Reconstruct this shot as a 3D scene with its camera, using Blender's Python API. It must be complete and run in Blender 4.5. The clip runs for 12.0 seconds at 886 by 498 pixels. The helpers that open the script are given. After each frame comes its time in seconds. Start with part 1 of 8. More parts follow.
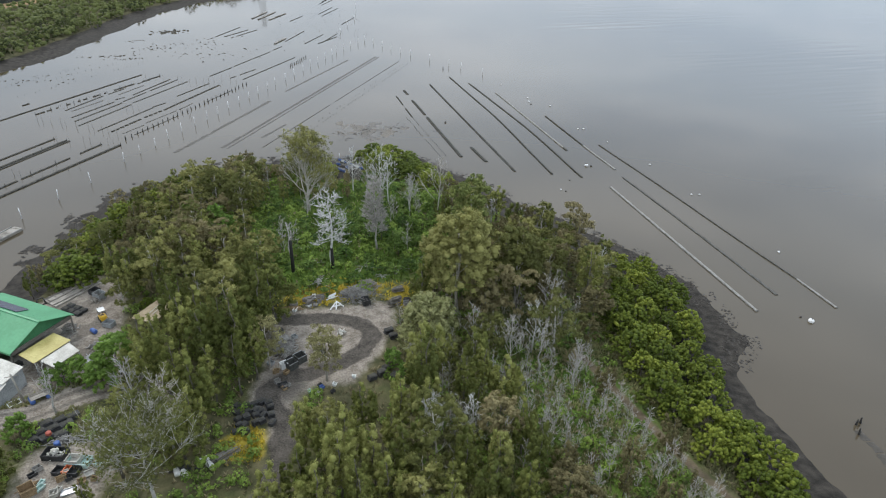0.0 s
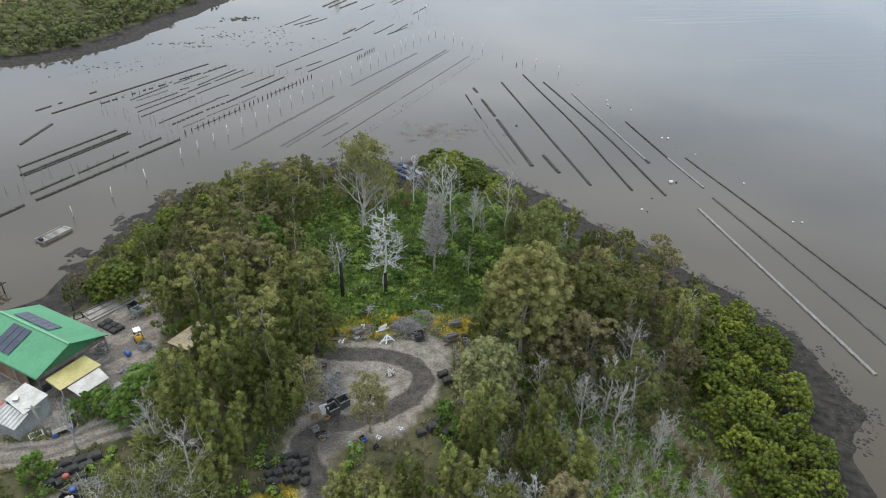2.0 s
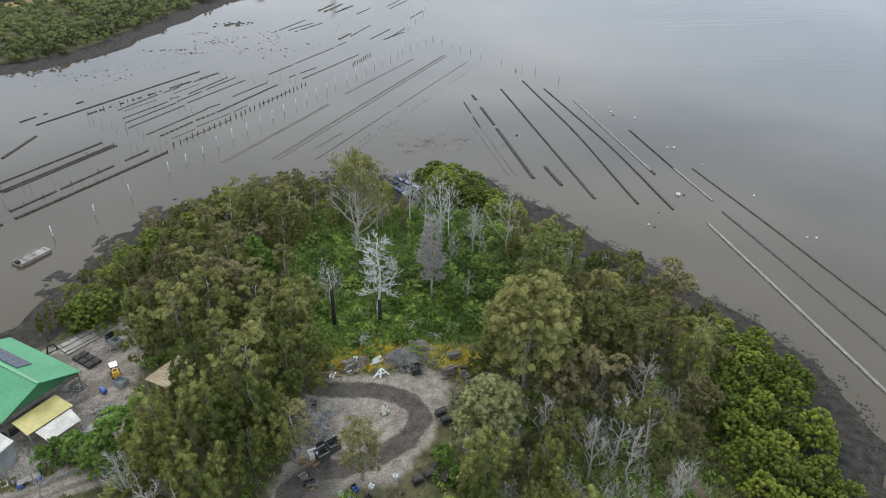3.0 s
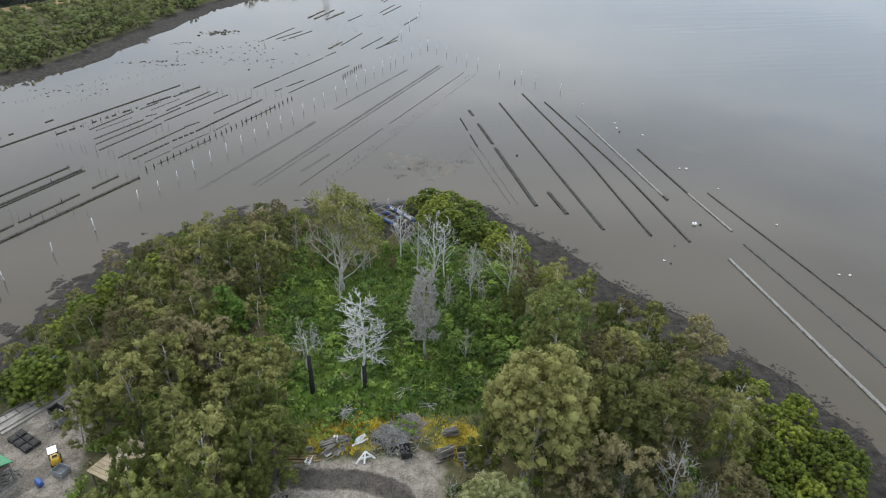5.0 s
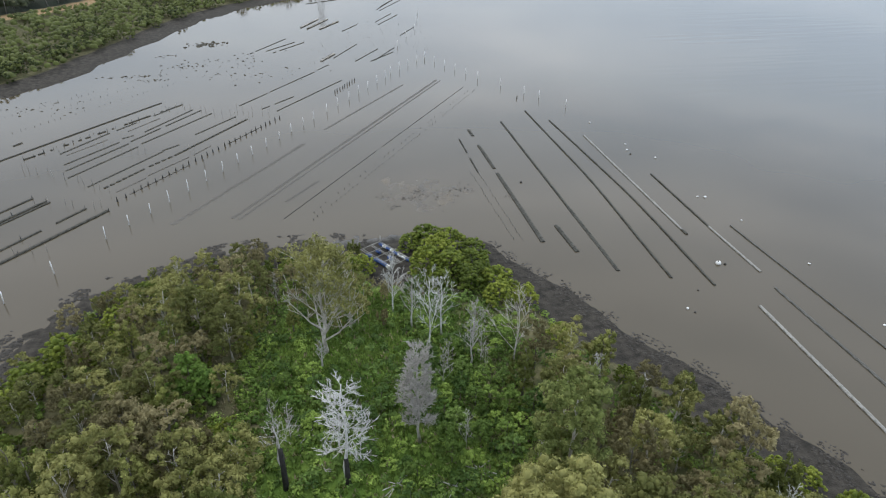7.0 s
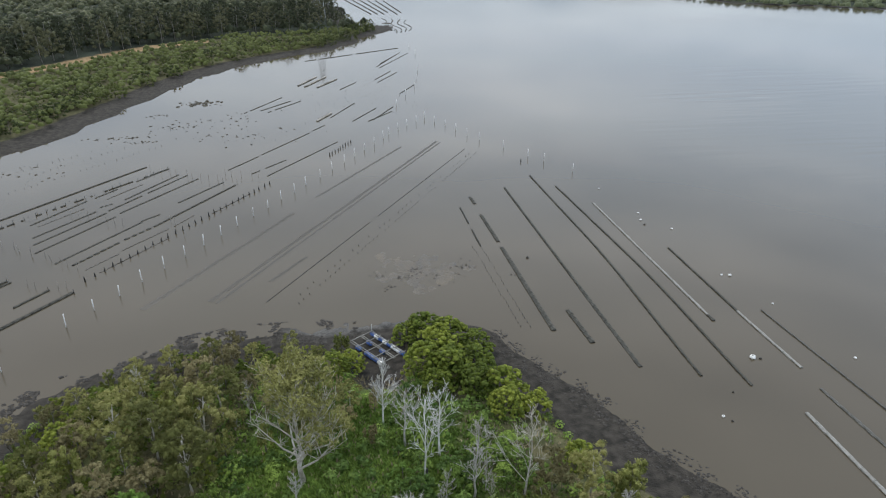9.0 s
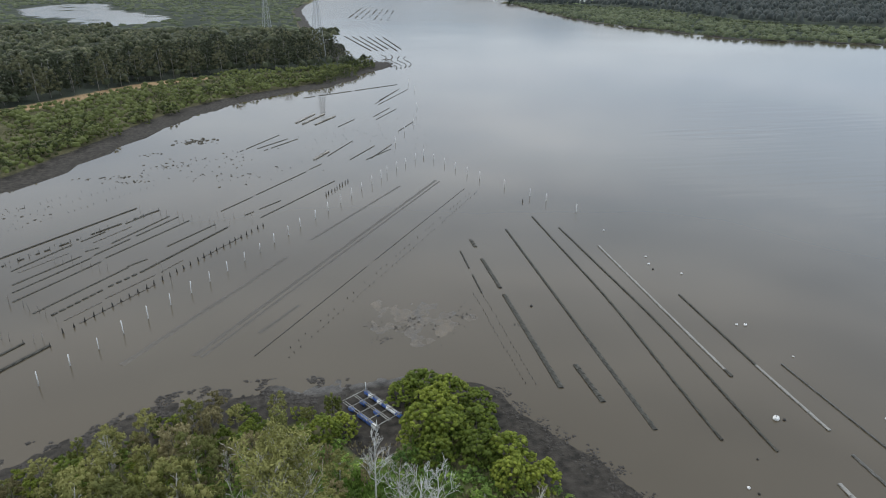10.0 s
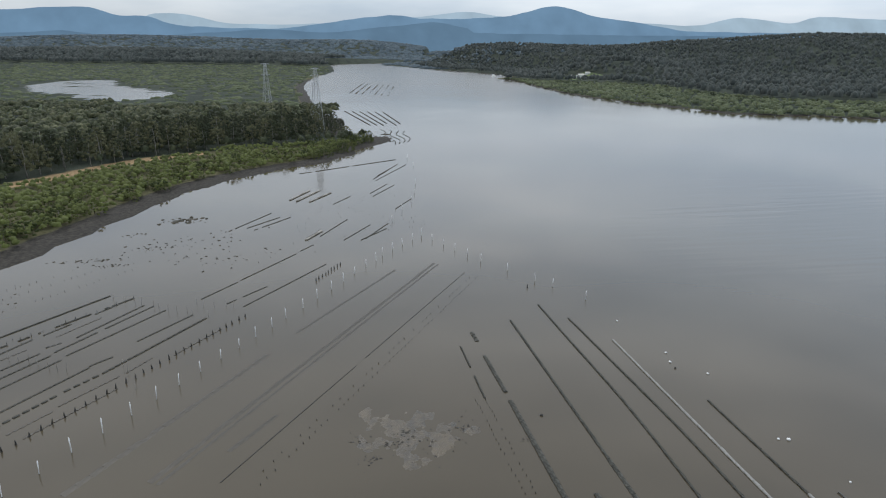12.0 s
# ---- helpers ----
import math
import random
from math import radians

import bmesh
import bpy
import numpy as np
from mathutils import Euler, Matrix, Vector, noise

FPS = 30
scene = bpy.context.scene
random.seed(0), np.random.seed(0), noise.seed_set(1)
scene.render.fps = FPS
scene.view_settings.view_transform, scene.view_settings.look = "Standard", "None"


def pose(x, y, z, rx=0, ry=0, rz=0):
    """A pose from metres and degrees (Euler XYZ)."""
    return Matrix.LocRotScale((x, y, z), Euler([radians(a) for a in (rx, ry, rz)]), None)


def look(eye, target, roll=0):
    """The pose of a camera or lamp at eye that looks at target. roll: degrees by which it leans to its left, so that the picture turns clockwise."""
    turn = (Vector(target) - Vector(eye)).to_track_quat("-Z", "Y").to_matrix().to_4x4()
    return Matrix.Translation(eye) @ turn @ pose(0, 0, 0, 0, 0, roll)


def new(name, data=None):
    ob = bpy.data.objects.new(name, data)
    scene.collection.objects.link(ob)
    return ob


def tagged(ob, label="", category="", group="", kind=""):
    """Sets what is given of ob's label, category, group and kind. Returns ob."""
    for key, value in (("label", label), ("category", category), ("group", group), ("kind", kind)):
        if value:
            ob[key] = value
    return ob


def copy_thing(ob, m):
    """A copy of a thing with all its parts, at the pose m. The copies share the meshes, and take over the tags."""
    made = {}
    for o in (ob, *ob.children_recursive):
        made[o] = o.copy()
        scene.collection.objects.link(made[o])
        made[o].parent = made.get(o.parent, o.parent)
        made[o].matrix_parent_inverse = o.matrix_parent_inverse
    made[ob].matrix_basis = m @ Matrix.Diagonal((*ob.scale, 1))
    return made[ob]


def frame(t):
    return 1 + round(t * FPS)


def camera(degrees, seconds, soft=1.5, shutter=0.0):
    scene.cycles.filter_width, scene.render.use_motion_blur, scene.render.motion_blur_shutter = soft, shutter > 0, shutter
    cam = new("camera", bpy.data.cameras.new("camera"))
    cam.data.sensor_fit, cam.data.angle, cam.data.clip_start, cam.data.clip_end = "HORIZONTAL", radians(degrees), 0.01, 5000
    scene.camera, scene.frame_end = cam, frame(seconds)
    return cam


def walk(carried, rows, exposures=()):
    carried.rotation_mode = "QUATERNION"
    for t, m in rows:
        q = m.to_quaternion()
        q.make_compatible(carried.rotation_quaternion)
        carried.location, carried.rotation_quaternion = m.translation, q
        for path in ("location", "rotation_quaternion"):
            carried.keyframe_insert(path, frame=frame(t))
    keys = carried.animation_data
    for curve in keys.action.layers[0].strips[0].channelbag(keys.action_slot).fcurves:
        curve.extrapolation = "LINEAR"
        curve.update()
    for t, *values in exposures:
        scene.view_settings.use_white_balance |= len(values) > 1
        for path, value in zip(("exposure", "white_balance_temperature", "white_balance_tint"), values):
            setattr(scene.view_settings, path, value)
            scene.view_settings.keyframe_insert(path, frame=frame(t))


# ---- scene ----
cam = camera(68.3, 12.0, soft=1.1)
PATH = [
    (0, (0.284, -0.09, 51.841), (0.784, 1.586, 50.87), 1.4),
    (0.5, (0.872, 2.583, 51.839), (1.291, 4.266, 50.843), 1.4),
    (1, (1.461, 5.275, 51.838), (1.816, 6.965, 50.829), 1.4),
    (1.5, (2.052, 8.001, 51.838), (2.371, 9.698, 50.828), 1.3),
    (2, (2.654, 10.78, 51.839), (2.967, 12.478, 50.831), 1.3),
    (2.5, (3.264, 13.61, 51.841), (3.578, 15.309, 50.833), 1.1),
    (3, (3.883, 16.494, 51.846), (4.198, 18.194, 50.84), 1.0),
    (5, (6.366, 28.207, 51.896), (6.689, 29.906, 50.892), 0.8),
    (5.5, (6.99, 31.176, 51.901), (7.313, 32.876, 50.898), 0.8),
    (6, (7.618, 34.179, 51.906), (7.941, 35.879, 50.905), 0.7),
    (6.5, (8.248, 37.193, 51.912), (8.571, 38.894, 50.911), 0.7),
    (7, (8.883, 40.206, 51.92), (9.208, 41.909, 50.924), 0.6),
    (9, (11.437, 52.171, 51.999), (11.769, 53.942, 51.13), 0.5),
    (9.5, (12.071, 55.172, 52.007), (12.406, 56.963, 51.181), 0.5),
    (10, (12.703, 58.184, 52.015), (13.041, 59.995, 51.235), 0.4),
    (10.5, (13.334, 61.205, 52.022), (13.674, 63.033, 51.285), 0.4),
    (11, (13.965, 64.234, 52.027), (14.308, 66.083, 51.346), 0.4),
    (11.5, (14.599, 67.26, 52.03), (14.945, 69.126, 51.4), 0.4),
    (12, (15.235, 70.279, 52.032), (15.585, 72.16, 51.449), 0.3),
]
walk(cam, [(t, look(eye, target, roll)) for t, eye, target, roll in PATH],
     exposures=[(0.0, 0.0), (7.0, 0.0), (9.0, -0.12), (10.5, -0.25), (12.0, -0.36)])

# ---- light: an overcast day, with a broad veiled sun ahead and to the left ----
SUN_HEIGHT, SUN_WAY = 48.0, 330.0
CLOUD_LOW, CLOUD_HIGH = 1.10, 2.08
world = bpy.data.worlds.new("overcast_sky")
scene.world = world
world.use_nodes = True
wn, wl = world.node_tree.nodes, world.node_tree.links
wn.clear()
w_out = wn.new("ShaderNodeOutputWorld")
w_mix = wn.new("ShaderNodeMixShader")
w_sky = wn.new("ShaderNodeTexSky")
w_sky.sky_type = "NISHITA"
w_sky.sun_disc = False
w_sky.sun_elevation, w_sky.sun_rotation = radians(SUN_HEIGHT), radians(SUN_WAY)
w_blue = wn.new("ShaderNodeBackground")
w_blue.inputs["Strength"].default_value = 0.09
w_cloud = wn.new("ShaderNodeBackground")
w_co = wn.new("ShaderNodeTexCoord")
w_map = wn.new("ShaderNodeMapping")
w_map.inputs["Scale"].default_value = (1.6, 1.6, 7.0)
w_noise = wn.new("ShaderNodeTexNoise")
w_noise.inputs["Scale"].default_value = 1.3
w_noise.inputs["Detail"].default_value = 5.0
w_noise.inputs["Roughness"].default_value = 0.55
w_ramp = wn.new("ShaderNodeValToRGB")
w_ramp.color_ramp.elements[0].position, w_ramp.color_ramp.elements[0].color = 0.34, (0.505, 0.612, 0.745, 1)
w_ramp.color_ramp.elements[1].position, w_ramp.color_ramp.elements[1].color = 0.66, (0.845, 0.911, 0.987, 1)
wl.new(w_co.outputs["Generated"], w_map.inputs["Vector"])
wl.new(w_map.outputs["Vector"], w_noise.inputs["Vector"])
wl.new(w_noise.outputs["Fac"], w_ramp.inputs["Fac"])
wl.new(w_ramp.outputs["Color"], w_cloud.inputs["Color"])
w_sep = wn.new("ShaderNodeSeparateXYZ")
w_rise = wn.new("ShaderNodeMapRange")
w_rise.inputs["From Min"].default_value, w_rise.inputs["From Max"].default_value = 0.02, 0.25
w_rise.inputs["To Min"].default_value, w_rise.inputs["To Max"].default_value = CLOUD_LOW, CLOUD_HIGH
wl.new(w_co.outputs["Generated"], w_sep.inputs[0])
wl.new(w_sep.outputs["Z"], w_rise.inputs["Value"])
w_side = wn.new("ShaderNodeMath")
w_side.operation = "MULTIPLY_ADD"
w_side.inputs[1].default_value, w_side.inputs[2].default_value = 0.28, 1.0
wl.new(w_sep.outputs["X"], w_side.inputs[0])
w_both = wn.new("ShaderNodeMath")
w_both.operation = "MULTIPLY"
wl.new(w_rise.outputs[0], w_both.inputs[0])
wl.new(w_side.outputs[0], w_both.inputs[1])
wl.new(w_both.outputs[0], w_cloud.inputs["Strength"])
wl.new(w_sky.outputs["Color"], w_blue.inputs["Color"])
w_mix.inputs[0].default_value = 0.82
wl.new(w_blue.outputs[0], w_mix.inputs[1])
wl.new(w_cloud.outputs[0], w_mix.inputs[2])
wl.new(w_mix.outputs[0], w_out.inputs["Surface"])

sun = new("sun", bpy.data.lights.new("sun", "SUN"))
sun.data.energy, sun.data.angle, sun.data.color = 1.6, radians(25), (1.0, 0.96, 0.89)
sun.matrix_basis = look((200 * math.sin(radians(SUN_WAY)), 200 * math.cos(radians(SUN_WAY)), 200 * math.tan(radians(SUN_HEIGHT))), (0, 0, 0))


# ---- materials ----
def material(name, base, second=None, scale=1.0, rough=0.85, bump=0.0, bump_scale=None, metal=0.0, vary=0.0, island=0.0,
             third=None, fine=8.0, alpha=1.0, translucent=0.0):
    """Two-scale noise between colours, with bump; vary: change from object to object; island: from leaf to leaf."""
    m = bpy.data.materials.new(name)
    m.use_nodes = True
    n, l = m.node_tree.nodes, m.node_tree.links
    bsdf = n["Principled BSDF"]
    co = n.new("ShaderNodeTexCoord")
    big = n.new("ShaderNodeTexNoise")
    big.inputs["Scale"].default_value, big.inputs["Detail"].default_value = scale, 4.0
    small = n.new("ShaderNodeTexNoise")
    small.inputs["Scale"].default_value, small.inputs["Detail"].default_value = scale * fine, 3.0
    for t in (big, small):
        l.new(co.outputs["Object"], t.inputs["Vector"])
    ramp = n.new("ShaderNodeValToRGB")
    a = ramp.color_ramp.elements[0]
    b = ramp.color_ramp.elements[1]
    a.position, b.position = 0.36, 0.64
    a.color = (*base, 1)
    b.color = (*(second or [min(1, c * 1.25) for c in base]), 1)
    if third:
        e = ramp.color_ramp.elements.new(0.56)
        e.color = (*third, 1)
    add = n.new("ShaderNodeMath")
    add.operation = "MULTIPLY_ADD"
    l.new(small.outputs["Fac"], add.inputs[0])
    add.inputs[1].default_value = 0.5
    mid = n.new("ShaderNodeMath")
    mid.operation = "MULTIPLY_ADD"
    l.new(big.outputs["Fac"], mid.inputs[0])
    mid.inputs[1].default_value, mid.inputs[2].default_value = 0.75, -0.12
    l.new(mid.outputs[0], add.inputs[2])
    value = add.outputs[0]
    if vary:
        info = n.new("ShaderNodeObjectInfo")
        v = n.new("ShaderNodeMath")
        v.operation = "MULTIPLY_ADD"
        l.new(info.outputs["Random"], v.inputs[0])
        v.inputs[1].default_value = vary
        shift = n.new("ShaderNodeMath")
        shift.operation = "SUBTRACT"
        l.new(value, shift.inputs[0])
        shift.inputs[1].default_value = vary / 2
        l.new(shift.outputs[0], v.inputs[2])
        value = v.outputs[0]
    l.new(value, ramp.inputs["Fac"])
    colour = ramp.outputs["Color"]
    if island:
        geo = n.new("ShaderNodeNewGeometry")
        rng = n.new("ShaderNodeMapRange")
        rng.inputs["To Min"].default_value, rng.inputs["To Max"].default_value = 1 - island, 1 + island
        l.new(geo.outputs["Random Per Island"], rng.inputs["Value"])
        mul = n.new("ShaderNodeVectorMath")
        mul.operation = "SCALE"
        l.new(colour, mul.inputs[0])
        l.new(rng.outputs[0], mul.inputs["Scale"])
        colour = mul.outputs[0]
    l.new(colour, bsdf.inputs["Base Color"])
    bsdf.inputs["Roughness"].default_value = rough
    bsdf.inputs["Metallic"].default_value = metal
    bsdf.inputs["Alpha"].default_value = alpha
    if translucent:
        bsdf.inputs["Specular IOR Level"].default_value = 0.2
    if bump:
        tex = n.new("ShaderNodeTexNoise")
        tex.inputs["Scale"].default_value, tex.inputs["Detail"].default_value = bump_scale or scale * 12, 4.0
        l.new(co.outputs["Object"], tex.inputs["Vector"])
        bp = n.new("ShaderNodeBump")
        bp.inputs["Strength"].default_value, bp.inputs["Distance"].default_value = 0.9, bump
        l.new(tex.outputs["Fac"], bp.inputs["Height"])
        l.new(bp.outputs["Normal"], bsdf.inputs["Normal"])
    if translucent:
        tr = n.new("ShaderNodeBsdfTranslucent")
        l.new(colour, tr.inputs["Color"])
        mx = n.new("ShaderNodeMixShader")
        mx.inputs[0].default_value = translucent
        l.new(bsdf.outputs[0], mx.inputs[1])
        l.new(tr.outputs[0], mx.inputs[2])
        l.new(mx.outputs[0], n["Material Output"].inputs["Surface"])
    return m


def leaves(name, base, second, third=None, vary=0.5, scale=0.35, island=0.30, thin=0.35):
    return material(name, base, second, scale=scale, rough=0.7, vary=vary, island=island, third=third, fine=5.0, translucent=thin)


M = {}
M["casuarina"] = leaves("swamp_oak_needles", (0.090, 0.104, 0.024), (0.256, 0.262, 0.080), (0.166, 0.178, 0.044), vary=0.45, island=0.22, thin=0.2)
M["brown_oak"] = leaves("browning_needles", (0.124, 0.108, 0.047), (0.248, 0.212, 0.104), vary=0.4, island=0.2, thin=0.2)
M["mangrove"] = leaves("mangrove_leaves", (0.062, 0.086, 0.010), (0.190, 0.218, 0.030), (0.118, 0.146, 0.017), vary=0.3, scale=0.6, island=0.22, thin=0.12)
M["gum_leaf"] = leaves("gum_leaves", (0.150, 0.150, 0.052), (0.290, 0.270, 0.110), vary=0.3)
M["olive_gum"] = leaves("olive_gum_leaves", (0.110, 0.116, 0.033), (0.268, 0.258, 0.087), (0.184, 0.182, 0.056), vary=0.4, island=0.18, thin=0.2)
M["light_gum"] = leaves("light_gum_leaves", (0.150, 0.178, 0.050), (0.320, 0.335, 0.115), vary=0.3, thin=0.25)
M["deep_shrub"] = leaves("deep_green_leaves", (0.058, 0.104, 0.022), (0.165, 0.240, 0.056), (0.104, 0.166, 0.036), vary=0.5, thin=0.2)
M["yard_leaf"] = leaves("thin_brown_olive_leaves", (0.150, 0.142, 0.056), (0.290, 0.268, 0.125), vary=0.2, thin=0.25)
M["haze_twig"] = material("pale_grey_twigs", (0.28, 0.258, 0.232), (0.47, 0.445, 0.41), scale=2.0, rough=0.95)
M["shrub"] = leaves("shrub_leaves", (0.092, 0.145, 0.028), (0.230, 0.318, 0.064), (0.146, 0.216, 0.042), vary=0.6, thin=0.25)
M["bright_leaf"] = leaves("fresh_leaves", (0.088, 0.160, 0.028), (0.185, 0.285, 0.058), vary=0.3)
M["far_leaf"] = leaves("far_forest_leaves", (0.034, 0.041, 0.020), (0.104, 0.104, 0.053), (0.062, 0.068, 0.032), vary=0.8, scale=0.12, island=0.3, thin=0.15)
M["far_mangrove"] = leaves("far_mangrove_leaves", (0.038, 0.050, 0.012), (0.098, 0.112, 0.030), vary=0.5, scale=0.12, island=0.2, thin=0.12)
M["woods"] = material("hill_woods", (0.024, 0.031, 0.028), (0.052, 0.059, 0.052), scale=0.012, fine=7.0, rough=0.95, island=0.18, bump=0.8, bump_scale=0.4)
# farthest woods: base colour lightened and blued to stand for distance haze
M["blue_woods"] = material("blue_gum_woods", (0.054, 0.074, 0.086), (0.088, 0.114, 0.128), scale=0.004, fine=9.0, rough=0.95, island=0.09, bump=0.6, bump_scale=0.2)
M["marsh"] = material("marsh_scrub", (0.042, 0.055, 0.024), (0.092, 0.106, 0.047), scale=0.03, fine=12.0, rough=0.9, island=0.2, bump=0.5, bump_scale=0.9)
M["dull_grass"] = leaves("dull_olive_grass", (0.150, 0.160, 0.066), (0.285, 0.275, 0.130), vary=0.0, scale=0.2, island=0.35)
M["bark"] = material("grey_bark", (0.085, 0.072, 0.058), (0.20, 0.18, 0.155), scale=1.5, rough=0.95, bump=0.03)
M["dull_twig"] = material("dull_grey_twigs", (0.13, 0.122, 0.11), (0.26, 0.245, 0.22), scale=2.0, rough=0.95)
M["pale_oak"] = leaves("pale_grey_green_leaves", (0.135, 0.150, 0.052), (0.325, 0.325, 0.150), (0.225, 0.235, 0.095), vary=0.2, scale=0.5, island=0.25, thin=0.2)
M["white_wood"] = material("bleached_wood", (0.40, 0.39, 0.37), (0.66, 0.65, 0.62), scale=2.0, rough=0.9, bump=0.01)
M["grey_twig"] = material("grey_dead_twigs", (0.28, 0.265, 0.24), (0.50, 0.48, 0.45), scale=2.0, rough=0.95)
M["pale_bark"] = material("pale_gum_bark", (0.28, 0.25, 0.21), (0.56, 0.53, 0.48), scale=1.0, rough=0.9, bump=0.01)
M["charred"] = material("charred_bark", (0.012, 0.011, 0.010), (0.035, 0.032, 0.030), scale=3.0, rough=0.95, bump=0.03)
M["rack"] = material("weedy_oyster_mesh", (0.032, 0.031, 0.027), (0.098, 0.094, 0.081), scale=1.1, rough=0.95, bump=0.03, vary=0.08)
M["grey_rack"] = material("grey_weathered_tray", (0.060, 0.058, 0.052), (0.150, 0.145, 0.132), scale=0.9, rough=0.9, bump=0.02, vary=0.06)
M["pale_rack"] = material("bleached_grey_tray", (0.15, 0.142, 0.128), (0.30, 0.29, 0.265), scale=0.7, rough=0.9, bump=0.02, vary=0.06)
# colour kept near the water's, imitating the murk over trays below the surface
M["murky"] = material("silt_covered_tray", (0.047, 0.040, 0.031), (0.072, 0.062, 0.048), scale=0.5, rough=0.45, vary=0.08)
M["murky"].node_tree.nodes["Principled BSDF"].inputs["Specular IOR Level"].default_value = 0.2
for key in ("rack", "grey_rack"):
    M[key].node_tree.nodes["Principled BSDF"].inputs["Specular IOR Level"].default_value = 0.12
M["timber"] = material("weathered_timber", (0.13, 0.115, 0.095), (0.30, 0.275, 0.24), scale=1.2, rough=0.9, bump=0.01, vary=0.4)
M["dark_timber"] = material("wet_encrusted_timber", (0.022, 0.020, 0.017), (0.060, 0.053, 0.045), scale=3.0, rough=0.85, bump=0.02)
M["pvc"] = material("white_plastic_pipe", (0.60, 0.60, 0.58), (0.76, 0.76, 0.74), scale=2.0, rough=0.5)
M["float"] = material("white_foam_float", (0.62, 0.61, 0.57), (0.82, 0.81, 0.79), scale=3.0, rough=0.6)
M["blue_drum"] = material("blue_plastic_drum", (0.035, 0.085, 0.28), (0.08, 0.15, 0.38), scale=2.0, rough=0.45)
M["rock"] = material("oyster_crusted_rock", (0.020, 0.017, 0.014), (0.058, 0.050, 0.042), scale=2.0, rough=0.95, bump=0.05)
M["weed"] = material("stranded_weed", (0.022, 0.020, 0.014), (0.060, 0.052, 0.036), scale=2.0, rough=0.9, bump=0.04)
M["grass"] = leaves("grass_blades", (0.095, 0.155, 0.028), (0.205, 0.285, 0.060), vary=0.0, scale=0.15, island=0.4)
M["straw"] = leaves("yellow_weeds", (0.377, 0.290, 0.043), (0.667, 0.522, 0.072), vary=0.0, scale=0.5, island=0.3)
M["dry_grass"] = leaves("dry_brown_grass", (0.20, 0.165, 0.095), (0.36, 0.31, 0.19), vary=0.0, scale=0.3, island=0.35)


# ---- helpers for meshes ----
def mesh_data(name, verts, faces, mat, smooth=False):
    me = bpy.data.meshes.new(name)
    me.from_pydata([tuple(v) for v in verts], [], [tuple(f) for f in faces])
    if mat is not None:
        me.materials.append(mat)
    if smooth:
        me.polygons.foreach_set("use_smooth", [True] * len(me.polygons))
    me.update()
    return me


def fast_mesh(name, verts, quads, mat):
    """A mesh from numpy arrays: verts (n, 3) and faces (m, 3 or 4)."""
    me = bpy.data.meshes.new(name)
    verts = np.asarray(verts, dtype=np.float32)
    quads = np.asarray(quads, dtype=np.int32)
    k = quads.shape[1]
    me.vertices.add(len(verts))
    me.vertices.foreach_set("co", verts.ravel())
    me.loops.add(quads.size)
    me.loops.foreach_set("vertex_index", quads.ravel())
    me.polygons.add(len(quads))
    me.polygons.foreach_set("loop_start", np.arange(0, quads.size, k, dtype=np.int32))
    me.polygons.foreach_set("loop_total", np.full(len(quads), k, dtype=np.int32))
    me.materials.append(mat)
    me.update(calc_edges=True)
    me.validate()
    return me


def child(name, data, parent, label="", m=None):
    ob = new(name, data)
    ob.parent = parent
    if m is not None:
        ob.matrix_basis = m
    if label:
        ob["label"] = label
    return ob


def part(name, bm, mat, parent, label="", m=None):
    """Links a bmesh as one mesh object under a thing or a part."""
    me = bpy.data.meshes.new(name)
    bm.to_mesh(me)
    bm.free()
    me.materials.append(mat)
    return child(name, me, parent, label, m)


def box(bm, x0, x1, y0, y1, z0, z1, bevel=0.0):
    vs = [bm.verts.new((x, y, z)) for z in (z0, z1) for y in (y0, y1) for x in (x0, x1)]
    fs = [bm.faces.new([vs[i] for i in f]) for f in ((0, 2, 3, 1), (4, 5, 7, 6), (0, 1, 5, 4), (2, 6, 7, 3), (0, 4, 6, 2), (1, 3, 7, 5))]
    if bevel:
        es = list({e for f in fs for e in f.edges})
        bmesh.ops.bevel(bm, geom=es, offset=bevel, segments=1, affect="EDGES")
    return vs


def boxed(*a, bevel=0.0):
    bm = bmesh.new()
    box(bm, *a, bevel=bevel)
    return bm


def slab(bm, corners, thick):
    """A flat or sloping board from its corners, going down by its thickness."""
    top = [bm.verts.new(c) for c in corners]
    low = [bm.verts.new((c[0], c[1], c[2] - thick)) for c in corners]
    bm.faces.new(top)
    bm.faces.new(low[::-1])
    k = len(corners)
    for i in range(k):
        bm.faces.new((top[i], low[i], low[(i + 1) % k], top[(i + 1) % k]))
    return bm


class Tubes:
    """Collects tapered tubes along paths in one mesh."""

    def __init__(self):
        self.v, self.f = [], []

    def add(self, pts, radii, sides=5, cap=True):
        start = len(self.v)
        pts = [Vector(p) for p in pts]
        for i, p in enumerate(pts):
            d = (pts[min(i + 1, len(pts) - 1)] - pts[max(i - 1, 0)]).normalized()
            a = d.cross(Vector((0.31, 0.87, 0.38))).normalized()
            b = d.cross(a)
            for k in range(sides):
                w = 2 * math.pi * k / sides
                self.v.append(p + (a * math.cos(w) + b * math.sin(w)) * radii[i])
        for i in range(len(pts) - 1):
            for k in range(sides):
                p, q = start + i * sides, start + (i + 1) * sides
                self.f.append((p + k, p + (k + 1) % sides, q + (k + 1) % sides, q + k))
        if cap:
            self.f.append(tuple(start + (len(pts) - 1) * sides + k for k in range(sides)))
            self.f.append(tuple(start + k for k in range(sides))[::-1])
        return self

    def mesh(self, name, mat, smooth=True):
        return mesh_data(name, self.v, self.f, mat, smooth)


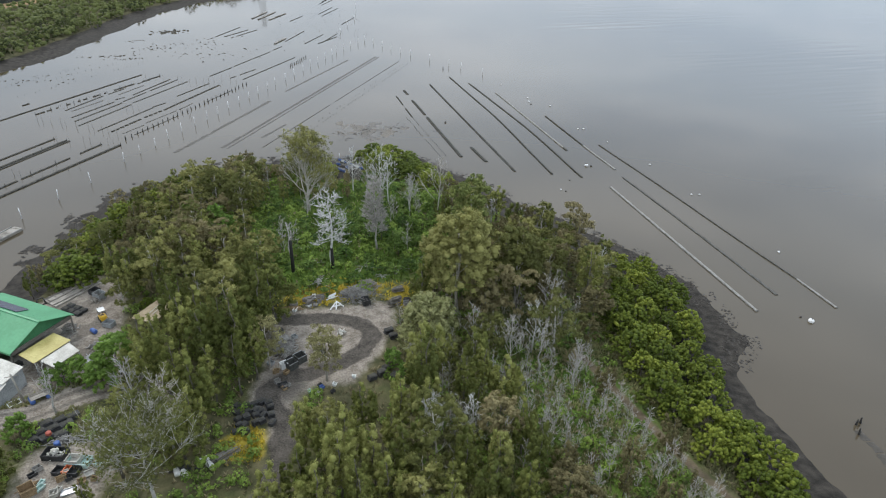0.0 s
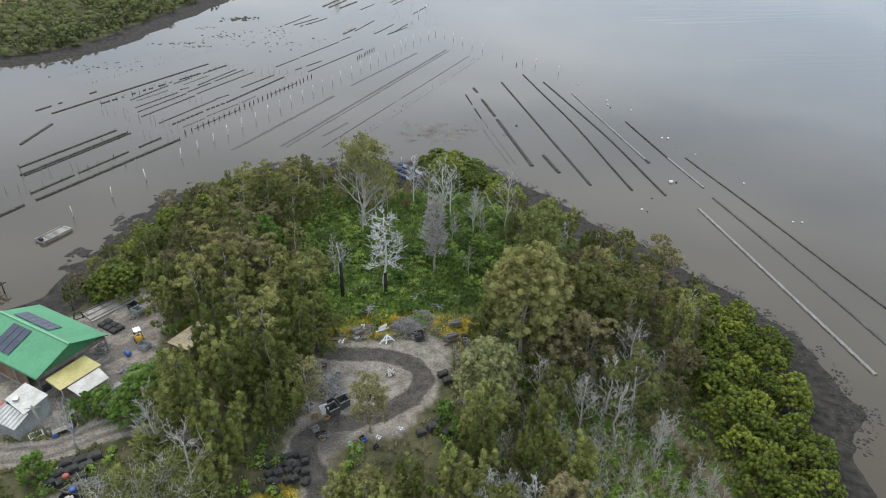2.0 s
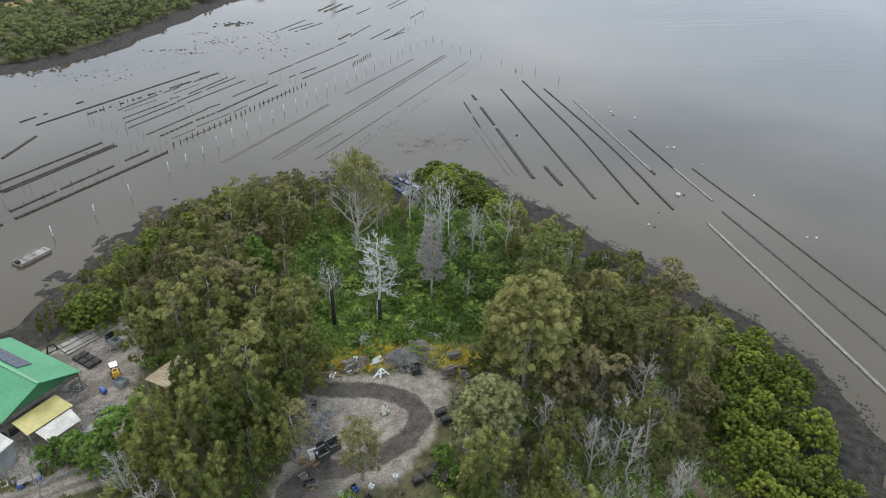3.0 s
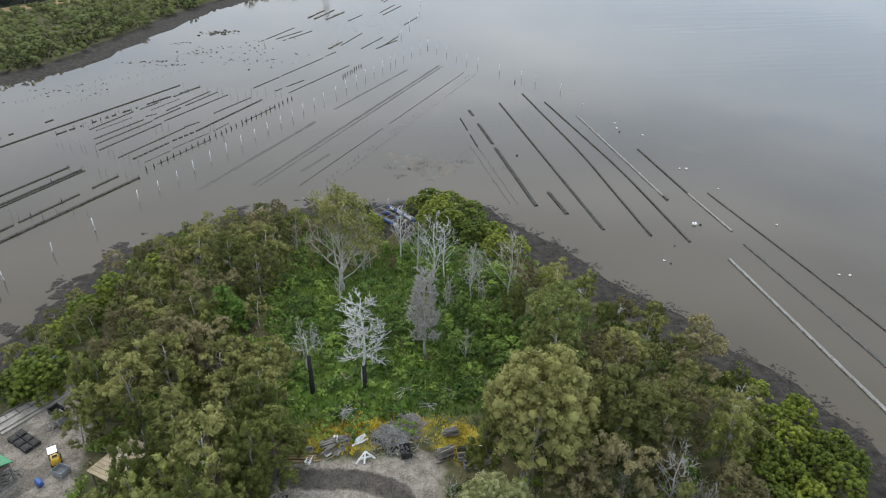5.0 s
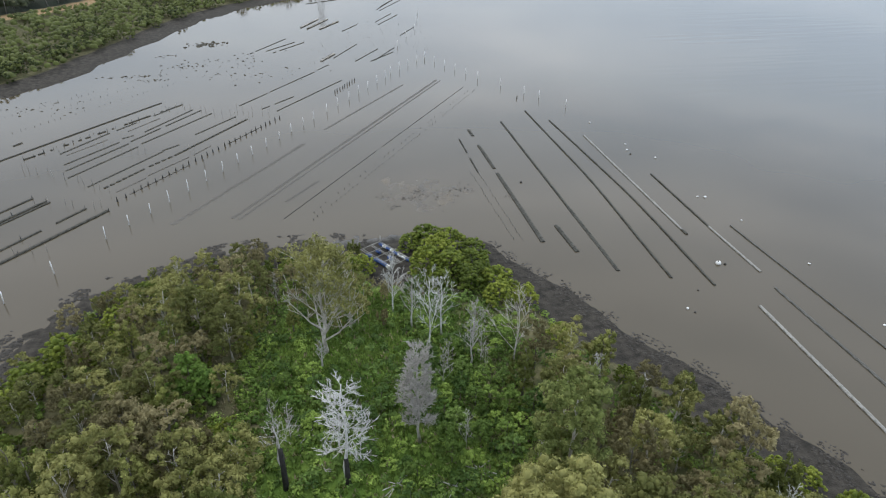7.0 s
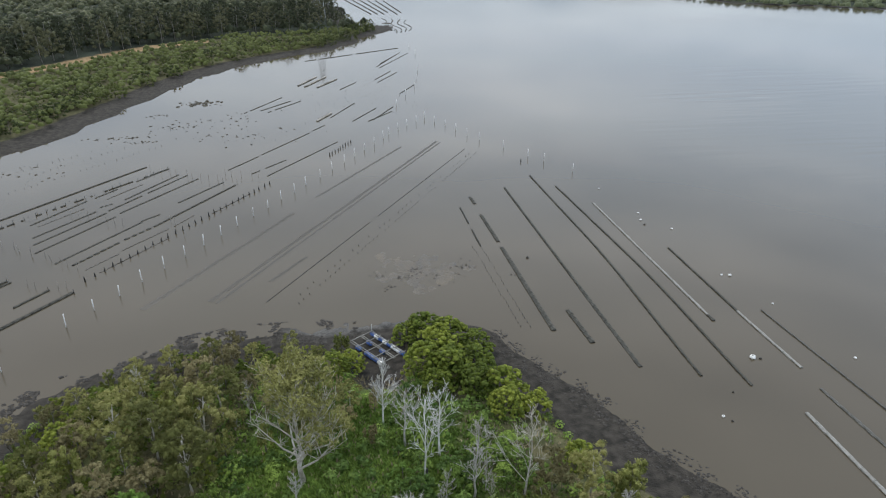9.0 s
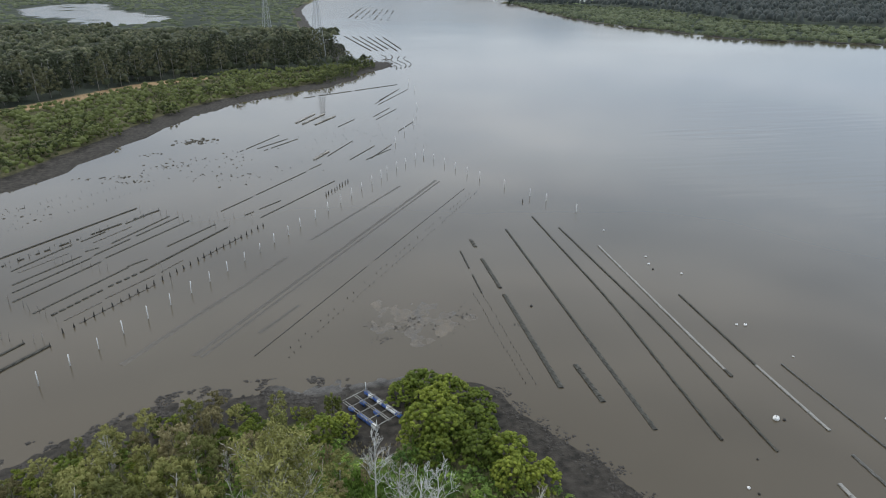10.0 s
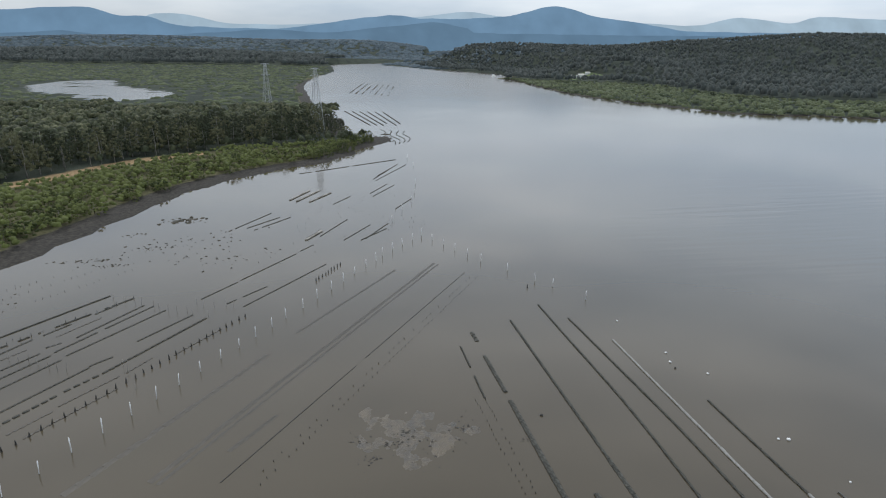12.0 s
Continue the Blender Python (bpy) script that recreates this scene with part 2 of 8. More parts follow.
def smoothstep(a, b, x):
    t = np.clip((np.asarray(x, dtype=float) - a) / (b - a), 0, 1)
    return t * t * (3 - 2 * t)


def spline(points, n=5, closed=True):
    """A smooth line through plan points."""
    p = np.array(points, dtype=float)
    k = len(p)
    out = []
    for i in range(k if closed else k - 1):
        a, b, c, d = (p[(i + j) % k] if closed else p[min(max(i + j, 0), k - 1)] for j in (-1, 0, 1, 2))
        for t in np.linspace(0, 1, n, endpoint=False):
            out.append(0.5 * (2 * b + (c - a) * t + (2 * a - 5 * b + 4 * c - d) * t * t + (3 * b - a - 3 * c + d) * t ** 3))
    if not closed:
        out.append(p[-1])
    return np.array(out)


def distance(line, x, y, closed=True):
    """Distance of the points (x, y) from a line in plan; inside a closed one it is positive, outside negative."""
    x, y = np.asarray(x, dtype=float), np.asarray(y, dtype=float)
    best = np.full(x.shape, 1e18)
    inside = np.zeros(x.shape, dtype=bool)
    k = len(line)
    for i in range(k if closed else k - 1):
        (ax, ay), (bx, by) = line[i], line[(i + 1) % k]
        dx, dy = bx - ax, by - ay
        t = np.clip(((x - ax) * dx + (y - ay) * dy) / (dx * dx + dy * dy + 1e-12), 0, 1)
        best = np.minimum(best, (x - ax - t * dx) ** 2 + (y - ay - t * dy) ** 2)
        if closed:
            cross = (ay > y) != (by > y)
            with np.errstate(divide="ignore", invalid="ignore"):
                inside ^= cross & (x < dx * (y - ay) / (dy if dy else 1e-12) + ax)
    d = np.sqrt(best)
    return np.where(inside, d, -d) if closed else d


def wave_noise(x, y, size, seed=0, octaves=4):
    """Smooth noise in plan, about -1 to 1, from sums of turned sine waves."""
    r = np.random.RandomState(seed)
    total, amp = 0.0, 1.0
    for o in range(octaves):
        k = 2 * math.pi / (size / 1.9 ** o)
        layer = 0.0
        for j in range(5):
            a, ph, f = r.uniform(0, 6.283), r.uniform(0, 6.283), r.uniform(0.6, 1.4)
            layer = layer + np.sin(k * f * (np.cos(a) * x + np.sin(a) * y) + ph)
        total = total + amp * layer / 5
        amp *= 0.55
    return total


# ---- the plan: shores ----
POINT = spline([(-300, -260), (-300, 84), (-120, 84), (-70, 85), (-50, 87), (-40, 91), (-37.4, 94), (-36.5, 98), (-34.6, 103), (-32.3, 109),
                (-30.6, 114), (-28.5, 119), (-24, 124.5), (-17, 129), (-9, 132.6), (0, 134), (10, 133.5), (19, 134.5), (27, 134),
                (33, 129.8), (35, 125), (38, 119.5), (41, 114.8), (43.6, 109), (45.3, 103), (49, 98), (51.5, 93), (54.8, 84),
                (57.5, 80), (59, 74), (60.6, 69), (60, 64), (59.3, 59), (59.2, 55.5), (55.3, 52.4), (52.8, 47.5), (52, 41), (52, 31), (53, 12), (56, -30), (70, -260)])
WEST_BANK = spline([(-900, 150), (-200, 190), (-100, 212), (-72, 226), (-60, 243), (-56, 257), (-49, 279), (-39, 313), (-24, 345), (-3, 369), (15, 385),
                    (30, 407), (36, 428), (48, 446), (56, 462), (56, 480), (34, 495), (33, 560), (32, 600), (22, 625), (10, 750), (1, 920), (-6, 1128),
                    (10, 1380), (55, 1800), (60, 2500), (300, 2800), (460, 3000), (460, 7000), (-6000, 7000), (-6000, 150)], n=4)
EAST_BANK = spline([(6000, 380), (2000, 400), (900, 440), (620, 480), (463, 528), (422, 560), (368, 588), (346, 667), (322, 786), (326, 975),
                    (356, 1239), (350, 1330), (420, 1500), (330, 1900), (240, 2500), (330, 2990), (340, 7000), (6000, 7000)], n=4)
TRACK = spline([(-0.5, 73.1), (2.6, 72.0), (6.3, 71.3), (8.8, 70.1), (10.6, 68.5), (11.0, 66.8), (10.1, 64.7), (8.0, 62.9), (5.5, 61.9), (2.9, 61.3), (0.1, 60.8), (-1.7, 60.0), (-2.3, 58.4), (-1.6, 56.4), (-0.9, 53.7), (-1.3, 50.6), (-3, 45), (-8, 40)], closed=False)
SIDE_TRACK = spline([(10.2, 66.0), (8.2, 65.4), (6.2, 63.8), (3.6, 62.0)], closed=False)
YARD = spline([(0.2, 73.5), (6.4, 73.2), (10.3, 73), (14.4, 72.6), (13.9, 68), (12.3, 64.8), (10.6, 62.2), (8.7, 60.2), (7.0, 58.4), (3.8, 59), (2.2, 58.4), (0.5, 57), (0.0, 54), (-0.4, 51), (-2.2, 51), (-2.2, 55.5), (-3.6, 57.2), (-4, 59.2), (-3.2, 61.2), (-2, 64), (-1.5, 68)])
SHED_YARD = spline([(-45, 62), (-42, 80), (-31, 86), (-25, 90), (-21, 87), (-19.5, 80), (-19.5, 72), (-18, 66), (-22, 65.5), (-27, 64)])
DRIVE = spline([(-60, 60), (-40, 63), (-31, 61.8), (-26.5, 61.8), (-22.5, 63.8), (-17, 64.5), (-12, 62)], closed=False)
LOWER_YARD = spline([(-25, 55.8), (-18, 55), (-17.2, 51), (-19.5, 47.5), (-25, 48)])
SAND_PATH = spline([(35.2, 56), (35.9, 50.8), (36.7, 45.3), (37.5, 40.4), (38.4, 35.6), (39.4, 32.6), (41, 25), (42.5, 10)], closed=False)


BROWN_STRIP = spline([(-150, 292), (-125, 318), (-101, 347), (-86, 372), (-70, 398), (-48, 415)], closed=False)
EDGE = [(-400, 205), (-150, 298), (-101, 354), (-86, 380), (-70, 406), (-44, 424), (0, 440), (60, 470)]
POND = spline([(-385, 1082), (-322, 950), (-262, 880), (-198, 790), (-150, 865), (-164, 955), (-262, 1112), (-335, 1315), (-398, 1270), (-404, 1160)])


def ground_height(x, y):
    x, y = np.asarray(x, dtype=float), np.asarray(y, dtype=float)
    d = distance(POINT, x, y) + 0.5 * wave_noise(x, y, 7, 3)
    mud = np.where(d > 0, 0.045 * np.minimum(d, 7), 0.03 * np.maximum(d, -60))
    z = mud + 1.45 * smoothstep(5.5, 13, d)
    z = z + 1.9 * np.exp(-(((x - 9) / 15) ** 2 + ((y - 92) / 17) ** 2)) * smoothstep(8, 22, d)
    z = z + np.where(d > 6, 0.10, 0.012) * wave_noise(x, y, 5, 5) * (1 - 0.8 * (distance(YARD, x, y) > -1))
    berth = np.exp(-(((x - 16.2) / 4.6) ** 2 + ((y - 125) / 8.5) ** 2) ** 3)
    z = z - berth * np.maximum(z - 0.28, 0)
    bar = 1 - smoothstep(0.6, 1.15, np.hypot((x - 26.5 + 0.25 * (y - 150)) / 11.5, (y - 150) / 10.5) + 0.22 * wave_noise(x, y, 9, 8, 5))
    z = np.where(d < 0, np.maximum(z, -1.2 + bar * (1.206 + 0.034 * wave_noise(x, y, 5, 9, 6))), z)
    shelf = np.exp(-np.maximum(-d, 0) / 6) * ((x < 20) & (y > 100))
    z = np.where(d < 0, np.maximum(z, -0.16 + 0.17 * shelf + 0.06 * shelf * wave_noise(x, y, 4, 11)) * (shelf > 0.2) + z * (shelf <= 0.2), z)
    w = distance(WEST_BANK, x, y) + 1.5 * wave_noise(x, y, 25, 13)
    zw = np.where(w > 0, 0.06 * np.minimum(w, 8) + 0.9 * smoothstep(8, 60, w), -1.2)
    zw = zw + np.where(w > 0, 1, 0) * (40 * np.exp(-(((x - 300) / 420) ** 2 + ((y - 3450) / 330) ** 2)) + 42 * np.exp(-(((x + 700) / 900) ** 2 + ((y - 2500) / 500) ** 2)) + 112 * np.exp(-(((x + 900) / 1500) ** 2 + ((y - 3700) / 500) ** 2)))
    e = distance(EAST_BANK, x, y) + 2.0 * wave_noise(x, y, 60, 15)
    ze = np.where(e > 0, 0.06 * np.minimum(e, 6) + 0.8 * smoothstep(6, 80, e), -1.2)
    hills = (40 * np.exp(-(((x - 500) / 150) ** 2 + ((y - 1290) / 190) ** 2)) + 72 * np.exp(-(((x - 1300) / 620) ** 2 + ((y - 1750) / 480) ** 2))
             + 62 * np.exp(-(((x - 620) / 330) ** 2 + ((y - 2400) / 500) ** 2)) + 70 * np.exp(-(((x - 2300) / 800) ** 2 + ((y - 1900) / 500) ** 2)) + 44 * np.exp(-(((x - 900) / 800) ** 2 + ((y - 3400) / 380) ** 2)))
    ze = ze + np.where(e > 0, 1, 0) * smoothstep(60, 260, e) * hills * (1 + 0.10 * wave_noise(x, y, 420, 17))
    z = np.maximum(np.maximum(z, zw), ze)
    return np.where(distance(POND, x, y) > 0, -0.4 + 0.5 * (wave_noise(x, y, 90, 19, 6) > 0.42), z)


def steps(parts):
    out = []
    for a, b, s in parts:
        out += list(np.arange(a, b, s))
    return np.array(out + [parts[-1][1]])


gx = steps([(-4000, -1000, 120), (-1000, -420, 40), (-420, -170, 12), (-170, -80, 5), (-80, -46, 2), (-46, -5.2, 0.8), (-5.2, 15.2, 0.3), (15.2, 39.2, 0.4), (39.2, 64, 0.8), (66, 100, 3), (100, 700, 14), (700, 1800, 40), (1800, 4200, 120)])
gy = steps([(-400, -40, 40), (-40, 24, 3), (24, 51.2, 0.8), (51.2, 74.6, 0.3), (74.6, 139.4, 0.8), (139.4, 162, 0.4), (162, 480, 4), (480, 700, 10), (700, 1600, 28), (1600, 3000, 60), (3000, 4700, 130)])
GX, GY = np.meshgrid(gx, gy)
GZ = ground_height(GX, GY)
nx, ny = len(gx), len(gy)
idx = np.arange(nx * ny).reshape(ny, nx)
quads = np.stack([idx[:-1, :-1], idx[:-1, 1:], idx[1:, 1:], idx[1:, :-1]], axis=-1).reshape(-1, 4)


class Field:
    """A quantity over the plan, worked out once on a grid and read between its points."""

    def __init__(self, xs, ys, values):
        self.xs, self.ys, self.v = list(map(float, xs)), list(map(float, ys)), values.tolist()

    def __call__(self, x, y):
        i = min(max(bisect(self.xs, x) - 1, 0), len(self.xs) - 2)
        j = min(max(bisect(self.ys, y) - 1, 0), len(self.ys) - 2)
        u, w = (x - self.xs[i]) / (self.xs[i + 1] - self.xs[i]), (y - self.ys[j]) / (self.ys[j + 1] - self.ys[j])
        a, b = self.v[j], self.v[j + 1]
        return (a[i] * (1 - u) + a[i + 1] * u) * (1 - w) + (b[i] * (1 - u) + b[i + 1] * u) * w


def bisect(values, x):
    lo, hi = 0, len(values)
    while lo < hi:
        mid = (lo + hi) // 2
        if x < values[mid]:
            hi = mid
        else:
            lo = mid + 1
    return lo


height_at = Field(gx, gy, GZ)
nxs, nys = np.arange(-62, 82, 0.8), np.arange(8, 142, 0.8)
NX, NY = np.meshgrid(nxs, nys)
fxs, fys = np.arange(-360, 64, 3.0), np.arange(190, 664, 3.0)
FX, FY = np.meshgrid(fxs, fys)


def near_field(line, closed=True):
    return Field(nxs, nys, distance(line, NX, NY, closed))


def ground_material():
    m = bpy.data.materials.new("soil_mud_and_grass")
    m.use_nodes = True
    n, l = m.node_tree.nodes, m.node_tree.links
    bsdf = n["Principled BSDF"]
    co = n.new("ShaderNodeTexCoord")

    def noise_at(scale, detail=4.0):
        t = n.new("ShaderNodeTexNoise")
        t.inputs["Scale"].default_value, t.inputs["Detail"].default_value = scale, detail
        l.new(co.outputs["Object"], t.inputs["Vector"])
        return t.outputs["Fac"]

    def ramp(fac, stops):
        r = n.new("ShaderNodeValToRGB")
        for i, (p, c) in enumerate(stops):
            e = r.color_ramp.elements[i] if i < 2 else r.color_ramp.elements.new(p)
            e.position, e.color = p, (*c, 1)
        l.new(fac, r.inputs["Fac"])
        return r.outputs["Color"]

    def mask(name, rag, soft=0.25):
        a = n.new("ShaderNodeAttribute")
        a.attribute_name = name
        s = n.new("ShaderNodeMath")
        s.operation = "MULTIPLY_ADD"
        l.new(rag, s.inputs[0])
        s.inputs[1].default_value = 0.7
        l.new(a.outputs["Fac"], s.inputs[2])
        r = n.new("ShaderNodeMapRange")
        r.inputs["From Min"].default_value, r.inputs["From Max"].default_value = 0.85 - soft, 0.85 + soft
        l.new(s.outputs[0], r.inputs["Value"])
        return r.outputs[0]

    def mix(fac, a, b):
        x = n.new("ShaderNodeMix")
        x.data_type = "RGBA"
        l.new(fac, x.inputs["Factor"])
        l.new(a, x.inputs["A"])
        l.new(b, x.inputs["B"])
        return x.outputs["Result"]

    def mix_noise(a, b):
        x = n.new("ShaderNodeMix")
        x.inputs["Factor"].default_value = 0.5
        l.new(a, x.inputs["A"])
        l.new(b, x.inputs["B"])
        return x.outputs["Result"]

    n1, n2, n3 = noise_at(0.16), noise_at(0.9), noise_at(5.0)
    litter = ramp(n2, [(0.35, (0.060, 0.062, 0.030)), (0.65, (0.125, 0.112, 0.060))])
    green = ramp(n1, [(0.34, (0.060, 0.105, 0.020)), (0.66, (0.125, 0.175, 0.036)), (0.5, (0.085, 0.140, 0.026))])
    mud = ramp(n2, [(0.34, (0.022, 0.020, 0.017)), (0.66, (0.056, 0.049, 0.041))])
    grit = ramp(mix_noise(n2, n3), [(0.36, (0.135, 0.112, 0.090)), (0.64, (0.360, 0.318, 0.268))])
    rut = ramp(mix_noise(n2, n3), [(0.36, (0.048, 0.042, 0.036)), (0.64, (0.130, 0.115, 0.098))])
    sand = ramp(n2, [(0.34, (0.098, 0.076, 0.052)), (0.66, (0.172, 0.134, 0.090))])
    yellow = ramp(n2, [(0.36, (0.13, 0.125, 0.03)), (0.64, (0.40, 0.31, 0.05))])
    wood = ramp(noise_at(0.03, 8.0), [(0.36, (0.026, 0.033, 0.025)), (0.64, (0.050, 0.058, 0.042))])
    c = mix(mask("grassy", n1), litter, green)
    c = mix(mask("yellow", n2), c, yellow)
    c = mix(mask("grit", n2), c, grit)
    c = mix(mask("rut", n2, 0.22), c, rut)
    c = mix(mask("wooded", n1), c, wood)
    c = mix(mask("dry", n1), c, ramp(n2, [(0.34, (0.22, 0.145, 0.075)), (0.66, (0.36, 0.25, 0.14))]))
    c = mix(mask("muddy", n1, 0.15), c, mud)
    c = mix(mask("sand", n1), c, sand)
    c = mix(mask("bar", n2, 0.35), c, ramp(mix_noise(n1, n2), [(0.40, (0.056, 0.048, 0.038)), (0.60, (0.104, 0.080, 0.051))]))
    l.new(c, bsdf.inputs["Base Color"])
    wet = n.new("ShaderNodeMapRange")
    wet.inputs["To Min"].default_value, wet.inputs["To Max"].default_value = 0.95, 0.8
    l.new(mask("muddy", n1, 0.15), wet.inputs["Value"])
    film = mask("wet", n2, 0.3)
    gloss = n.new("ShaderNodeMapRange")
    gloss.inputs["To Min"].default_value, gloss.inputs["To Max"].default_value = 0.1, 0.35
    l.new(film, gloss.inputs["Value"])
    l.new(gloss.outputs[0], bsdf.inputs["Specular IOR Level"])
    smooth = n.new("ShaderNodeMapRange")
    smooth.inputs["To Min"].default_value, smooth.inputs["To Max"].default_value = 1.0, 0.42
    l.new(film, smooth.inputs["Value"])
    dull = n.new("ShaderNodeMath")
    dull.operation = "MULTIPLY"
    l.new(wet.outputs[0], dull.inputs[0])
    l.new(smooth.outputs[0], dull.inputs[1])
    l.new(dull.outputs[0], bsdf.inputs["Roughness"])
    bp = n.new("ShaderNodeBump")
    bp.inputs["Strength"].default_value, bp.inputs["Distance"].default_value = 0.8, 0.15
    l.new(n3, bp.inputs["Height"])
    l.new(bp.outputs["Normal"], bsdf.inputs["Normal"])
    return m


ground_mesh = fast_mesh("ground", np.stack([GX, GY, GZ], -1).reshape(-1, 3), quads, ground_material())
DP = distance(POINT, GX, GY)
DW, DE = distance(WEST_BANK, GX, GY), distance(EAST_BANK, GX, GY)
near = DP > -2
dt_ = distance(TRACK, GX, GY, False)
dy_, ds_ = distance(YARD, GX, GY), distance(SHED_YARD, GX, GY)
meadow = np.exp(-(((GX - 12) / 12) ** 2 + ((GY - 100) / 16) ** 2) ** 2)
south = np.exp(-(((GX - 30) / 9) ** 2 + ((GY - 44) / 20) ** 2) ** 2)
masks = {
    "muddy": np.maximum(1.1 * np.exp(-(((GX - 16.4) / 4.2) ** 2 + ((GY - 125) / 8) ** 2) ** 3), np.where(near, 1 - smoothstep(5.5, 9, DP + 1.2 * wave_noise(GX, GY, 9, 21)), (1 - smoothstep(10, 15, np.maximum(DW, DE))) * (GY < 1300))),
    "grassy": np.clip(meadow + 0.7 * np.exp(-(((GX - 11) / 13) ** 2 + ((GY - 83) / 5) ** 2) ** 2) + 0.65 * south + 0.25 * (DP > 8), 0, 1),
    "grit": np.maximum.reduce([smoothstep(-1.5, 1.2, dy_), smoothstep(-1.5, 1.5, ds_), 1 - smoothstep(1.3, 2.4, distance(DRIVE, GX, GY, False)),
                               0.8 * smoothstep(-1.5, 1.0, distance(LOWER_YARD, GX, GY))]),
    "rut": np.maximum.reduce([(1 - smoothstep(0.8, 1.7, dt_ + 0.4 * wave_noise(GX, GY, 3.5, 65))) * (0.92 + 0.12 * wave_noise(GX, GY, 1.6, 61)),
                              0.42 * (1 - smoothstep(0.15, 0.5, np.abs(distance(SIDE_TRACK, GX, GY, False) - 0.8))),
                              0.62 * np.exp(-(((GX + 0.5) / 3.4) ** 2 + ((GY - 59.5) / 3.2) ** 2) ** 2), 0.5 * np.exp(-(((GX - 0.5) / 2.0) ** 2 + ((GY - 66) / 3.5) ** 2) ** 2),
                              0.5 * smoothstep(0, 1.5, ds_) * (wave_noise(GX, GY, 9, 63) > 0.2),
                              0.55 * (1 - smoothstep(0.2, 0.6, np.abs(distance(DRIVE, GX, GY, False) - 0.75)))]),
    "dry": 1 - smoothstep(3.5, 7, distance(BROWN_STRIP, GX, GY, False)),
    "sand": np.maximum(0.8 * (1 - smoothstep(0.35, 1.0, distance(SAND_PATH, GX, GY, False))), 0.75 * np.exp(-(((GX + 18.6) / 1.9) ** 2 + ((GY - 123.4) / 2.2) ** 2) ** 2)),
    "bar": 1.0 * (DP < 0) * (np.hypot((GX - 26.5) / 13, (GY - 150) / 11) < 1.25),
    "wet": np.maximum((DP < 0) * (np.hypot((GX - 26.5) / 13, (GY - 150) / 11) < 1.25), 0.8 * near * (1 - smoothstep(0.0, 2.5, DP)) * smoothstep(-2, 8, GX) * (GX < 22) * (GY > 120)),
    "yellow": np.maximum.reduce([np.exp(-(((GX - 8) / 7) ** 2 + ((GY - 76.4) / 2.2) ** 2) ** 2), np.exp(-(((GX - 17) / 2.5) ** 2 + ((GY - 74) / 2.6) ** 2) ** 2),
                                 np.exp(-(((GX + 4.6) / 2.6) ** 2 + ((GY - 51.8) / 2.6) ** 2) ** 2), 0.8 * np.exp(-(((GX + 29.5) / 4) ** 2 + ((GY - 63.8) / 0.8) ** 2) ** 2)]),
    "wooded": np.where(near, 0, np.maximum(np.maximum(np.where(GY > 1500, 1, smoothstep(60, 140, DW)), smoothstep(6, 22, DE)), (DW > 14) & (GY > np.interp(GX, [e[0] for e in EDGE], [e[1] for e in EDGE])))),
}
for key, value in masks.items():
    a = ground_mesh.attributes.new(key, "FLOAT", "POINT")
    a.data.foreach_set("value", np.asarray(value, dtype=np.float32).ravel())
ground_mesh.polygons.foreach_set("use_smooth", [True] * len(ground_mesh.polygons))
ground = tagged(new("ground", ground_mesh), "low muddy headland and wooded banks of an estuary", "ground", kind="structure")


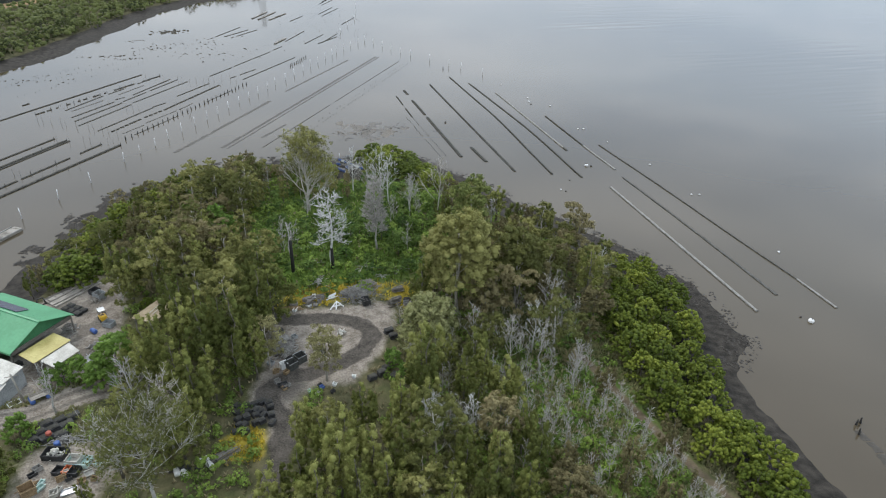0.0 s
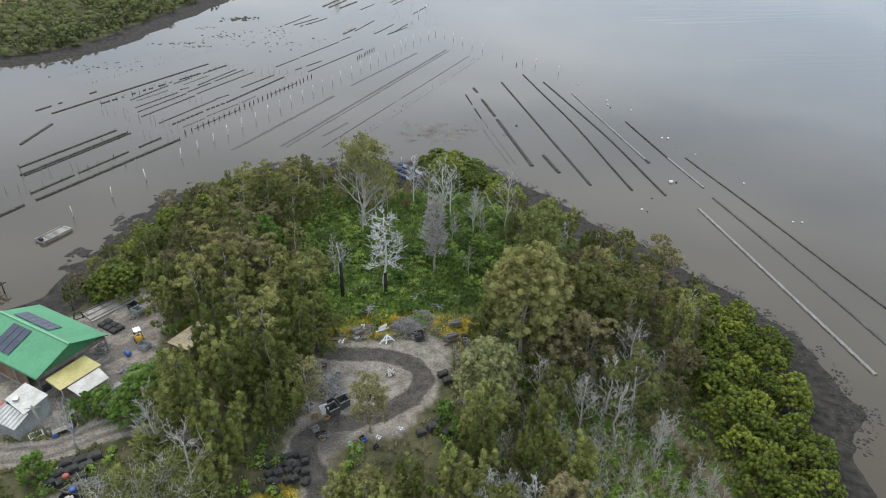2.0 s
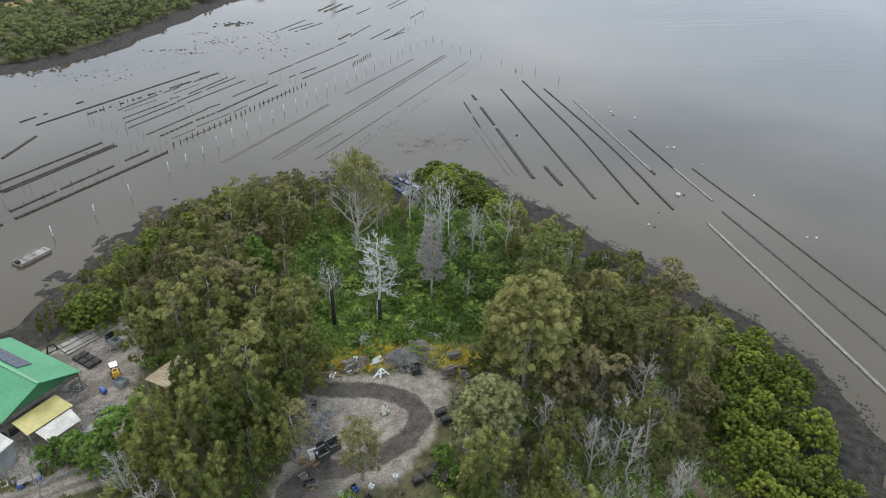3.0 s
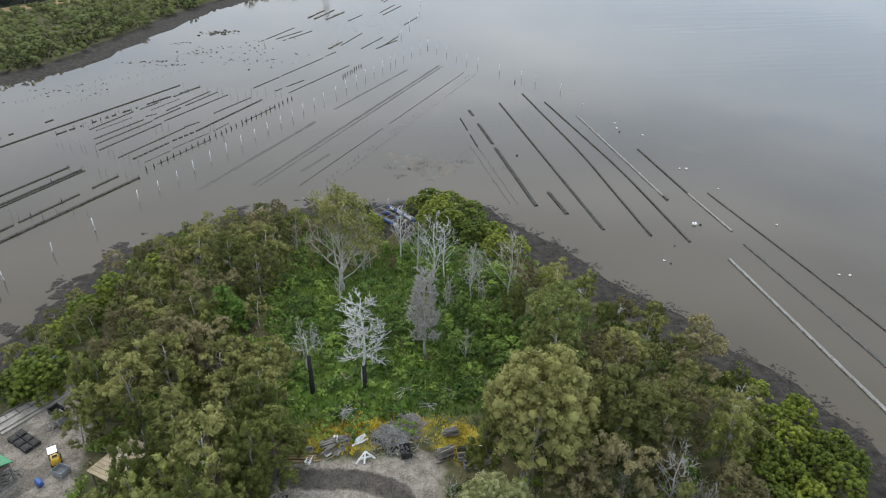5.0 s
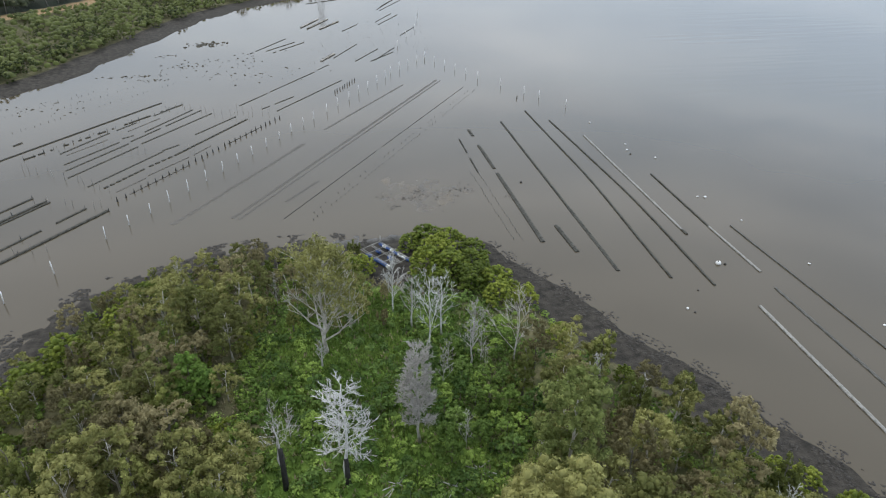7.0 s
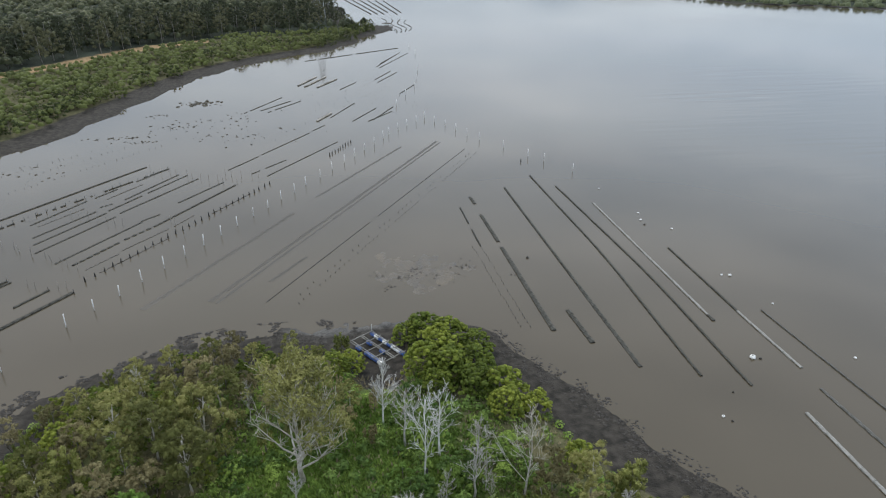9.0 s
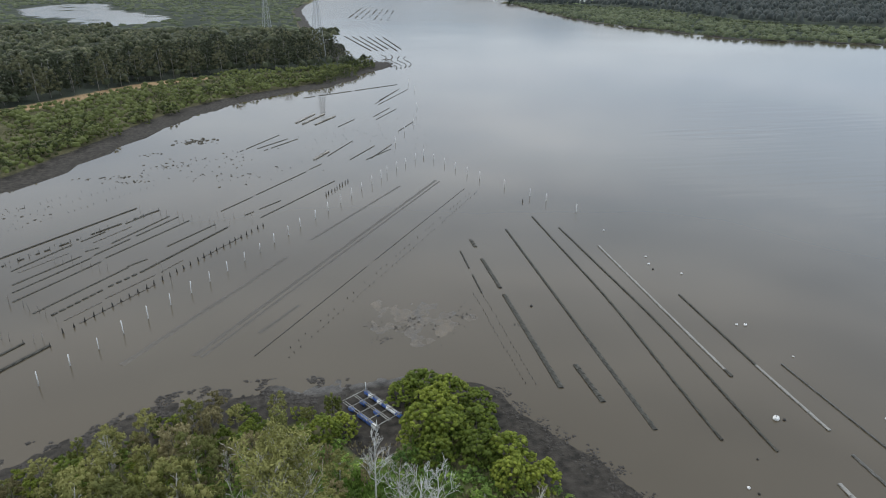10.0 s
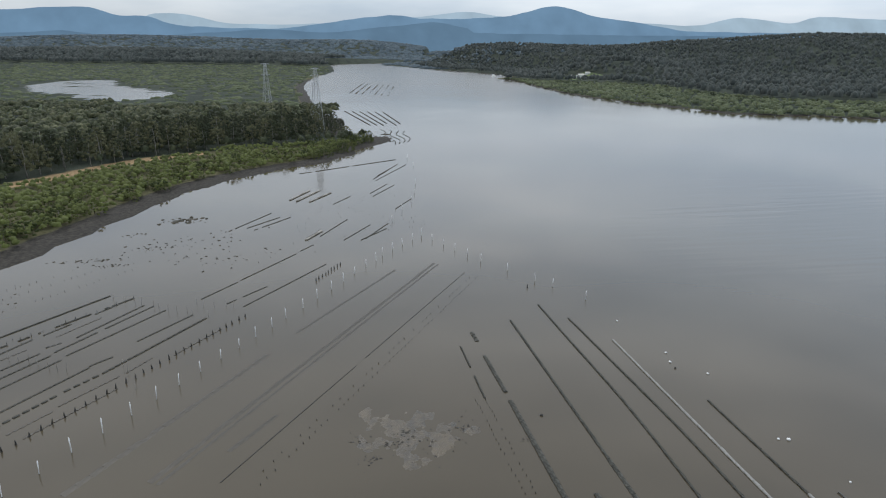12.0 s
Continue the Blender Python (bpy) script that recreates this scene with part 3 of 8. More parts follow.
def water_material():
    m = bpy.data.materials.new("turbid_estuary_water")
    m.use_nodes = True
    n, l = m.node_tree.nodes, m.node_tree.links
    bsdf = n["Principled BSDF"]
    co = n.new("ShaderNodeTexCoord")
    big = n.new("ShaderNodeTexNoise")
    big.inputs["Scale"].default_value, big.inputs["Detail"].default_value = 0.012, 3.0
    l.new(co.outputs["Object"], big.inputs["Vector"])
    r = n.new("ShaderNodeValToRGB")
    r.color_ramp.elements[0].position, r.color_ramp.elements[0].color = 0.35, (0.066, 0.051, 0.032, 1)
    r.color_ramp.elements[1].position, r.color_ramp.elements[1].color = 0.65, (0.079, 0.064, 0.043, 1)
    l.new(big.outputs["Fac"], r.inputs["Fac"])
    l.new(r.outputs["Color"], bsdf.inputs["Base Color"])
    sep = n.new("ShaderNodeSeparateXYZ")
    l.new(co.outputs["Object"], sep.inputs[0])
    ruffle = n.new("ShaderNodeMapRange")
    ruffle.inputs["From Min"].default_value, ruffle.inputs["From Max"].default_value = 300, 1100
    ruffle.inputs["To Min"].default_value, ruffle.inputs["To Max"].default_value = 0.0, 0.16
    l.new(sep.outputs["Y"], ruffle.inputs["Value"])
    bsdf.inputs["IOR"].default_value = 1.333
    bsdf.inputs["Alpha"].default_value = 1.0
    # light airs: broad patches a little rougher than the rest
    gust = n.new("ShaderNodeTexNoise")
    gust.inputs["Scale"].default_value, gust.inputs["Detail"].default_value = 0.010, 2.0
    l.new(co.outputs["Object"], gust.inputs["Vector"])
    air = n.new("ShaderNodeMath")
    air.operation = "MULTIPLY_ADD"
    l.new(gust.outputs["Fac"], air.inputs[0])
    air.inputs[1].default_value = 0.12
    l.new(ruffle.outputs[0], air.inputs[2])
    l.new(air.outputs[0], bsdf.inputs["Roughness"])
    # wavelets on the open reach to the east
    def fade(socket, a, b):
        f = n.new("ShaderNodeMapRange")
        f.interpolation_type = "SMOOTHSTEP"
        f.inputs["From Min"].default_value, f.inputs["From Max"].default_value = a, b
        l.new(socket, f.inputs["Value"])
        return f.outputs[0]

    def times(a, b):
        k = n.new("ShaderNodeMath")
        k.operation = "MULTIPLY"
        l.new(a, k.inputs[0])
        if isinstance(b, float):
            k.inputs[1].default_value = b
        else:
            l.new(b, k.inputs[1])
        return k.outputs[0]

    reach = times(times(fade(sep.outputs["X"], 75, 170), fade(sep.outputs["Y"], 480, 260)), fade(gust.outputs["Fac"], 0.36, 0.54))
    mp = n.new("ShaderNodeMapping")
    mp.inputs["Rotation"].default_value = (0, 0, radians(-14))
    mp.inputs["Scale"].default_value = (0.12, 1.0, 1.0)
    l.new(co.outputs["Object"], mp.inputs["Vector"])
    rip = n.new("ShaderNodeTexNoise")
    rip.inputs["Scale"].default_value, rip.inputs["Detail"].default_value = 0.30, 1.0
    l.new(mp.outputs["Vector"], rip.inputs["Vector"])
    bp = n.new("ShaderNodeBump")
    # a cat's-paw on the open water
    paw = times(times(fade(sep.outputs["X"], 104, 150), fade(sep.outputs["X"], 190, 166)), times(fade(sep.outputs["Y"], 254, 262), fade(sep.outputs["Y"], 280, 267)))
    lift = n.new("ShaderNodeMath")
    l.new(times(reach, 0.07), lift.inputs[0])
    l.new(times(paw, 0.15), lift.inputs[1])
    l.new(lift.outputs[0], bp.inputs["Distance"])
    l.new(rip.outputs["Fac"], bp.inputs["Height"])
    l.new(bp.outputs["Normal"], bsdf.inputs["Normal"])
    return m


wx = steps([(-4000, -400, 300), (-400, 500, 60), (500, 4200, 300)])
wy = steps([(-400, 600, 60), (600, 4700, 200)])
WX, WY = np.meshgrid(wx, wy)
wi = np.arange(WX.size).reshape(WX.shape)
water = tagged(new("water", fast_mesh("water", np.stack([WX, WY, WX * 0], -1).reshape(-1, 3),
                                      np.stack([wi[:-1, :-1], wi[:-1, 1:], wi[1:, 1:], wi[1:, :-1]], axis=-1).reshape(-1, 4), water_material())),
               "calm brown turbid estuary water reflecting a grey sky", "water", kind="structure")


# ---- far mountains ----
# emission instead of lit slopes, with the distance haze put into its colour
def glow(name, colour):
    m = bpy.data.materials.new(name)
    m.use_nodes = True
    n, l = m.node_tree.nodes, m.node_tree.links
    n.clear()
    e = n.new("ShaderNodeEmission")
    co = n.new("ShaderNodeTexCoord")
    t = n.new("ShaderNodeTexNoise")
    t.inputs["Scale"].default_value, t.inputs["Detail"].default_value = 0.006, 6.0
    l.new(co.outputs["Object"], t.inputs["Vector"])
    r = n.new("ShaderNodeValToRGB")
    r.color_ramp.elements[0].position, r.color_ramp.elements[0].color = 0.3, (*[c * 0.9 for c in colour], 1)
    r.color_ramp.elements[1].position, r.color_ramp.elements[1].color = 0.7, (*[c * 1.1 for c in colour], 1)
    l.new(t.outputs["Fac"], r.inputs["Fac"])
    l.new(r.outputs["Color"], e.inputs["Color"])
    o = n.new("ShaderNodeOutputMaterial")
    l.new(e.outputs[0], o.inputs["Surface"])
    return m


def mountains(name, y, skyline, colour, seed, label):
    """A range of hills through a few points (x, height) of its skyline."""
    xs = np.linspace(skyline[0][0] - 900, skyline[-1][0] + 900, 220)
    line = spline(skyline, 8, False)
    h = np.interp(xs, line[:, 0], line[:, 1]) + 5 + 4 * wave_noise(xs, xs * 0, 260, seed, 5)
    v, f = [], []
    for row, (back, k) in enumerate(((0, 0.0), (40, 0.55), (80, 0.85), (120, 1.0), (220, 0.7))):
        v += [(x, y + back - 120, -5 + k * hh) for x, hh in zip(xs, h)]
    for row in range(4):
        for i in range(len(xs) - 1):
            a = row * len(xs) + i
            f.append((a, a + 1, a + 1 + len(xs), a + len(xs)))
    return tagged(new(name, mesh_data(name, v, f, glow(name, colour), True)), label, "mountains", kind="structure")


# each range's blue is painted haze, paler the farther it stands
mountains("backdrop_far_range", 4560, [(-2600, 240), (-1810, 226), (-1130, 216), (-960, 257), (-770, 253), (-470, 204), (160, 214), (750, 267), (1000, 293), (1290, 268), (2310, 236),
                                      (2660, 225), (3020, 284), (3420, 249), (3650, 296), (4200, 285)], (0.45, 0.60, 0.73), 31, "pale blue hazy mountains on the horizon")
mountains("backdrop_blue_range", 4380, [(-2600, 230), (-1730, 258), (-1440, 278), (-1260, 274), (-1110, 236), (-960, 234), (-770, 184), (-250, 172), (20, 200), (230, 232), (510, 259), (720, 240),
                                       (1160, 256), (1350, 288), (1520, 328), (1660, 312), (1860, 264), (2140, 234), (2350, 202), (2640, 180), (4200, 175)], (0.195, 0.335, 0.50), 33, "forested mountain range in the distance, blue with haze")
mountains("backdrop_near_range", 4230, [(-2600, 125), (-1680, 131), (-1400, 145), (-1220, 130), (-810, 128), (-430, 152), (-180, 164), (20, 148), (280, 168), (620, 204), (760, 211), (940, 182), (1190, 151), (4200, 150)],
          (0.150, 0.260, 0.385), 35, "wooded ridge below the mountains, dark blue with haze")


# ---- oyster leases ----
def tray_mesh(name, length, width, high, mat, seed=0):
    """A mesh oyster tray or basket under weed: a low loaf with a ragged rim."""
    r = random.Random(seed)
    v, f = [], []
    cuts = (-0.5, -0.25, 0.0, 0.25, 0.5)
    for i, x in enumerate(cuts):
        for yy, zz in ((-0.5, -0.6), (-0.5, 0.5), (-0.24, 1.0), (0.24, 1.0), (0.5, 0.5), (0.5, -0.6)):
            k = r.uniform(0.8, 1.1)
            v.append((x * length, yy * width * k, zz * high * (r.uniform(0.7, 1.15) if zz > 0 else 1)))
    for i in range(len(cuts) - 1):
        for k in range(6):
            a, b = i * 6 + k, i * 6 + (k + 1) % 6
            f.append((a, b, b + 6, a + 6))
    e = 6 * (len(cuts) - 1)
    f += [(0, 1, 2, 3, 4, 5), tuple(range(e + 5, e - 1, -1))]
    return mesh_data(name, v, f, mat)


def post_mesh(name, high, r, mat, lump=0.0):
    t = Tubes()
    if lump:
        t.add([(0, 0, -0.9), (0, 0, 0.1), (0.02, 0, high * 0.55), (0, 0.02, high)], [r + lump, r + lump * 1.3, r + lump * 0.6, r], 6)
    else:
        t.add([(0, 0, -0.9), (0, 0, high * 0.5), (0, 0, high)], [r, r, r], 7)
    return t.mesh(name, mat)


rng = random.Random(4)
POSTS = {"timber": post_mesh("post", 0.75, 0.04, M["dark_timber"], 0.03), "pale": post_mesh("post", 1.15, 0.035, M["pvc"])}
TRAYS = {}


def lease_row(name, a, b, width, mat, label, pitch=1.5, cover=1.0, z=0.08, high=0.11, posts=0.0, rails=False, wander=0.0, seed=0, gap=1.0, slant=0.0, bow=0.0, group="rows of oyster trays"):
    """A row of trays from a to b in plan; cover: the share of places that hold a tray; posts: metres between posts."""
    r = random.Random(seed + int(a[0] * 13 + a[1] * 7))
    row = tagged(new(name), label, "oyster rack", group=group)
    a, b = Vector((*a, 0)), Vector((*b, 0))
    row.matrix_basis = pose(a.x, a.y, 0, 0, 0, math.degrees(math.atan2(b.y - a.y, b.x - a.x)))
    length = (b - a).length
    key = (round(pitch, 2), round(width, 2), round(high, 2), mat.name, gap)
    if key not in TRAYS:
        TRAYS[key] = [tray_mesh("tray", pitch * 1.01 * gap, width, high, mat, k) for k in range(3)]
    count = max(1, int(length / pitch))
    run = True
    for i in range(count):
        if cover < 1:
            run = (r.random() < cover) if r.random() < 0.35 else run
        if not run:
            continue
        s = (i + 0.5) * length / count
        side = wander * math.sin(s * 0.13 + seed) - bow * math.sin(math.pi * s / length) + r.uniform(-0.015, 0.015)
        child("tray", r.choice(TRAYS[key]), row, m=pose(s, side, z + r.uniform(-0.008, 0.008), r.uniform(-1, 1), 0, slant + r.uniform(-1, 1) * (5 if slant else 0.5)))
    if rails:
        for side in (-width * 0.55, width * 0.55):
            t = Tubes().add([(0, side, z - 0.02), (length * 0.5, side, z), (length, side, z - 0.03)], [0.035] * 3, 4)
            child("rail", t.mesh("rail", M["dark_timber"]), row)
    if posts:
        k = int(length / posts)
        for i in range(k + 1):
            child("post", POSTS["timber"], row, m=pose(i * length / max(k, 1), r.choice((-1, 1)) * width * 0.5, 0, r.uniform(-5, 5), r.uniform(-5, 5), r.uniform(0, 360)) @ Matrix.Scale(r.uniform(0.5, 1.1), 4))
    return row


DARK = "long row of dark weedy oyster trays just above the water"
PALE = "long row of bleached grey oyster trays floating on the water"
SUNK = "sunken row of oyster trays dimly seen under the water"
# the rows east of the point run north
lease_row("oyster_row", (42, 178.8), (41.9, 183), 0.7, M["rack"], "short broken end of a dark oyster tray row", pitch=1.2, high=0.06)
lease_row("oyster_row", (42.1, 159.6), (41.9, 172.6), 0.65, M["rack"], "short row of dark weedy oyster trays", pitch=1.3)
lease_row("oyster_row", (42.3, 128.5), (42.1, 156.9), 0.72, M["rack"], DARK, pitch=1.2)
lease_row("oyster_row", (46.7, 124.5), (46.3, 133.6), 0.72, M["rack"], "short row of dark weedy oyster trays", pitch=1.2)
lease_row("oyster_row", (50.8, 118), (50.8, 140), 0.62, M["rack"], DARK, pitch=1.4, z=0.02)
lease_row("oyster_row", (50.8, 140), (50.9, 187.3), 0.42, M["rack"], DARK, pitch=1.5)
lease_row("oyster_row", (57.8, 114.8), (59, 194.4), 0.36, M["rack"], DARK, pitch=1.8, wander=0.1, bow=0.9)
lease_row("oyster_row", (63.2, 111.8), (62.7, 186.4), 0.36, M["rack"], DARK, pitch=1.8, wander=0.1, seed=1, bow=0.9)
lease_row("oyster_row", (66.9, 128.7), (67.3, 175.1), 0.42, M["pale_rack"], PALE, pitch=1.8, high=0.12)
lease_row("oyster_row", (66.9, 127), (66.9, 128.7), 0.5, M["rack"], "dark end piece of an oyster tray row", pitch=1.7)
lease_row("oyster_row", (72, 128.9), (72.5, 151.7), 0.34, M["rack"], DARK, pitch=1.8)
lease_row("oyster_row", (72, 114.1), (72, 128.9), 0.42, M["pale_rack"], PALE, pitch=1.8, high=0.12)
lease_row("oyster_row", (77.4, 67.1), (76, 128.6), 0.26, M["grey_rack"], DARK, pitch=1.8, wander=0.1)
lease_row("oyster_row", (77.2, 59.1), (77.4, 67.1), 0.4, M["pale_rack"], PALE, pitch=1.6)
lease_row("oyster_row", (71.1, 64.1), (71.5, 109.7), 0.46, M["grey_rack"], "long row of grey oyster trays floating on the water", pitch=1.8, z=0.05, bow=0.25)
lease_row("oyster_row", (65.3, 61.2), (66.5, 105.8), 0.5, M["pale_rack"], PALE, pitch=1.8, high=0.13)
lease_row("oyster_row", (59.2, 30), (60.4, 38.6), 1.2, M["murky"], SUNK, pitch=1.5, z=-0.03, high=0.05)
lease_row("oyster_row", (38.4, 158.4), (38.5, 178.7), 0.28, M["rack"], "thin broken line of small oyster baskets", pitch=0.8, cover=0.7)

# the rows of the west lease slant to the north-east
W = M["rack"]
lease_row("oyster_row", (-49.1, 124.6), (-29.8, 152), 0.55, W, DARK, pitch=1.4, high=0.14, z=0.10, posts=7)
lease_row("oyster_row", (-60, 108), (-50.5, 122.8), 0.5, W, DARK, pitch=1.4, high=0.14, z=0.10)
lease_row("oyster_row", (-51, 127.6), (-33.8, 153.5), 0.4, W, DARK, pitch=1.0, cover=0.9, posts=6)
lease_row("oyster_row", (-55.8, 136.3), (-41.7, 157.8), 0.45, W, DARK, pitch=0.9, posts=6)
lease_row("oyster_row", (-55, 136), (-40.9, 157.4), 0.45, W, DARK, pitch=0.9)
lease_row("oyster_row", (-57.3, 140.2), (-44.4, 159.5), 0.38, W, DARK, pitch=1.0, posts=6)
lease_row("oyster_row", (-61.8, 173), (-32, 215.3), 0.32, W, "long low weed-hung oyster rack standing out of the water", pitch=1.5, high=0.11, z=0.08)
lease_row("oyster_row", (-66.1, 175.5), (-56.5, 190), 0.4, W, DARK, pitch=1.0, cover=0.8)
lease_row("oyster_row", (-61.6, 153), (-59.4, 165.5), 0.6, W, "short row of dark weedy oyster trays", pitch=1.2)
lease_row("oyster_row", (-52.6, 179.6), (-26.5, 213), 0.3, W, "line of small dark oyster stakes", pitch=0.35, cover=0.5, posts=2.2)
for i, (a, b) in enumerate((((-46.4, 181.7), (-39.4, 193.8)), ((-38.3, 195.2), (-28.1, 210.7)), ((-43.8, 175.3), (-35.8, 187.2)), ((-35.8, 189.4), (-33.6, 191.3)), ((-31.8, 193.2), (-23.3, 208.4)), ((-42.5, 172.0), (-33.6, 186.0)), ((-33.5, 187.2), (-21.2, 207.6)), ((-41.0, 168.2), (-31.2, 183.8)), ((-30.9, 185.4), (-18.3, 204.7)), ((-36.1, 163.2), (-25.4, 180.0)), ((-25.7, 180.4), (-22.7, 183.6)), ((-20.2, 189.6), (-12.2, 201.3)))):
    lease_row("oyster_row", a, b, 0.42, W, "row of small dark oyster baskets on a line", pitch=0.85, cover=0.97, high=0.06, z=0.04, seed=i, gap=0.8, slant=12)
for i, (a, b) in enumerate((((-33.0, 161.9), (-27.3, 170.8)), ((-26.9, 171.5), (-22.9, 176.9)), ((-22.7, 177.1), (-9.3, 199.0)))):
    lease_row("oyster_row", a, b, 0.42, W, "dashed row of dark oyster baskets", pitch=1.35, cover=1.0, high=0.1, z=0.07, seed=i, gap=0.72)
for i, (a, b) in enumerate((((-44.8, 180.8), (-38.7, 189.3)), ((-35.6, 194.2), (-30.1, 202.8)), ((-30.3, 159.9), (-26.2, 165.8)), ((-26.0, 167.1), (-19.6, 175.8)), ((-18.9, 176.7), (-15.8, 182.0)), ((-27.6, 158.6), (-18.7, 171.5)), ((-12.4, 182.4), (-5.6, 192.9)))):
    lease_row("oyster_row", a, b, 0.36, M["murky"], "faint row of silted oyster baskets awash", pitch=0.9, cover=0.95, high=0.05, z=0.02, seed=i, gap=0.85, slant=14)
for a, b, cover in (((-12.1, 209.9), (-5.6, 219.9), 1), ((-5, 221.1), (7.2, 240.2), 1), ((8.2, 242.5), (11.6, 247.9), 1), ((-6.3, 206.2), (1.4, 215.8), 0.7), ((-2.6, 204), (14.9, 230.1), 0.95)):
    lease_row("oyster_row", a, b, 0.26, W, "row of small dark oyster baskets on a rail", pitch=0.9, cover=cover, high=0.07, z=0.05, gap=0.9)
for a, b in (((13.6, 256.5), (22.1, 275)), ((9.5, 254.2), (12.8, 261.1)), ((20.2, 251.3), (28.8, 267.2)), ((23.9, 249.2), (33.4, 261.9)), ((26.5, 252), (34.5, 268)),
             ((18.3, 297.4), (24.7, 309.5)), ((39, 287.1), (46.5, 302.1)), ((32.3, 313.3), (40.5, 330.7)), ((33, 308.1), (43, 328)), ((35.6, 341.2), (50.8, 379.1)),
             ((37.9, 348.6), (47.1, 370.2)), ((36.6, 338.6), (53.9, 375.4)), ((-13.2, 266.3), (-2.3, 287.3)), ((-9.3, 267.6), (0.8, 281.4)), ((-5.9, 266.4), (4.2, 280.8))):
    lease_row("oyster_row", a, b, 0.28, W, "distant row of dark oyster racks", pitch=1.6, cover=0.92, high=0.08, z=0.06)
for a, b in (((3, 306.2), (9.8, 322.1)), ((5.5, 304), (13.5, 321.5)), ((10, 302.3), (17.7, 316.7)), ((9.5, 253), (14, 262))):
    lease_row("oyster_row", a, b, 0.7, M["timber"], "distant rack with weathered brown timber rails", pitch=2.4, high=0.2, z=0.15, rails=True)
lease_row("oyster_row", (5.1, 359.2), (50.8, 391), 0.3, W, "thin line of low stakes on the tidal flat", pitch=2.0, cover=0.8)
for i in range(6):
    lease_row("oyster_row", (36.6 + 6.5 * i, 662 - 3 * i), (50.2 + 4.6 * i, 547 - i), 0.6, W, "far row of dark oyster racks", pitch=6.0, cover=0.95, high=0.3, z=0.1)
for i in range(4):
    lease_row("oyster_row", (55 + 5 * i, 520 - 4 * i), (57 + 3 * i, 446 + 3 * i), 0.36, W, "far wavering line of oyster bags", pitch=1.6, cover=0.85, high=0.12, z=0.05, wander=1.6, seed=i)
for i in range(7):
    lease_row("oyster_row", (53 + 7 * i, 915 - 9 * i), (82 + 7.5 * i, 1130 - 8 * i), 1.4, W, "far row of dark oyster racks", pitch=9.0, cover=0.7, high=0.4, z=0.1, seed=i)
# sunken rows: trays just clear of the surface, toned close to the water
for a, b, w in (((-17.8, 144.6), (4.1, 179.8), 1.0), ((-8, 145.4), (42.0, 226.3), 0.85), ((-6.9, 144.8), (42.8, 225.3), 0.55), ((8.8, 188.4), (31.7, 222.7), 0.7), ((0.9, 150.6), (6.8, 158.9), 0.7)):
    lease_row("sunken_row", a, b, w * 1.2, M["murky"], SUNK, pitch=2.0, z=-0.028, high=0.048)
lease_row("oyster_row", (0.7, 143.9), (48, 217.7), 0.14, M["dark_timber"], "thin dark rail on low stakes", pitch=1.1, cover=0.97, z=0.03, high=0.04)

# stakes and marker posts
STAKE = post_mesh("stake", 0.85, 0.07, M["dark_timber"], 0.06)
SMALL = post_mesh("stake", 0.24, 0.035, M["dark_timber"], 0.02)
PVC = post_mesh("marker_post", 2.1, 0.072, M["pvc"])
THIN = post_mesh("marker_post", 1.5, 0.03, M["timber"])


def stake_line(a, b, gap, data, label, category, group, lean=6, jitter=0.1, skip=0.0):
    a, b = Vector(a), Vector(b)
    k = max(1, round((b - a).length / gap))
    for i in range(k + 1):
        if rng.random() < skip:
            continue
        p = a.lerp(b, i / k)
        ob = tagged(new(data.name.split(".")[0], data), label, category, group=group)
        ob.matrix_basis = pose(p.x + rng.uniform(-jitter, jitter), p.y + rng.uniform(-jitter, jitter), 0, rng.uniform(-lean, lean), rng.uniform(-lean, lean), rng.uniform(0, 360)) @ Matrix.Diagonal((1, 1, rng.uniform(0.85, 1.1), 1))


stake_line((-29, 155.8), (-1.8, 198.3), 1.9, STAKE, "short dark encrusted timber stake in the water", "stake", "line of dark stakes")
stake_line((12.4, 217.8), (18.4, 229), 1.6, STAKE, "short dark encrusted timber stake in the water", "stake", "line of dark stakes")
stake_line((5.6, 142.6), (50.5, 214.4), 1.6, SMALL, "small dark stake tip showing above the water", "stake", "line of low stakes", skip=0.2)
stake_line((4.6, 143.6), (49.5, 215.6), 2.2, SMALL, "small dark stake tip showing above the water", "stake", "line of low stakes", skip=0.3)
stake_line((37.8, 130.3), (36.9, 158), 1.2, SMALL, "small dark stake tip showing above the water", "stake", "line of low stakes", skip=0.1)
stake_line((39.2, 130.1), (38.4, 158), 1.2, SMALL, "small dark stake tip showing above the water", "stake", "line of low stakes", skip=0.1)
FAR_STAKES = []
for a, b in (((-48.4, 186.7), (-41.9, 195.3)), ((-61.1, 218.4), (-54.0, 227.2)), ((-47.2, 183.7), (-44.1, 189.3)), ((-70, 205), (-48, 232)), ((-62, 196), (-30, 236)), ((-56, 214), (-36, 240))):
    k = int(math.dist(a, b) / 1.7)
    FAR_STAKES += [(a[0] + (b[0] - a[0]) * i / k + rng.uniform(-0.35, 0.35), a[1] + (b[1] - a[1]) * i / k + rng.uniform(-0.35, 0.35)) for i in range(k) if rng.random() < 0.8]


def stake_tips(places):
    """Stake tips past counting, far out on the flat, in one mesh."""
    t = Tubes()
    for x, y in places:
        h = rng.uniform(0.16, 0.3)
        t.add([(x, y, -0.5), (x + rng.uniform(-0.03, 0.03), y, h)], [0.055, 0.04], 5)
    return tagged(new("stake_tips", t.mesh("stake_tips", M["dark_timber"])), "small dark stake tips scattered over the tidal flat", "stakes", kind="stuff")


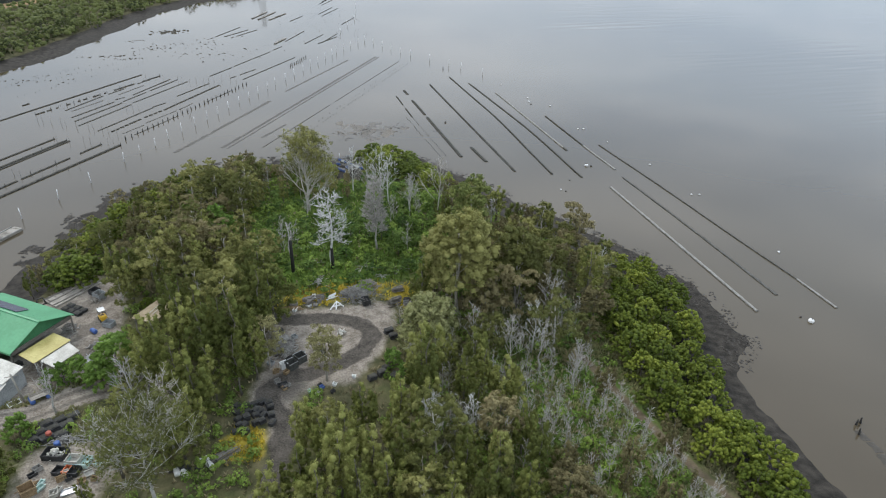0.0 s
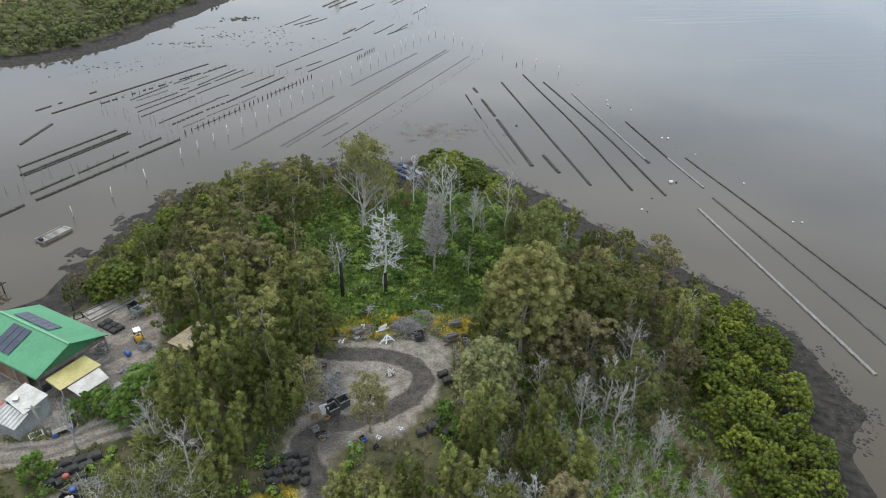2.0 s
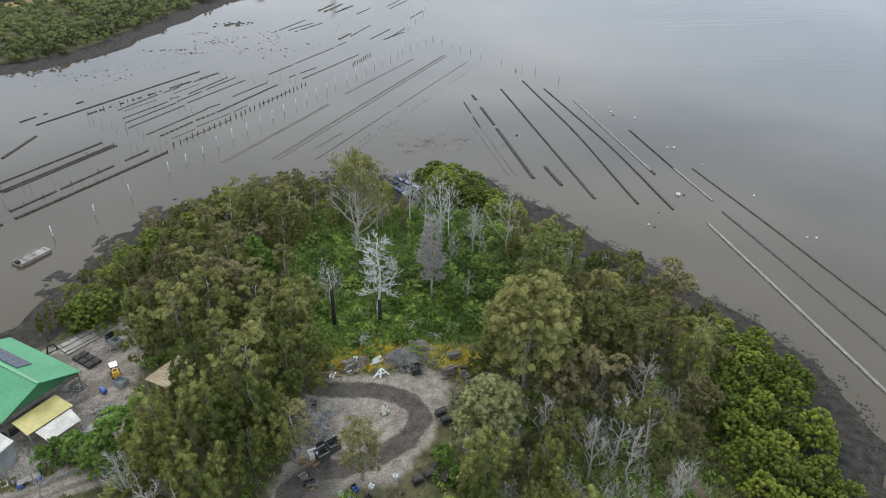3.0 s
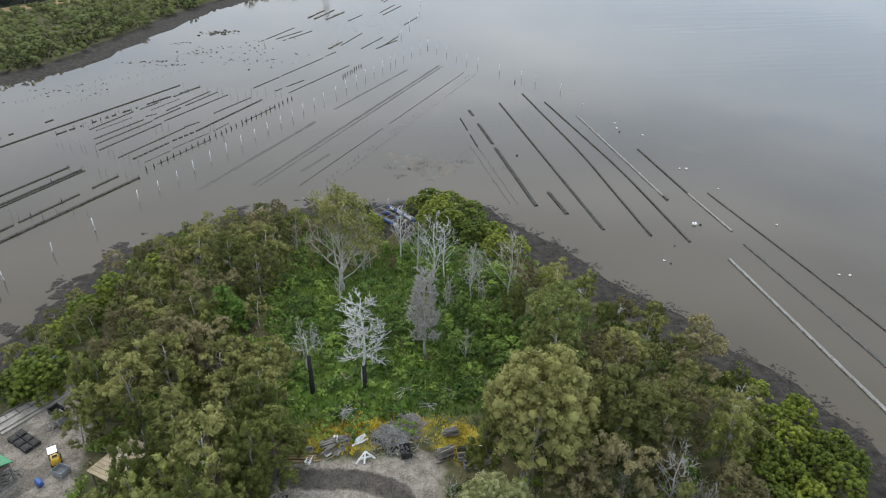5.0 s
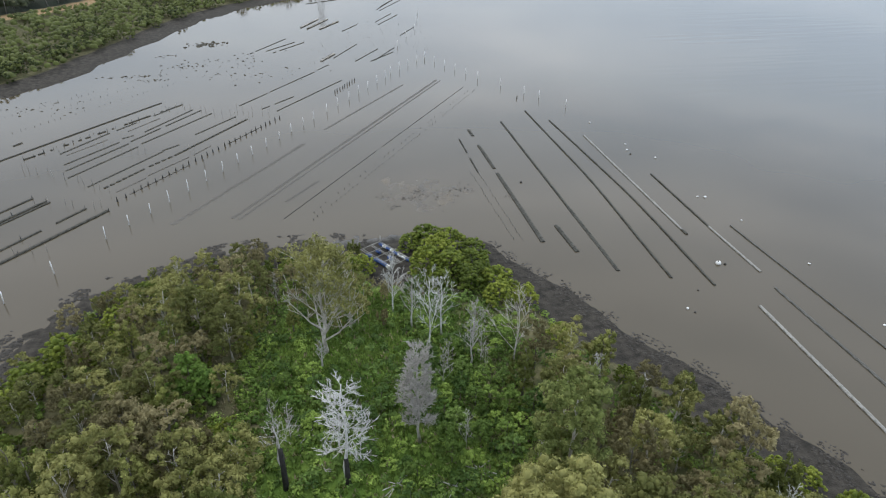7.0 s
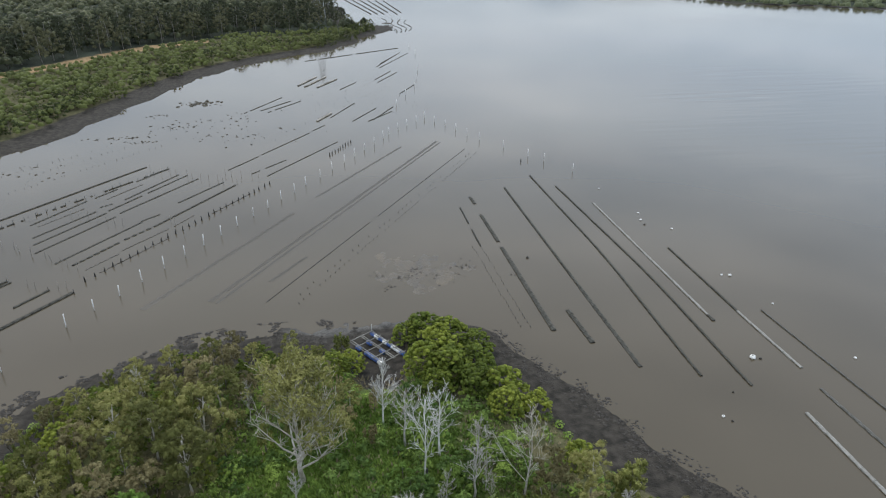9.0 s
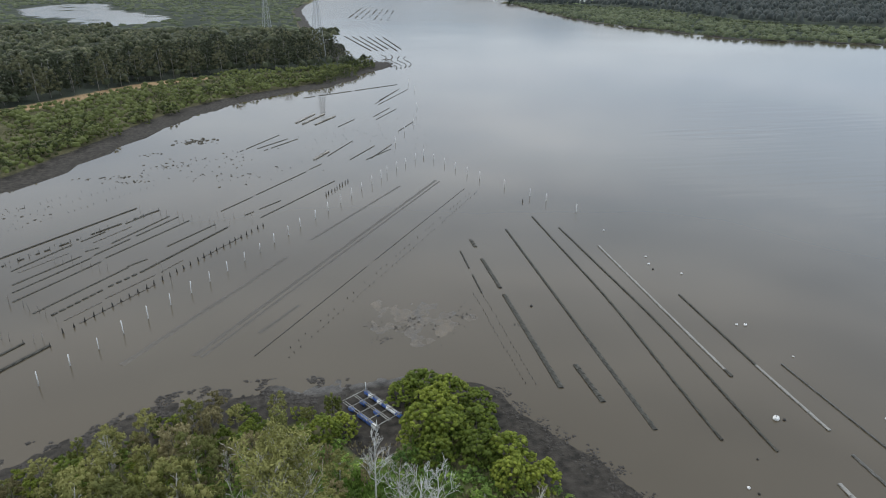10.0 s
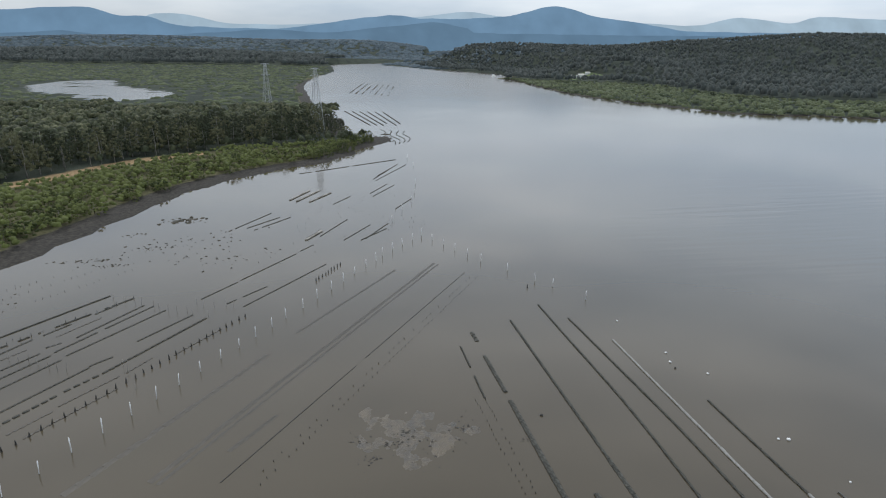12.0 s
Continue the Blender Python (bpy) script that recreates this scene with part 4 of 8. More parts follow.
WHITE = "white plastic marker post standing in the water"
stake_line((-40.9, 117), (-32.2, 131.2), 8.3, PVC, WHITE, "marker post", "line of white posts", lean=4)
stake_line((-27.6, 141.4), (6.5, 196.5), 4.85, PVC, WHITE, "marker post", "line of white posts", lean=4)
stake_line((9.8, 201.4), (27.5, 231), 5.4, PVC, WHITE, "marker post", "line of white posts", lean=4)
stake_line((29.5, 235), (42.6, 252.6), 5.2, PVC, WHITE, "marker post", "line of white posts", lean=4)
stake_line((42.6, 252.6), (54.1, 225.7), 5.7, PVC, WHITE, "marker post", "line of white posts", lean=4)
def single(data, x, y, label, category, group, lean=5):
    ob = tagged(new(data.name.split(".")[0], data), label, category, group=group)
    ob.matrix_basis = pose(x, y, 0, rng.uniform(-lean, lean), rng.uniform(-lean, lean), rng.uniform(0, 360))
    return ob


for x, y in ((58.8, 217.4), (63.2, 209.2), (65.9, 204.6), (70.3, 195.6), (36, 270), (41, 285), (46, 297), (49, 312), (52, 330), (57, 395), (57, 372)):
    single(PVC, x, y, WHITE, "marker post", "line of white posts", 4)
for x, y in ((60.9, 39.3), (61.6, 39.4), (60.0, 38.0)):
    single(STAKE, x, y, "short dark encrusted timber stake in the water", "stake", "line of dark stakes")
single(STAKE, 60, 205, "short dark encrusted timber stake in the water", "stake", "line of dark stakes")
# thin pale posts at the ends and joints of the west rows
for a, b, n in (((-44, 157), (-29, 153), 6), ((-56, 137), (-33, 139), 9), ((-52, 175), (-30, 160), 12), ((-30, 212), (-8, 199), 11), ((-41, 186), (-27, 178), 7), ((-14, 207), (-2, 203), 5), ((-20, 180), (-15, 170), 4), ((-56, 128), (-49, 131), 4)):
    for i in range(n):
        f = (i + rng.uniform(0, 0.6)) / n
        single(THIN, a[0] + (b[0] - a[0]) * f + rng.uniform(-0.6, 0.6), a[1] + (b[1] - a[1]) * f + rng.uniform(-0.8, 0.8), "thin pale post at the end of an oyster row", "post", "thin posts of the oyster lease", 7)
for i in range(170):
    f = i / 169
    FAR_STAKES.append((6 + 42 * f + rng.uniform(-3, 3), 250 + 14.7 * f + 62 * (i * 7 % 11) / 11 + rng.uniform(-1, 1)))
stake_tips(FAR_STAKES)


def buoy(x, y, r, mat, label):
    b = tagged(new("buoy"), label, "buoy", group="buoys of the oyster lease")
    b.matrix_basis = pose(x, y, 0, rng.uniform(-15, 15), rng.uniform(-15, 15), rng.uniform(0, 360))
    bm = bmesh.new()
    bmesh.ops.create_icosphere(bm, subdivisions=2, radius=r)
    for v in bm.verts:
        v.co.z = v.co.z * 0.85 + r * 0.35
    part("float", bm, mat, b)
    child("ring", Tubes().add([(0, 0, r * 1.05), (0, 0.02, r * 1.4)], [r * 0.22, r * 0.18], 6).mesh("ring", M["dark_timber"]), b)
    return b


for x, y, r in ((67, 117.4, 0.42), (74.4, 168.3, 0.22), (73.3, 164.8, 0.25), (77.4, 159.7, 0.22), (77.6, 139.9, 0.27), (76.3, 140.3, 0.2), (78.9, 130.1, 0.16), (72, 183.4, 0.2),
                (56.2, 107, 0.2), (71, 57.2, 0.42), (80.8, 75.1, 0.22), (81.9, 98.5, 0.2), (80.4, 98.9, 0.18), (80.9, 114.9, 0.2)):
    buoy(x, y, r, M["float"], "white foam buoy floating by the oyster rows")
for x, y, r in ((73, 162.5, 0.2), (60, 111, 0.14), (67.9, 117, 0.2), (56.8, 106, 0.16), (70.4, 58.5, 0.16), (84, 54, 0.18), (45.5, 152, 0.25)):
    buoy(x, y, r, M["dark_timber"], "dark weed-covered buoy floating low")


# ---- oyster-crusted rocks and weed along the shores ----
def rock_field(name, places, sizes, mat, label, seed):
    """Many small broken stones in one mesh."""
    r = np.random.RandomState(seed)
    base = np.array([(-1, -0.8, -0.4), (0.9, -1, -0.4), (1, 0.9, -0.4), (-0.8, 1, -0.4), (-0.5, -0.5, 0.5), (0.6, -0.4, 0.62), (0.5, 0.55, 0.5), (-0.45, 0.5, 0.66)])
    quad = np.array([(0, 1, 5, 4), (1, 2, 6, 5), (2, 3, 7, 6), (3, 0, 4, 7), (4, 5, 6, 7)])
    v, f = [], []
    for i, ((x, y, z), s) in enumerate(zip(places, sizes)):
        a = r.uniform(0, 6.283)
        c, q = math.cos(a), math.sin(a)
        b = base * (s * r.uniform(0.6, 1.3, 3)) * (1 + 0.2 * r.uniform(-1, 1, base.shape))
        v.append(np.stack([b[:, 0] * c - b[:, 1] * q + x, b[:, 0] * q + b[:, 1] * c + y, b[:, 2] * 0.55 + z], -1))
        f.append(quad + 8 * i)
    return tagged(new(name, fast_mesh(name, np.concatenate(v), np.concatenate(f), mat)), label, "rocks", kind="stuff")


def scatter_shore(n, x0, x1, y0, y1, d0, d1, patch, seed, smin, smax, level=0.05):
    r = np.random.RandomState(seed)
    x, y = r.uniform(x0, x1, n), r.uniform(y0, y1, n)
    d = distance(POINT, x, y)
    keep = (d > d0) & (d < d1) & (wave_noise(x, y, patch, seed + 1) > level)
    x, y = x[keep], y[keep]
    z = np.maximum(ground_height(x, y), -0.04)
    return np.stack([x, y, z], -1), r.uniform(smin, smax, len(x)) ** 1.0


p, s = scatter_shore(60000, -40, 14, 98, 141, -3.6, 3.0, 7.5, 41, 0.10, 0.34, 0.22)
rock_field("reef_rocks", p, s, M["rock"], "dark oyster-crusted rocks along the muddy shore", 42)
p, s = scatter_shore(26000, 33, 64, 50, 132, -1.8, 2.6, 4.5, 43, 0.06, 0.26, -0.1)
rock_field("shore_rocks", p, s, M["rock"], "scattered dark rocks on the mud at the waterline", 44)
r = np.random.RandomState(45)
spots = [(-28, 282, 7, 4, 60), (-39, 267, 4, 2, 16), (-46, 243, 9, 2, 40), (-38, 238, 7, 2, 26), (-31, 252, 9, 3, 30), (-60, 214, 14, 8, 40), (-20, 258, 16, 10, 60), (-10, 240, 18, 8, 50)]
pl, sz = [], []
for x, y, a, b, n in spots:
    q = r.normal(0, 0.5, (n, 2)) * (a, b)
    pl += [(x + u + 0.5 * w, y + w, -0.02) for u, w in q]
    sz += list(r.uniform(0.12, 0.5, n) * (1.5 if n == 60 and x < -25 else 0.9))
rock_field("weed_patches", pl, sz, M["weed"], "dark clumps of weed and shell on the tidal flat", 46)
pl = [(x + a * r.normal(0, 0.5), y + b * r.normal(0, 0.5)) for x, y, a, b, k in ((19.5, 146, 1.6, 1.6, 26), (22.5, 148.5, 1.8, 1.2, 26), (25, 151, 1.6, 1.0, 18), (18, 150, 2.0, 2.5, 14), (33.5, 151, 2.2, 3.0, 26), (27, 148, 8, 6, 40), (41, 146.5, 0.9, 0.7, 14)) for i in range(k)]
rock_field("bar_shells", [(x, y, max(height_at(x, y), -0.02)) for x, y in pl], list(r.uniform(0.06, 0.24, len(pl))), M["rock"], "dark shell clumps on a sand bar", 47)
pl = [(x, y) for x, y in zip(r.uniform(30, 58, 260), r.uniform(448, 494, 260)) if abs((y - 470) % 17 - 8) < 6]
rock_field("spit_rocks", [(x, y, 0.12) for x, y in pl], list(r.uniform(0.2, 0.75, len(pl))), M["rock"], "low rocky spit running out from the far bank", 48)


# ---- trees ----
def leaf_cloud(centres, radii, counts, size, long, droop, seed, flat=0.75):
    """Small leaf faces round clump centres: facing outwards and up, or hanging where droop is given."""
    r = np.random.RandomState(seed)
    c = np.repeat(np.asarray(centres, float), counts, axis=0)
    rad = np.repeat(np.asarray(radii, float), counts)
    n = len(c)
    d = r.normal(0, 1, (n, 3))
    d[:, 2] = np.abs(d[:, 2]) * np.where(r.rand(n) < 0.8, 1, -1)
    d /= np.linalg.norm(d, axis=1, keepdims=True) + 1e-9
    dist = rad * r.uniform(0.55, 1.05, n)
    p = c + d * dist[:, None] * (1, 1, flat)
    normal = d + r.normal(0, 0.3, (n, 3)) + (0, 0, 0.3)
    normal /= np.linalg.norm(normal, axis=1, keepdims=True) + 1e-9
    along = np.cross(normal, r.normal(0, 1, (n, 3)))
    along[:, 2] -= droop * 1.4
    along /= np.linalg.norm(along, axis=1, keepdims=True) + 1e-9
    across = np.cross(normal, along)
    across /= np.linalg.norm(across, axis=1, keepdims=True) + 1e-9
    s = size * r.uniform(0.6, 1.35, n)[:, None]
    u, w = along * s * long * 0.5, across * s * 0.5
    v = np.stack([p - u - w, p - u * 0.4 + w, p + u], axis=1).reshape(-1, 3)
    return v, np.arange(3 * n).reshape(-1, 3)


def limbs(high, r0, first, count, reach, rise, sub, seed, lean=0.05, twigs=0, wiggle=0.12, top_taper=0.25, k=6, sides=7, thin=0.0, stout=0.42, sway=(-0.4, 1.0), taper=0.75):
    """Trunk, limbs and twigs of a tree. Returns the tubes and the ends of the branches."""
    r = random.Random(seed)
    t = Tubes()
    trunk = [Vector((0, 0, -0.35))]
    dx, dy = r.uniform(-lean, lean), r.uniform(-lean, lean)
    for i in range(1, k + 1):
        trunk.append(Vector((dx * high * i / k + r.uniform(-1, 1) * 0.02 * high, dy * high * i / k + r.uniform(-1, 1) * 0.02 * high, high * i / k)))
    t.add(trunk, [r0 * (1.25 if i == 0 else 1) * (1 - (1 - top_taper) * i / k) for i in range(k + 1)], sides)
    ends = [(trunk[-1], 1.0)]

    def at(f):
        f = min(max(f, 0), 0.999) * k
        i = int(f)
        return trunk[i].lerp(trunk[i + 1], f - i)

    for j in range(count):
        f = first + (1 - first) * (j + r.random() * 0.7) / count
        a = j * 2.4 + r.uniform(-0.5, 0.5)
        length = reach * high * r.uniform(0.7, 1.15) * (1.15 - taper * (f - first) / (1 - first + 1e-6))
        d = Vector((math.cos(a), math.sin(a), rise + r.uniform(-0.2, 0.25))).normalized()
        p = at(f)
        pts, rad = [p], [r0 * stout * (1.15 - f)]
        rad[0] = max(rad[0], 0.02)
        for m in range(1, 4):
            d = (d + Vector((r.uniform(-1, 1), r.uniform(-1, 1), r.uniform(*sway))) * wiggle).normalized()
            pts.append(pts[-1] + d * length / 3)
            rad.append(rad[0] * (1 - 0.27 * m))
        t.add(pts, rad, min(5, sides), cap=False)
        ends.append((pts[-1], 0.9))
        ends.append((pts[2], 0.75))
        for s in range(sub):
            q = pts[1].lerp(pts[3], r.uniform(0.05, 0.9))
            e = (d + Vector((r.uniform(-1, 1), r.uniform(-1, 1), r.uniform(-0.3, 0.9)))).normalized()
            l2 = length * r.uniform(0.3, 0.55)
            mid = q + e * l2 * 0.5
            e = (e + Vector((r.uniform(-1, 1), r.uniform(-1, 1), r.uniform(0, 0.6))) * 0.3).normalized()
            end = mid + e * l2 * 0.5
            t.add([q, mid, end], [max(rad[2] * 0.75, thin), max(rad[2] * 0.5, thin), max(rad[2] * 0.22, thin * 0.7)], 4 if thin < 0.02 else 3, cap=False)
            ends.append((end, 0.7))
            for w in range(twigs):
                o = q.lerp(end, r.uniform(0.3, 1.0))
                g = (e + Vector((r.uniform(-1, 1), r.uniform(-1, 1), r.uniform(-0.5, 0.8)))).normalized()
                t.add([o, o + g * l2 * r.uniform(0.25, 0.55)], [max(rad[2] * 0.3, thin * 0.8), max(rad[2] * 0.12, thin * 0.5)], 3, cap=False)
    return t, ends


def make_tree(name, tubes, bark, crown, leaf, label, category="tree", group="", char=None):
    ob = tagged(new(name), label, category, group=group)
    if tubes:
        child("trunk", tubes.mesh("trunk", bark), ob)
    if crown:
        child("crown", fast_mesh("crown", crown[0], crown[1], leaf), ob)
    return ob


def bare_tree(seed, high, r0, mat, label, name="dead_tree", first=0.3, count=16, reach=0.26, rise=0.25, sub=3, twigs=2, char=0.0, wiggle=0.25, thin=0.02, stout=0.3, sway=(-0.4, 1.0), taper=0.75):
    t, ends = limbs(high, r0, first, count, reach, rise, sub, seed, twigs=twigs, wiggle=wiggle, thin=thin, stout=stout, sway=sway, taper=taper)
    ob = tagged(new(name), label, "dead tree", group="bare trees on the point")
    child("trunk", t.mesh("trunk", mat), ob)
    if char:
        c = Tubes().add([(0, 0, -0.3), (0.02, 0, char * 0.5), (0, 0.02, char)], [r0 * 1.5, r0 * 1.25, r0 * 1.05], 8)
        child("charred_base", c.mesh("charred_base", M["charred"]), ob, "charred black lower trunk")
    return ob


def place(ob, x, y, turn, scale=1.0, tall=1.0, sink=0.0):
    ob.matrix_basis = pose(x, y, height_at(x, y) - sink, 0, 0, turn) @ Matrix.Diagonal((scale, scale, scale * tall, 1))
    return ob


class Stand:
    """Prototypes of a kind of tree, each used first as itself and then copied."""

    def __init__(self, makers):
        self.makers, self.first, self.i = makers, {}, 0

    def put(self, x, y, turn, scale=1.0, tall=1.0, sink=0.0, which=None):
        k = self.i % len(self.makers) if which is None else which
        self.i += 1
        if k not in self.first:
            self.first[k] = self.makers[k]()
            return place(self.first[k], x, y, turn, scale, tall, sink)
        m = pose(x, y, height_at(x, y) - sink, 0, 0, turn) @ Matrix.Diagonal((scale, scale, scale * tall, 1))
        ob = self.first[k]
        old = ob.scale.copy()
        ob.scale = (1, 1, 1)
        new_ob = copy_thing(ob, m)
        ob.scale = old
        return new_ob


def domes(centres, radii, seed, tall=0.9):
    """Small uneven domes of foliage: the massed clumps of a crown seen from far off."""
    r = np.random.RandomState(seed)
    c, rad = np.asarray(centres, float), np.asarray(radii, float)
    n = len(c)
    a = r.uniform(0, 6.283, n)[:, None] + np.arange(5)[None, :] * 1.2566
    j = lambda: r.uniform(0.78, 1.22, (n, 5))
    low, mid = j() * 1.0, j() * 0.82
    ring1 = np.stack([np.cos(a) * low, np.sin(a) * low, -0.35 * j()], -1)
    ring2 = np.stack([np.cos(a + 0.63) * mid, np.sin(a + 0.63) * mid, 0.52 * tall * j()], -1)
    top = np.stack([r.uniform(-0.2, 0.2, (n, 1)), r.uniform(-0.2, 0.2, (n, 1)), tall * r.uniform(0.85, 1.15, (n, 1))], -1)
    v = (np.concatenate([ring1, ring2, top], 1) * rad[:, None, None] + c[:, None, :]).reshape(-1, 3)
    one = []
    for k in range(5):
        m = (k + 1) % 5
        one += [(k, m, 5 + k), (m, 5 + m, 5 + k), (5 + k, 5 + m, 10)]
    f = (np.array(one)[None] + 11 * np.arange(n)[:, None, None]).reshape(-1, 3)
    return v, f


def joined(*clouds):
    v, f, k = [], [], 0
    for a, b in clouds:
        v.append(a)
        f.append(b + k)
        k += len(a)
    return np.concatenate(v), np.concatenate(f)


def woods(name, n, x0, x1, y0, y1, inside, size, mat, label, seed, lift=0.6, tall=1.0, clumps=1, leafy=0):
    """Far woodland past counting, in one mesh: many small domed crowns of a few clumps each."""
    r = np.random.RandomState(seed)
    x, y = r.uniform(x0, x1, n), r.uniform(y0, y1, n)
    keep = inside(x, y)
    x, y = np.repeat(x[keep], clumps), np.repeat(y[keep], clumps)
    s = size * r.uniform(0.6, 1.3, len(x)) * (0.6 if clumps > 1 else 1)
    up = r.uniform(0, 0.5, len(x)) * size if clumps > 1 else 0
    if clumps > 1:
        x, y = x + r.normal(0, 0.5, len(x)) * size, y + r.normal(0, 0.5, len(x)) * size
    c = np.stack([x, y, ground_height(x, y) + size * lift + up], -1)
    cloud = domes(c, s * (0.8 if leafy else 1), seed + 1, tall)
    if leafy:
        cloud = joined(cloud, leaf_cloud(c, s * 1.08, leafy, size * 0.17, 1.4, 0.0, seed + 2, tall))
    me = fast_mesh(name, *cloud, mat)
    me.polygons.foreach_set("use_smooth", [True] * len(me.polygons))
    return tagged(new(name, me), label, "woods", kind="stuff")


def far_tree(seed, high, wide, leaf, label, name, group, clumps, per, size, low, trunk, lump=1.0, bark="pale_bark"):
    """A tree of the far bank: a trunk, a few limbs and clumps of foliage fringed with leaves."""
    r = np.random.RandomState(seed)
    t, ends = limbs(high * 0.82, trunk, 0.4, 5, 0.3 * wide / high * 1.6, 1.2, 0, seed, lean=0.06, k=3, sides=5)
    cs, rad = [], []
    for i in range(clumps):
        u = (i + 0.5) / clumps
        a = i * 2.39996 + r.uniform(-0.4, 0.4)
        z = 1 - u * (1 - low) * 1.05
        ring = math.sqrt(max(0.0, 1 - (z * 0.98) ** 2)) if z > 0.45 else 0.9
        k = wide * r.uniform(0.7, 1.1)
        cs.append((k * ring * math.cos(a), k * ring * math.sin(a), high * (0.12 + 0.80 * z) + r.uniform(-0.4, 0.4)))
        rad.append(wide * r.uniform(0.18, 0.34) * lump)
    crown = joined(domes(cs, np.array(rad) * 0.66, seed + 3, 0.85), leaf_cloud(cs, rad, per, size, 1.5, 0.2, seed + 1, 0.85))
    ob = tagged(new(name), label, "tree", group=group)
    child("trunk", t.mesh("trunk", M[bark]), ob)
    child("crown", fast_mesh("crown", *crown, leaf), ob)
    return ob


def lobed(centres, radii, sub, rel, seed, flat=0.8):
    """Breaks each lobe of a crown into smaller clumps over its top and sides."""
    r = np.random.RandomState(seed)
    c = np.repeat(np.asarray([tuple(p) for p in centres], float), sub, axis=0)
    rad = np.repeat(np.asarray(radii, float), sub)
    d = r.normal(0, 1, (len(c), 3))
    d[:, 2] = np.abs(d[:, 2]) - 0.25
    d /= np.linalg.norm(d, axis=1, keepdims=True) + 1e-9
    return c + d * (rad * r.uniform(0.55, 0.85, len(c)))[:, None] * (1, 1, flat), rad * rel * r.uniform(0.75, 1.25, len(c))


def cored(centres, radii, per, size, long, droop, seed, flat, core, tall):
    """Clumps of foliage: a close inner mass, and leaves standing off it."""
    return joined(domes(centres, np.asarray(radii) * core, seed + 5, tall), leaf_cloud(centres, radii, per, size, long, droop, seed, flat))


def plume_oak(seed, high, wide, leaf, label, plumes=8, per=26, name="swamp_oak", group="swamp oaks on the point"):
    """A swamp oak: upright plumes of hanging needles round a slim trunk, with gaps between them."""
    r = random.Random(seed)
    t, ends = limbs(high * 0.94, 0.13, 0.22, 11, 0.17, 1.3, 1, seed)
    cs, rad = [], []
    for k in range(plumes):
        a = k * 2.4 + r.uniform(-0.5, 0.5)
        off = wide * (0.1 if k == 0 else r.uniform(0.42, 0.85))
        top = high * (1.0 if k == 0 else r.uniform(0.62, 0.95))
        low = high * r.uniform(0.18, 0.42)
        w = wide * r.uniform(0.24, 0.36)
        lean = r.uniform(0.0, 0.12)
        for i in range(9):
            u = (i + r.random() * 0.8) / 9
            ring = w * min(1.0, 0.15 + 1.5 * u) * (1 if u < 0.7 else 0.8)
            b = i * 2.4 + r.uniform(-0.5, 0.5)
            o = off * (1 + lean * (1 - u))
            cs.append((o * math.cos(a) + ring * 0.7 * math.cos(b), o * math.sin(a) + ring * 0.7 * math.sin(b), top - (top - low) * u - 0.3))
            rad.append(w * r.uniform(0.45, 0.75))
    return make_tree(name, t, M["bark"], cored(cs, rad, per * 2, 0.105, 3.2, 0.6, seed, 1.35, 0.7, 1.25), leaf, label, group=group)


def gum(seed, high, wide, leaf, label, bark, per=22, sub=7, airy=0.0, name="gum_tree", group="gum trees on the point", size=0.135, lobes=21, core=0.55):
    """An open crown: steep limbs that each carry a few lobes of foliage, with gaps that let the limbs show."""
    r = random.Random(seed)
    t, ends = limbs(high * 0.84, 0.016 * high, 0.3, 11, 0.30 * wide / high * 1.9, 1.1, 2, seed, lean=0.06, twigs=1 if airy else 0, wiggle=0.16, thin=0.018)
    cs, rad = [], []
    for i in range(lobes):
        u = (i + 0.5) / lobes
        a = i * 2.39996 + r.uniform(-0.45, 0.45)
        z = 1 - 0.78 * u
        ring = math.sqrt(max(0.05, 1 - (1.25 * z - 0.42) ** 2)) * r.uniform(0.55, 1.0)
        cs.append((wide * ring * math.cos(a) * 0.86, wide * ring * math.sin(a) * 0.86, high * (0.16 + 0.78 * z) + r.uniform(-0.5, 0.3)))
        rad.append(wide * r.uniform(0.26, 0.40))
    keep = [k for k in range(lobes) if r.random() > airy]
    c, rr = lobed([cs[k] for k in keep], [rad[k] for k in keep], sub, 0.41, seed + 2)
    return make_tree(name, t, bark, cored(c, rr, per, size, 2.0, 0.3, seed + 1, 0.85, core, 0.85), leaf, label, group=group)


def cauliflower(seed, high, wide, leaf, label, lobes=26, sub=7, per=15, size=0.14, name="mangrove", group="mangroves along the shore", long=1.7, trunk=0.12, rel=0.42, plain=False, core=0.7):
    """A low dense dome of foliage in lobes, each made of small tight clumps."""
    r = random.Random(seed)
    t, ends = limbs(high * 0.75, trunk, 0.15, 3 if plain else 6, 0.5 * wide / high * 1.4, 0.9, 0 if plain else 1, seed, lean=0.06, k=3 if plain else 6, sides=4 if plain else 7)
    cs, rad = [], []
    for i in range(lobes):
        u = (i + 0.5) / lobes
        a = i * 2.39996 + r.uniform(-0.4, 0.4)
        z = 1 - u
        ring = math.sqrt(max(0.0, 1 - z * z)) if z > 0.25 else 0.98
        k = wide * r.uniform(0.72, 1.0) * 0.85
        cs.append((k * ring * math.cos(a), k * ring * math.sin(a), high * (0.10 + 0.74 * z) + r.uniform(-0.1, 0.07) * high))
        rad.append(wide * r.uniform(0.22, 0.34))
    c, rr = lobed(cs, rad, sub, rel, seed + 2)
    return make_tree(name, t, M["bark"], cored(c, rr, per, size, long, 0.0, seed + 1, 0.85, core, 0.8), leaf, label, group=group)


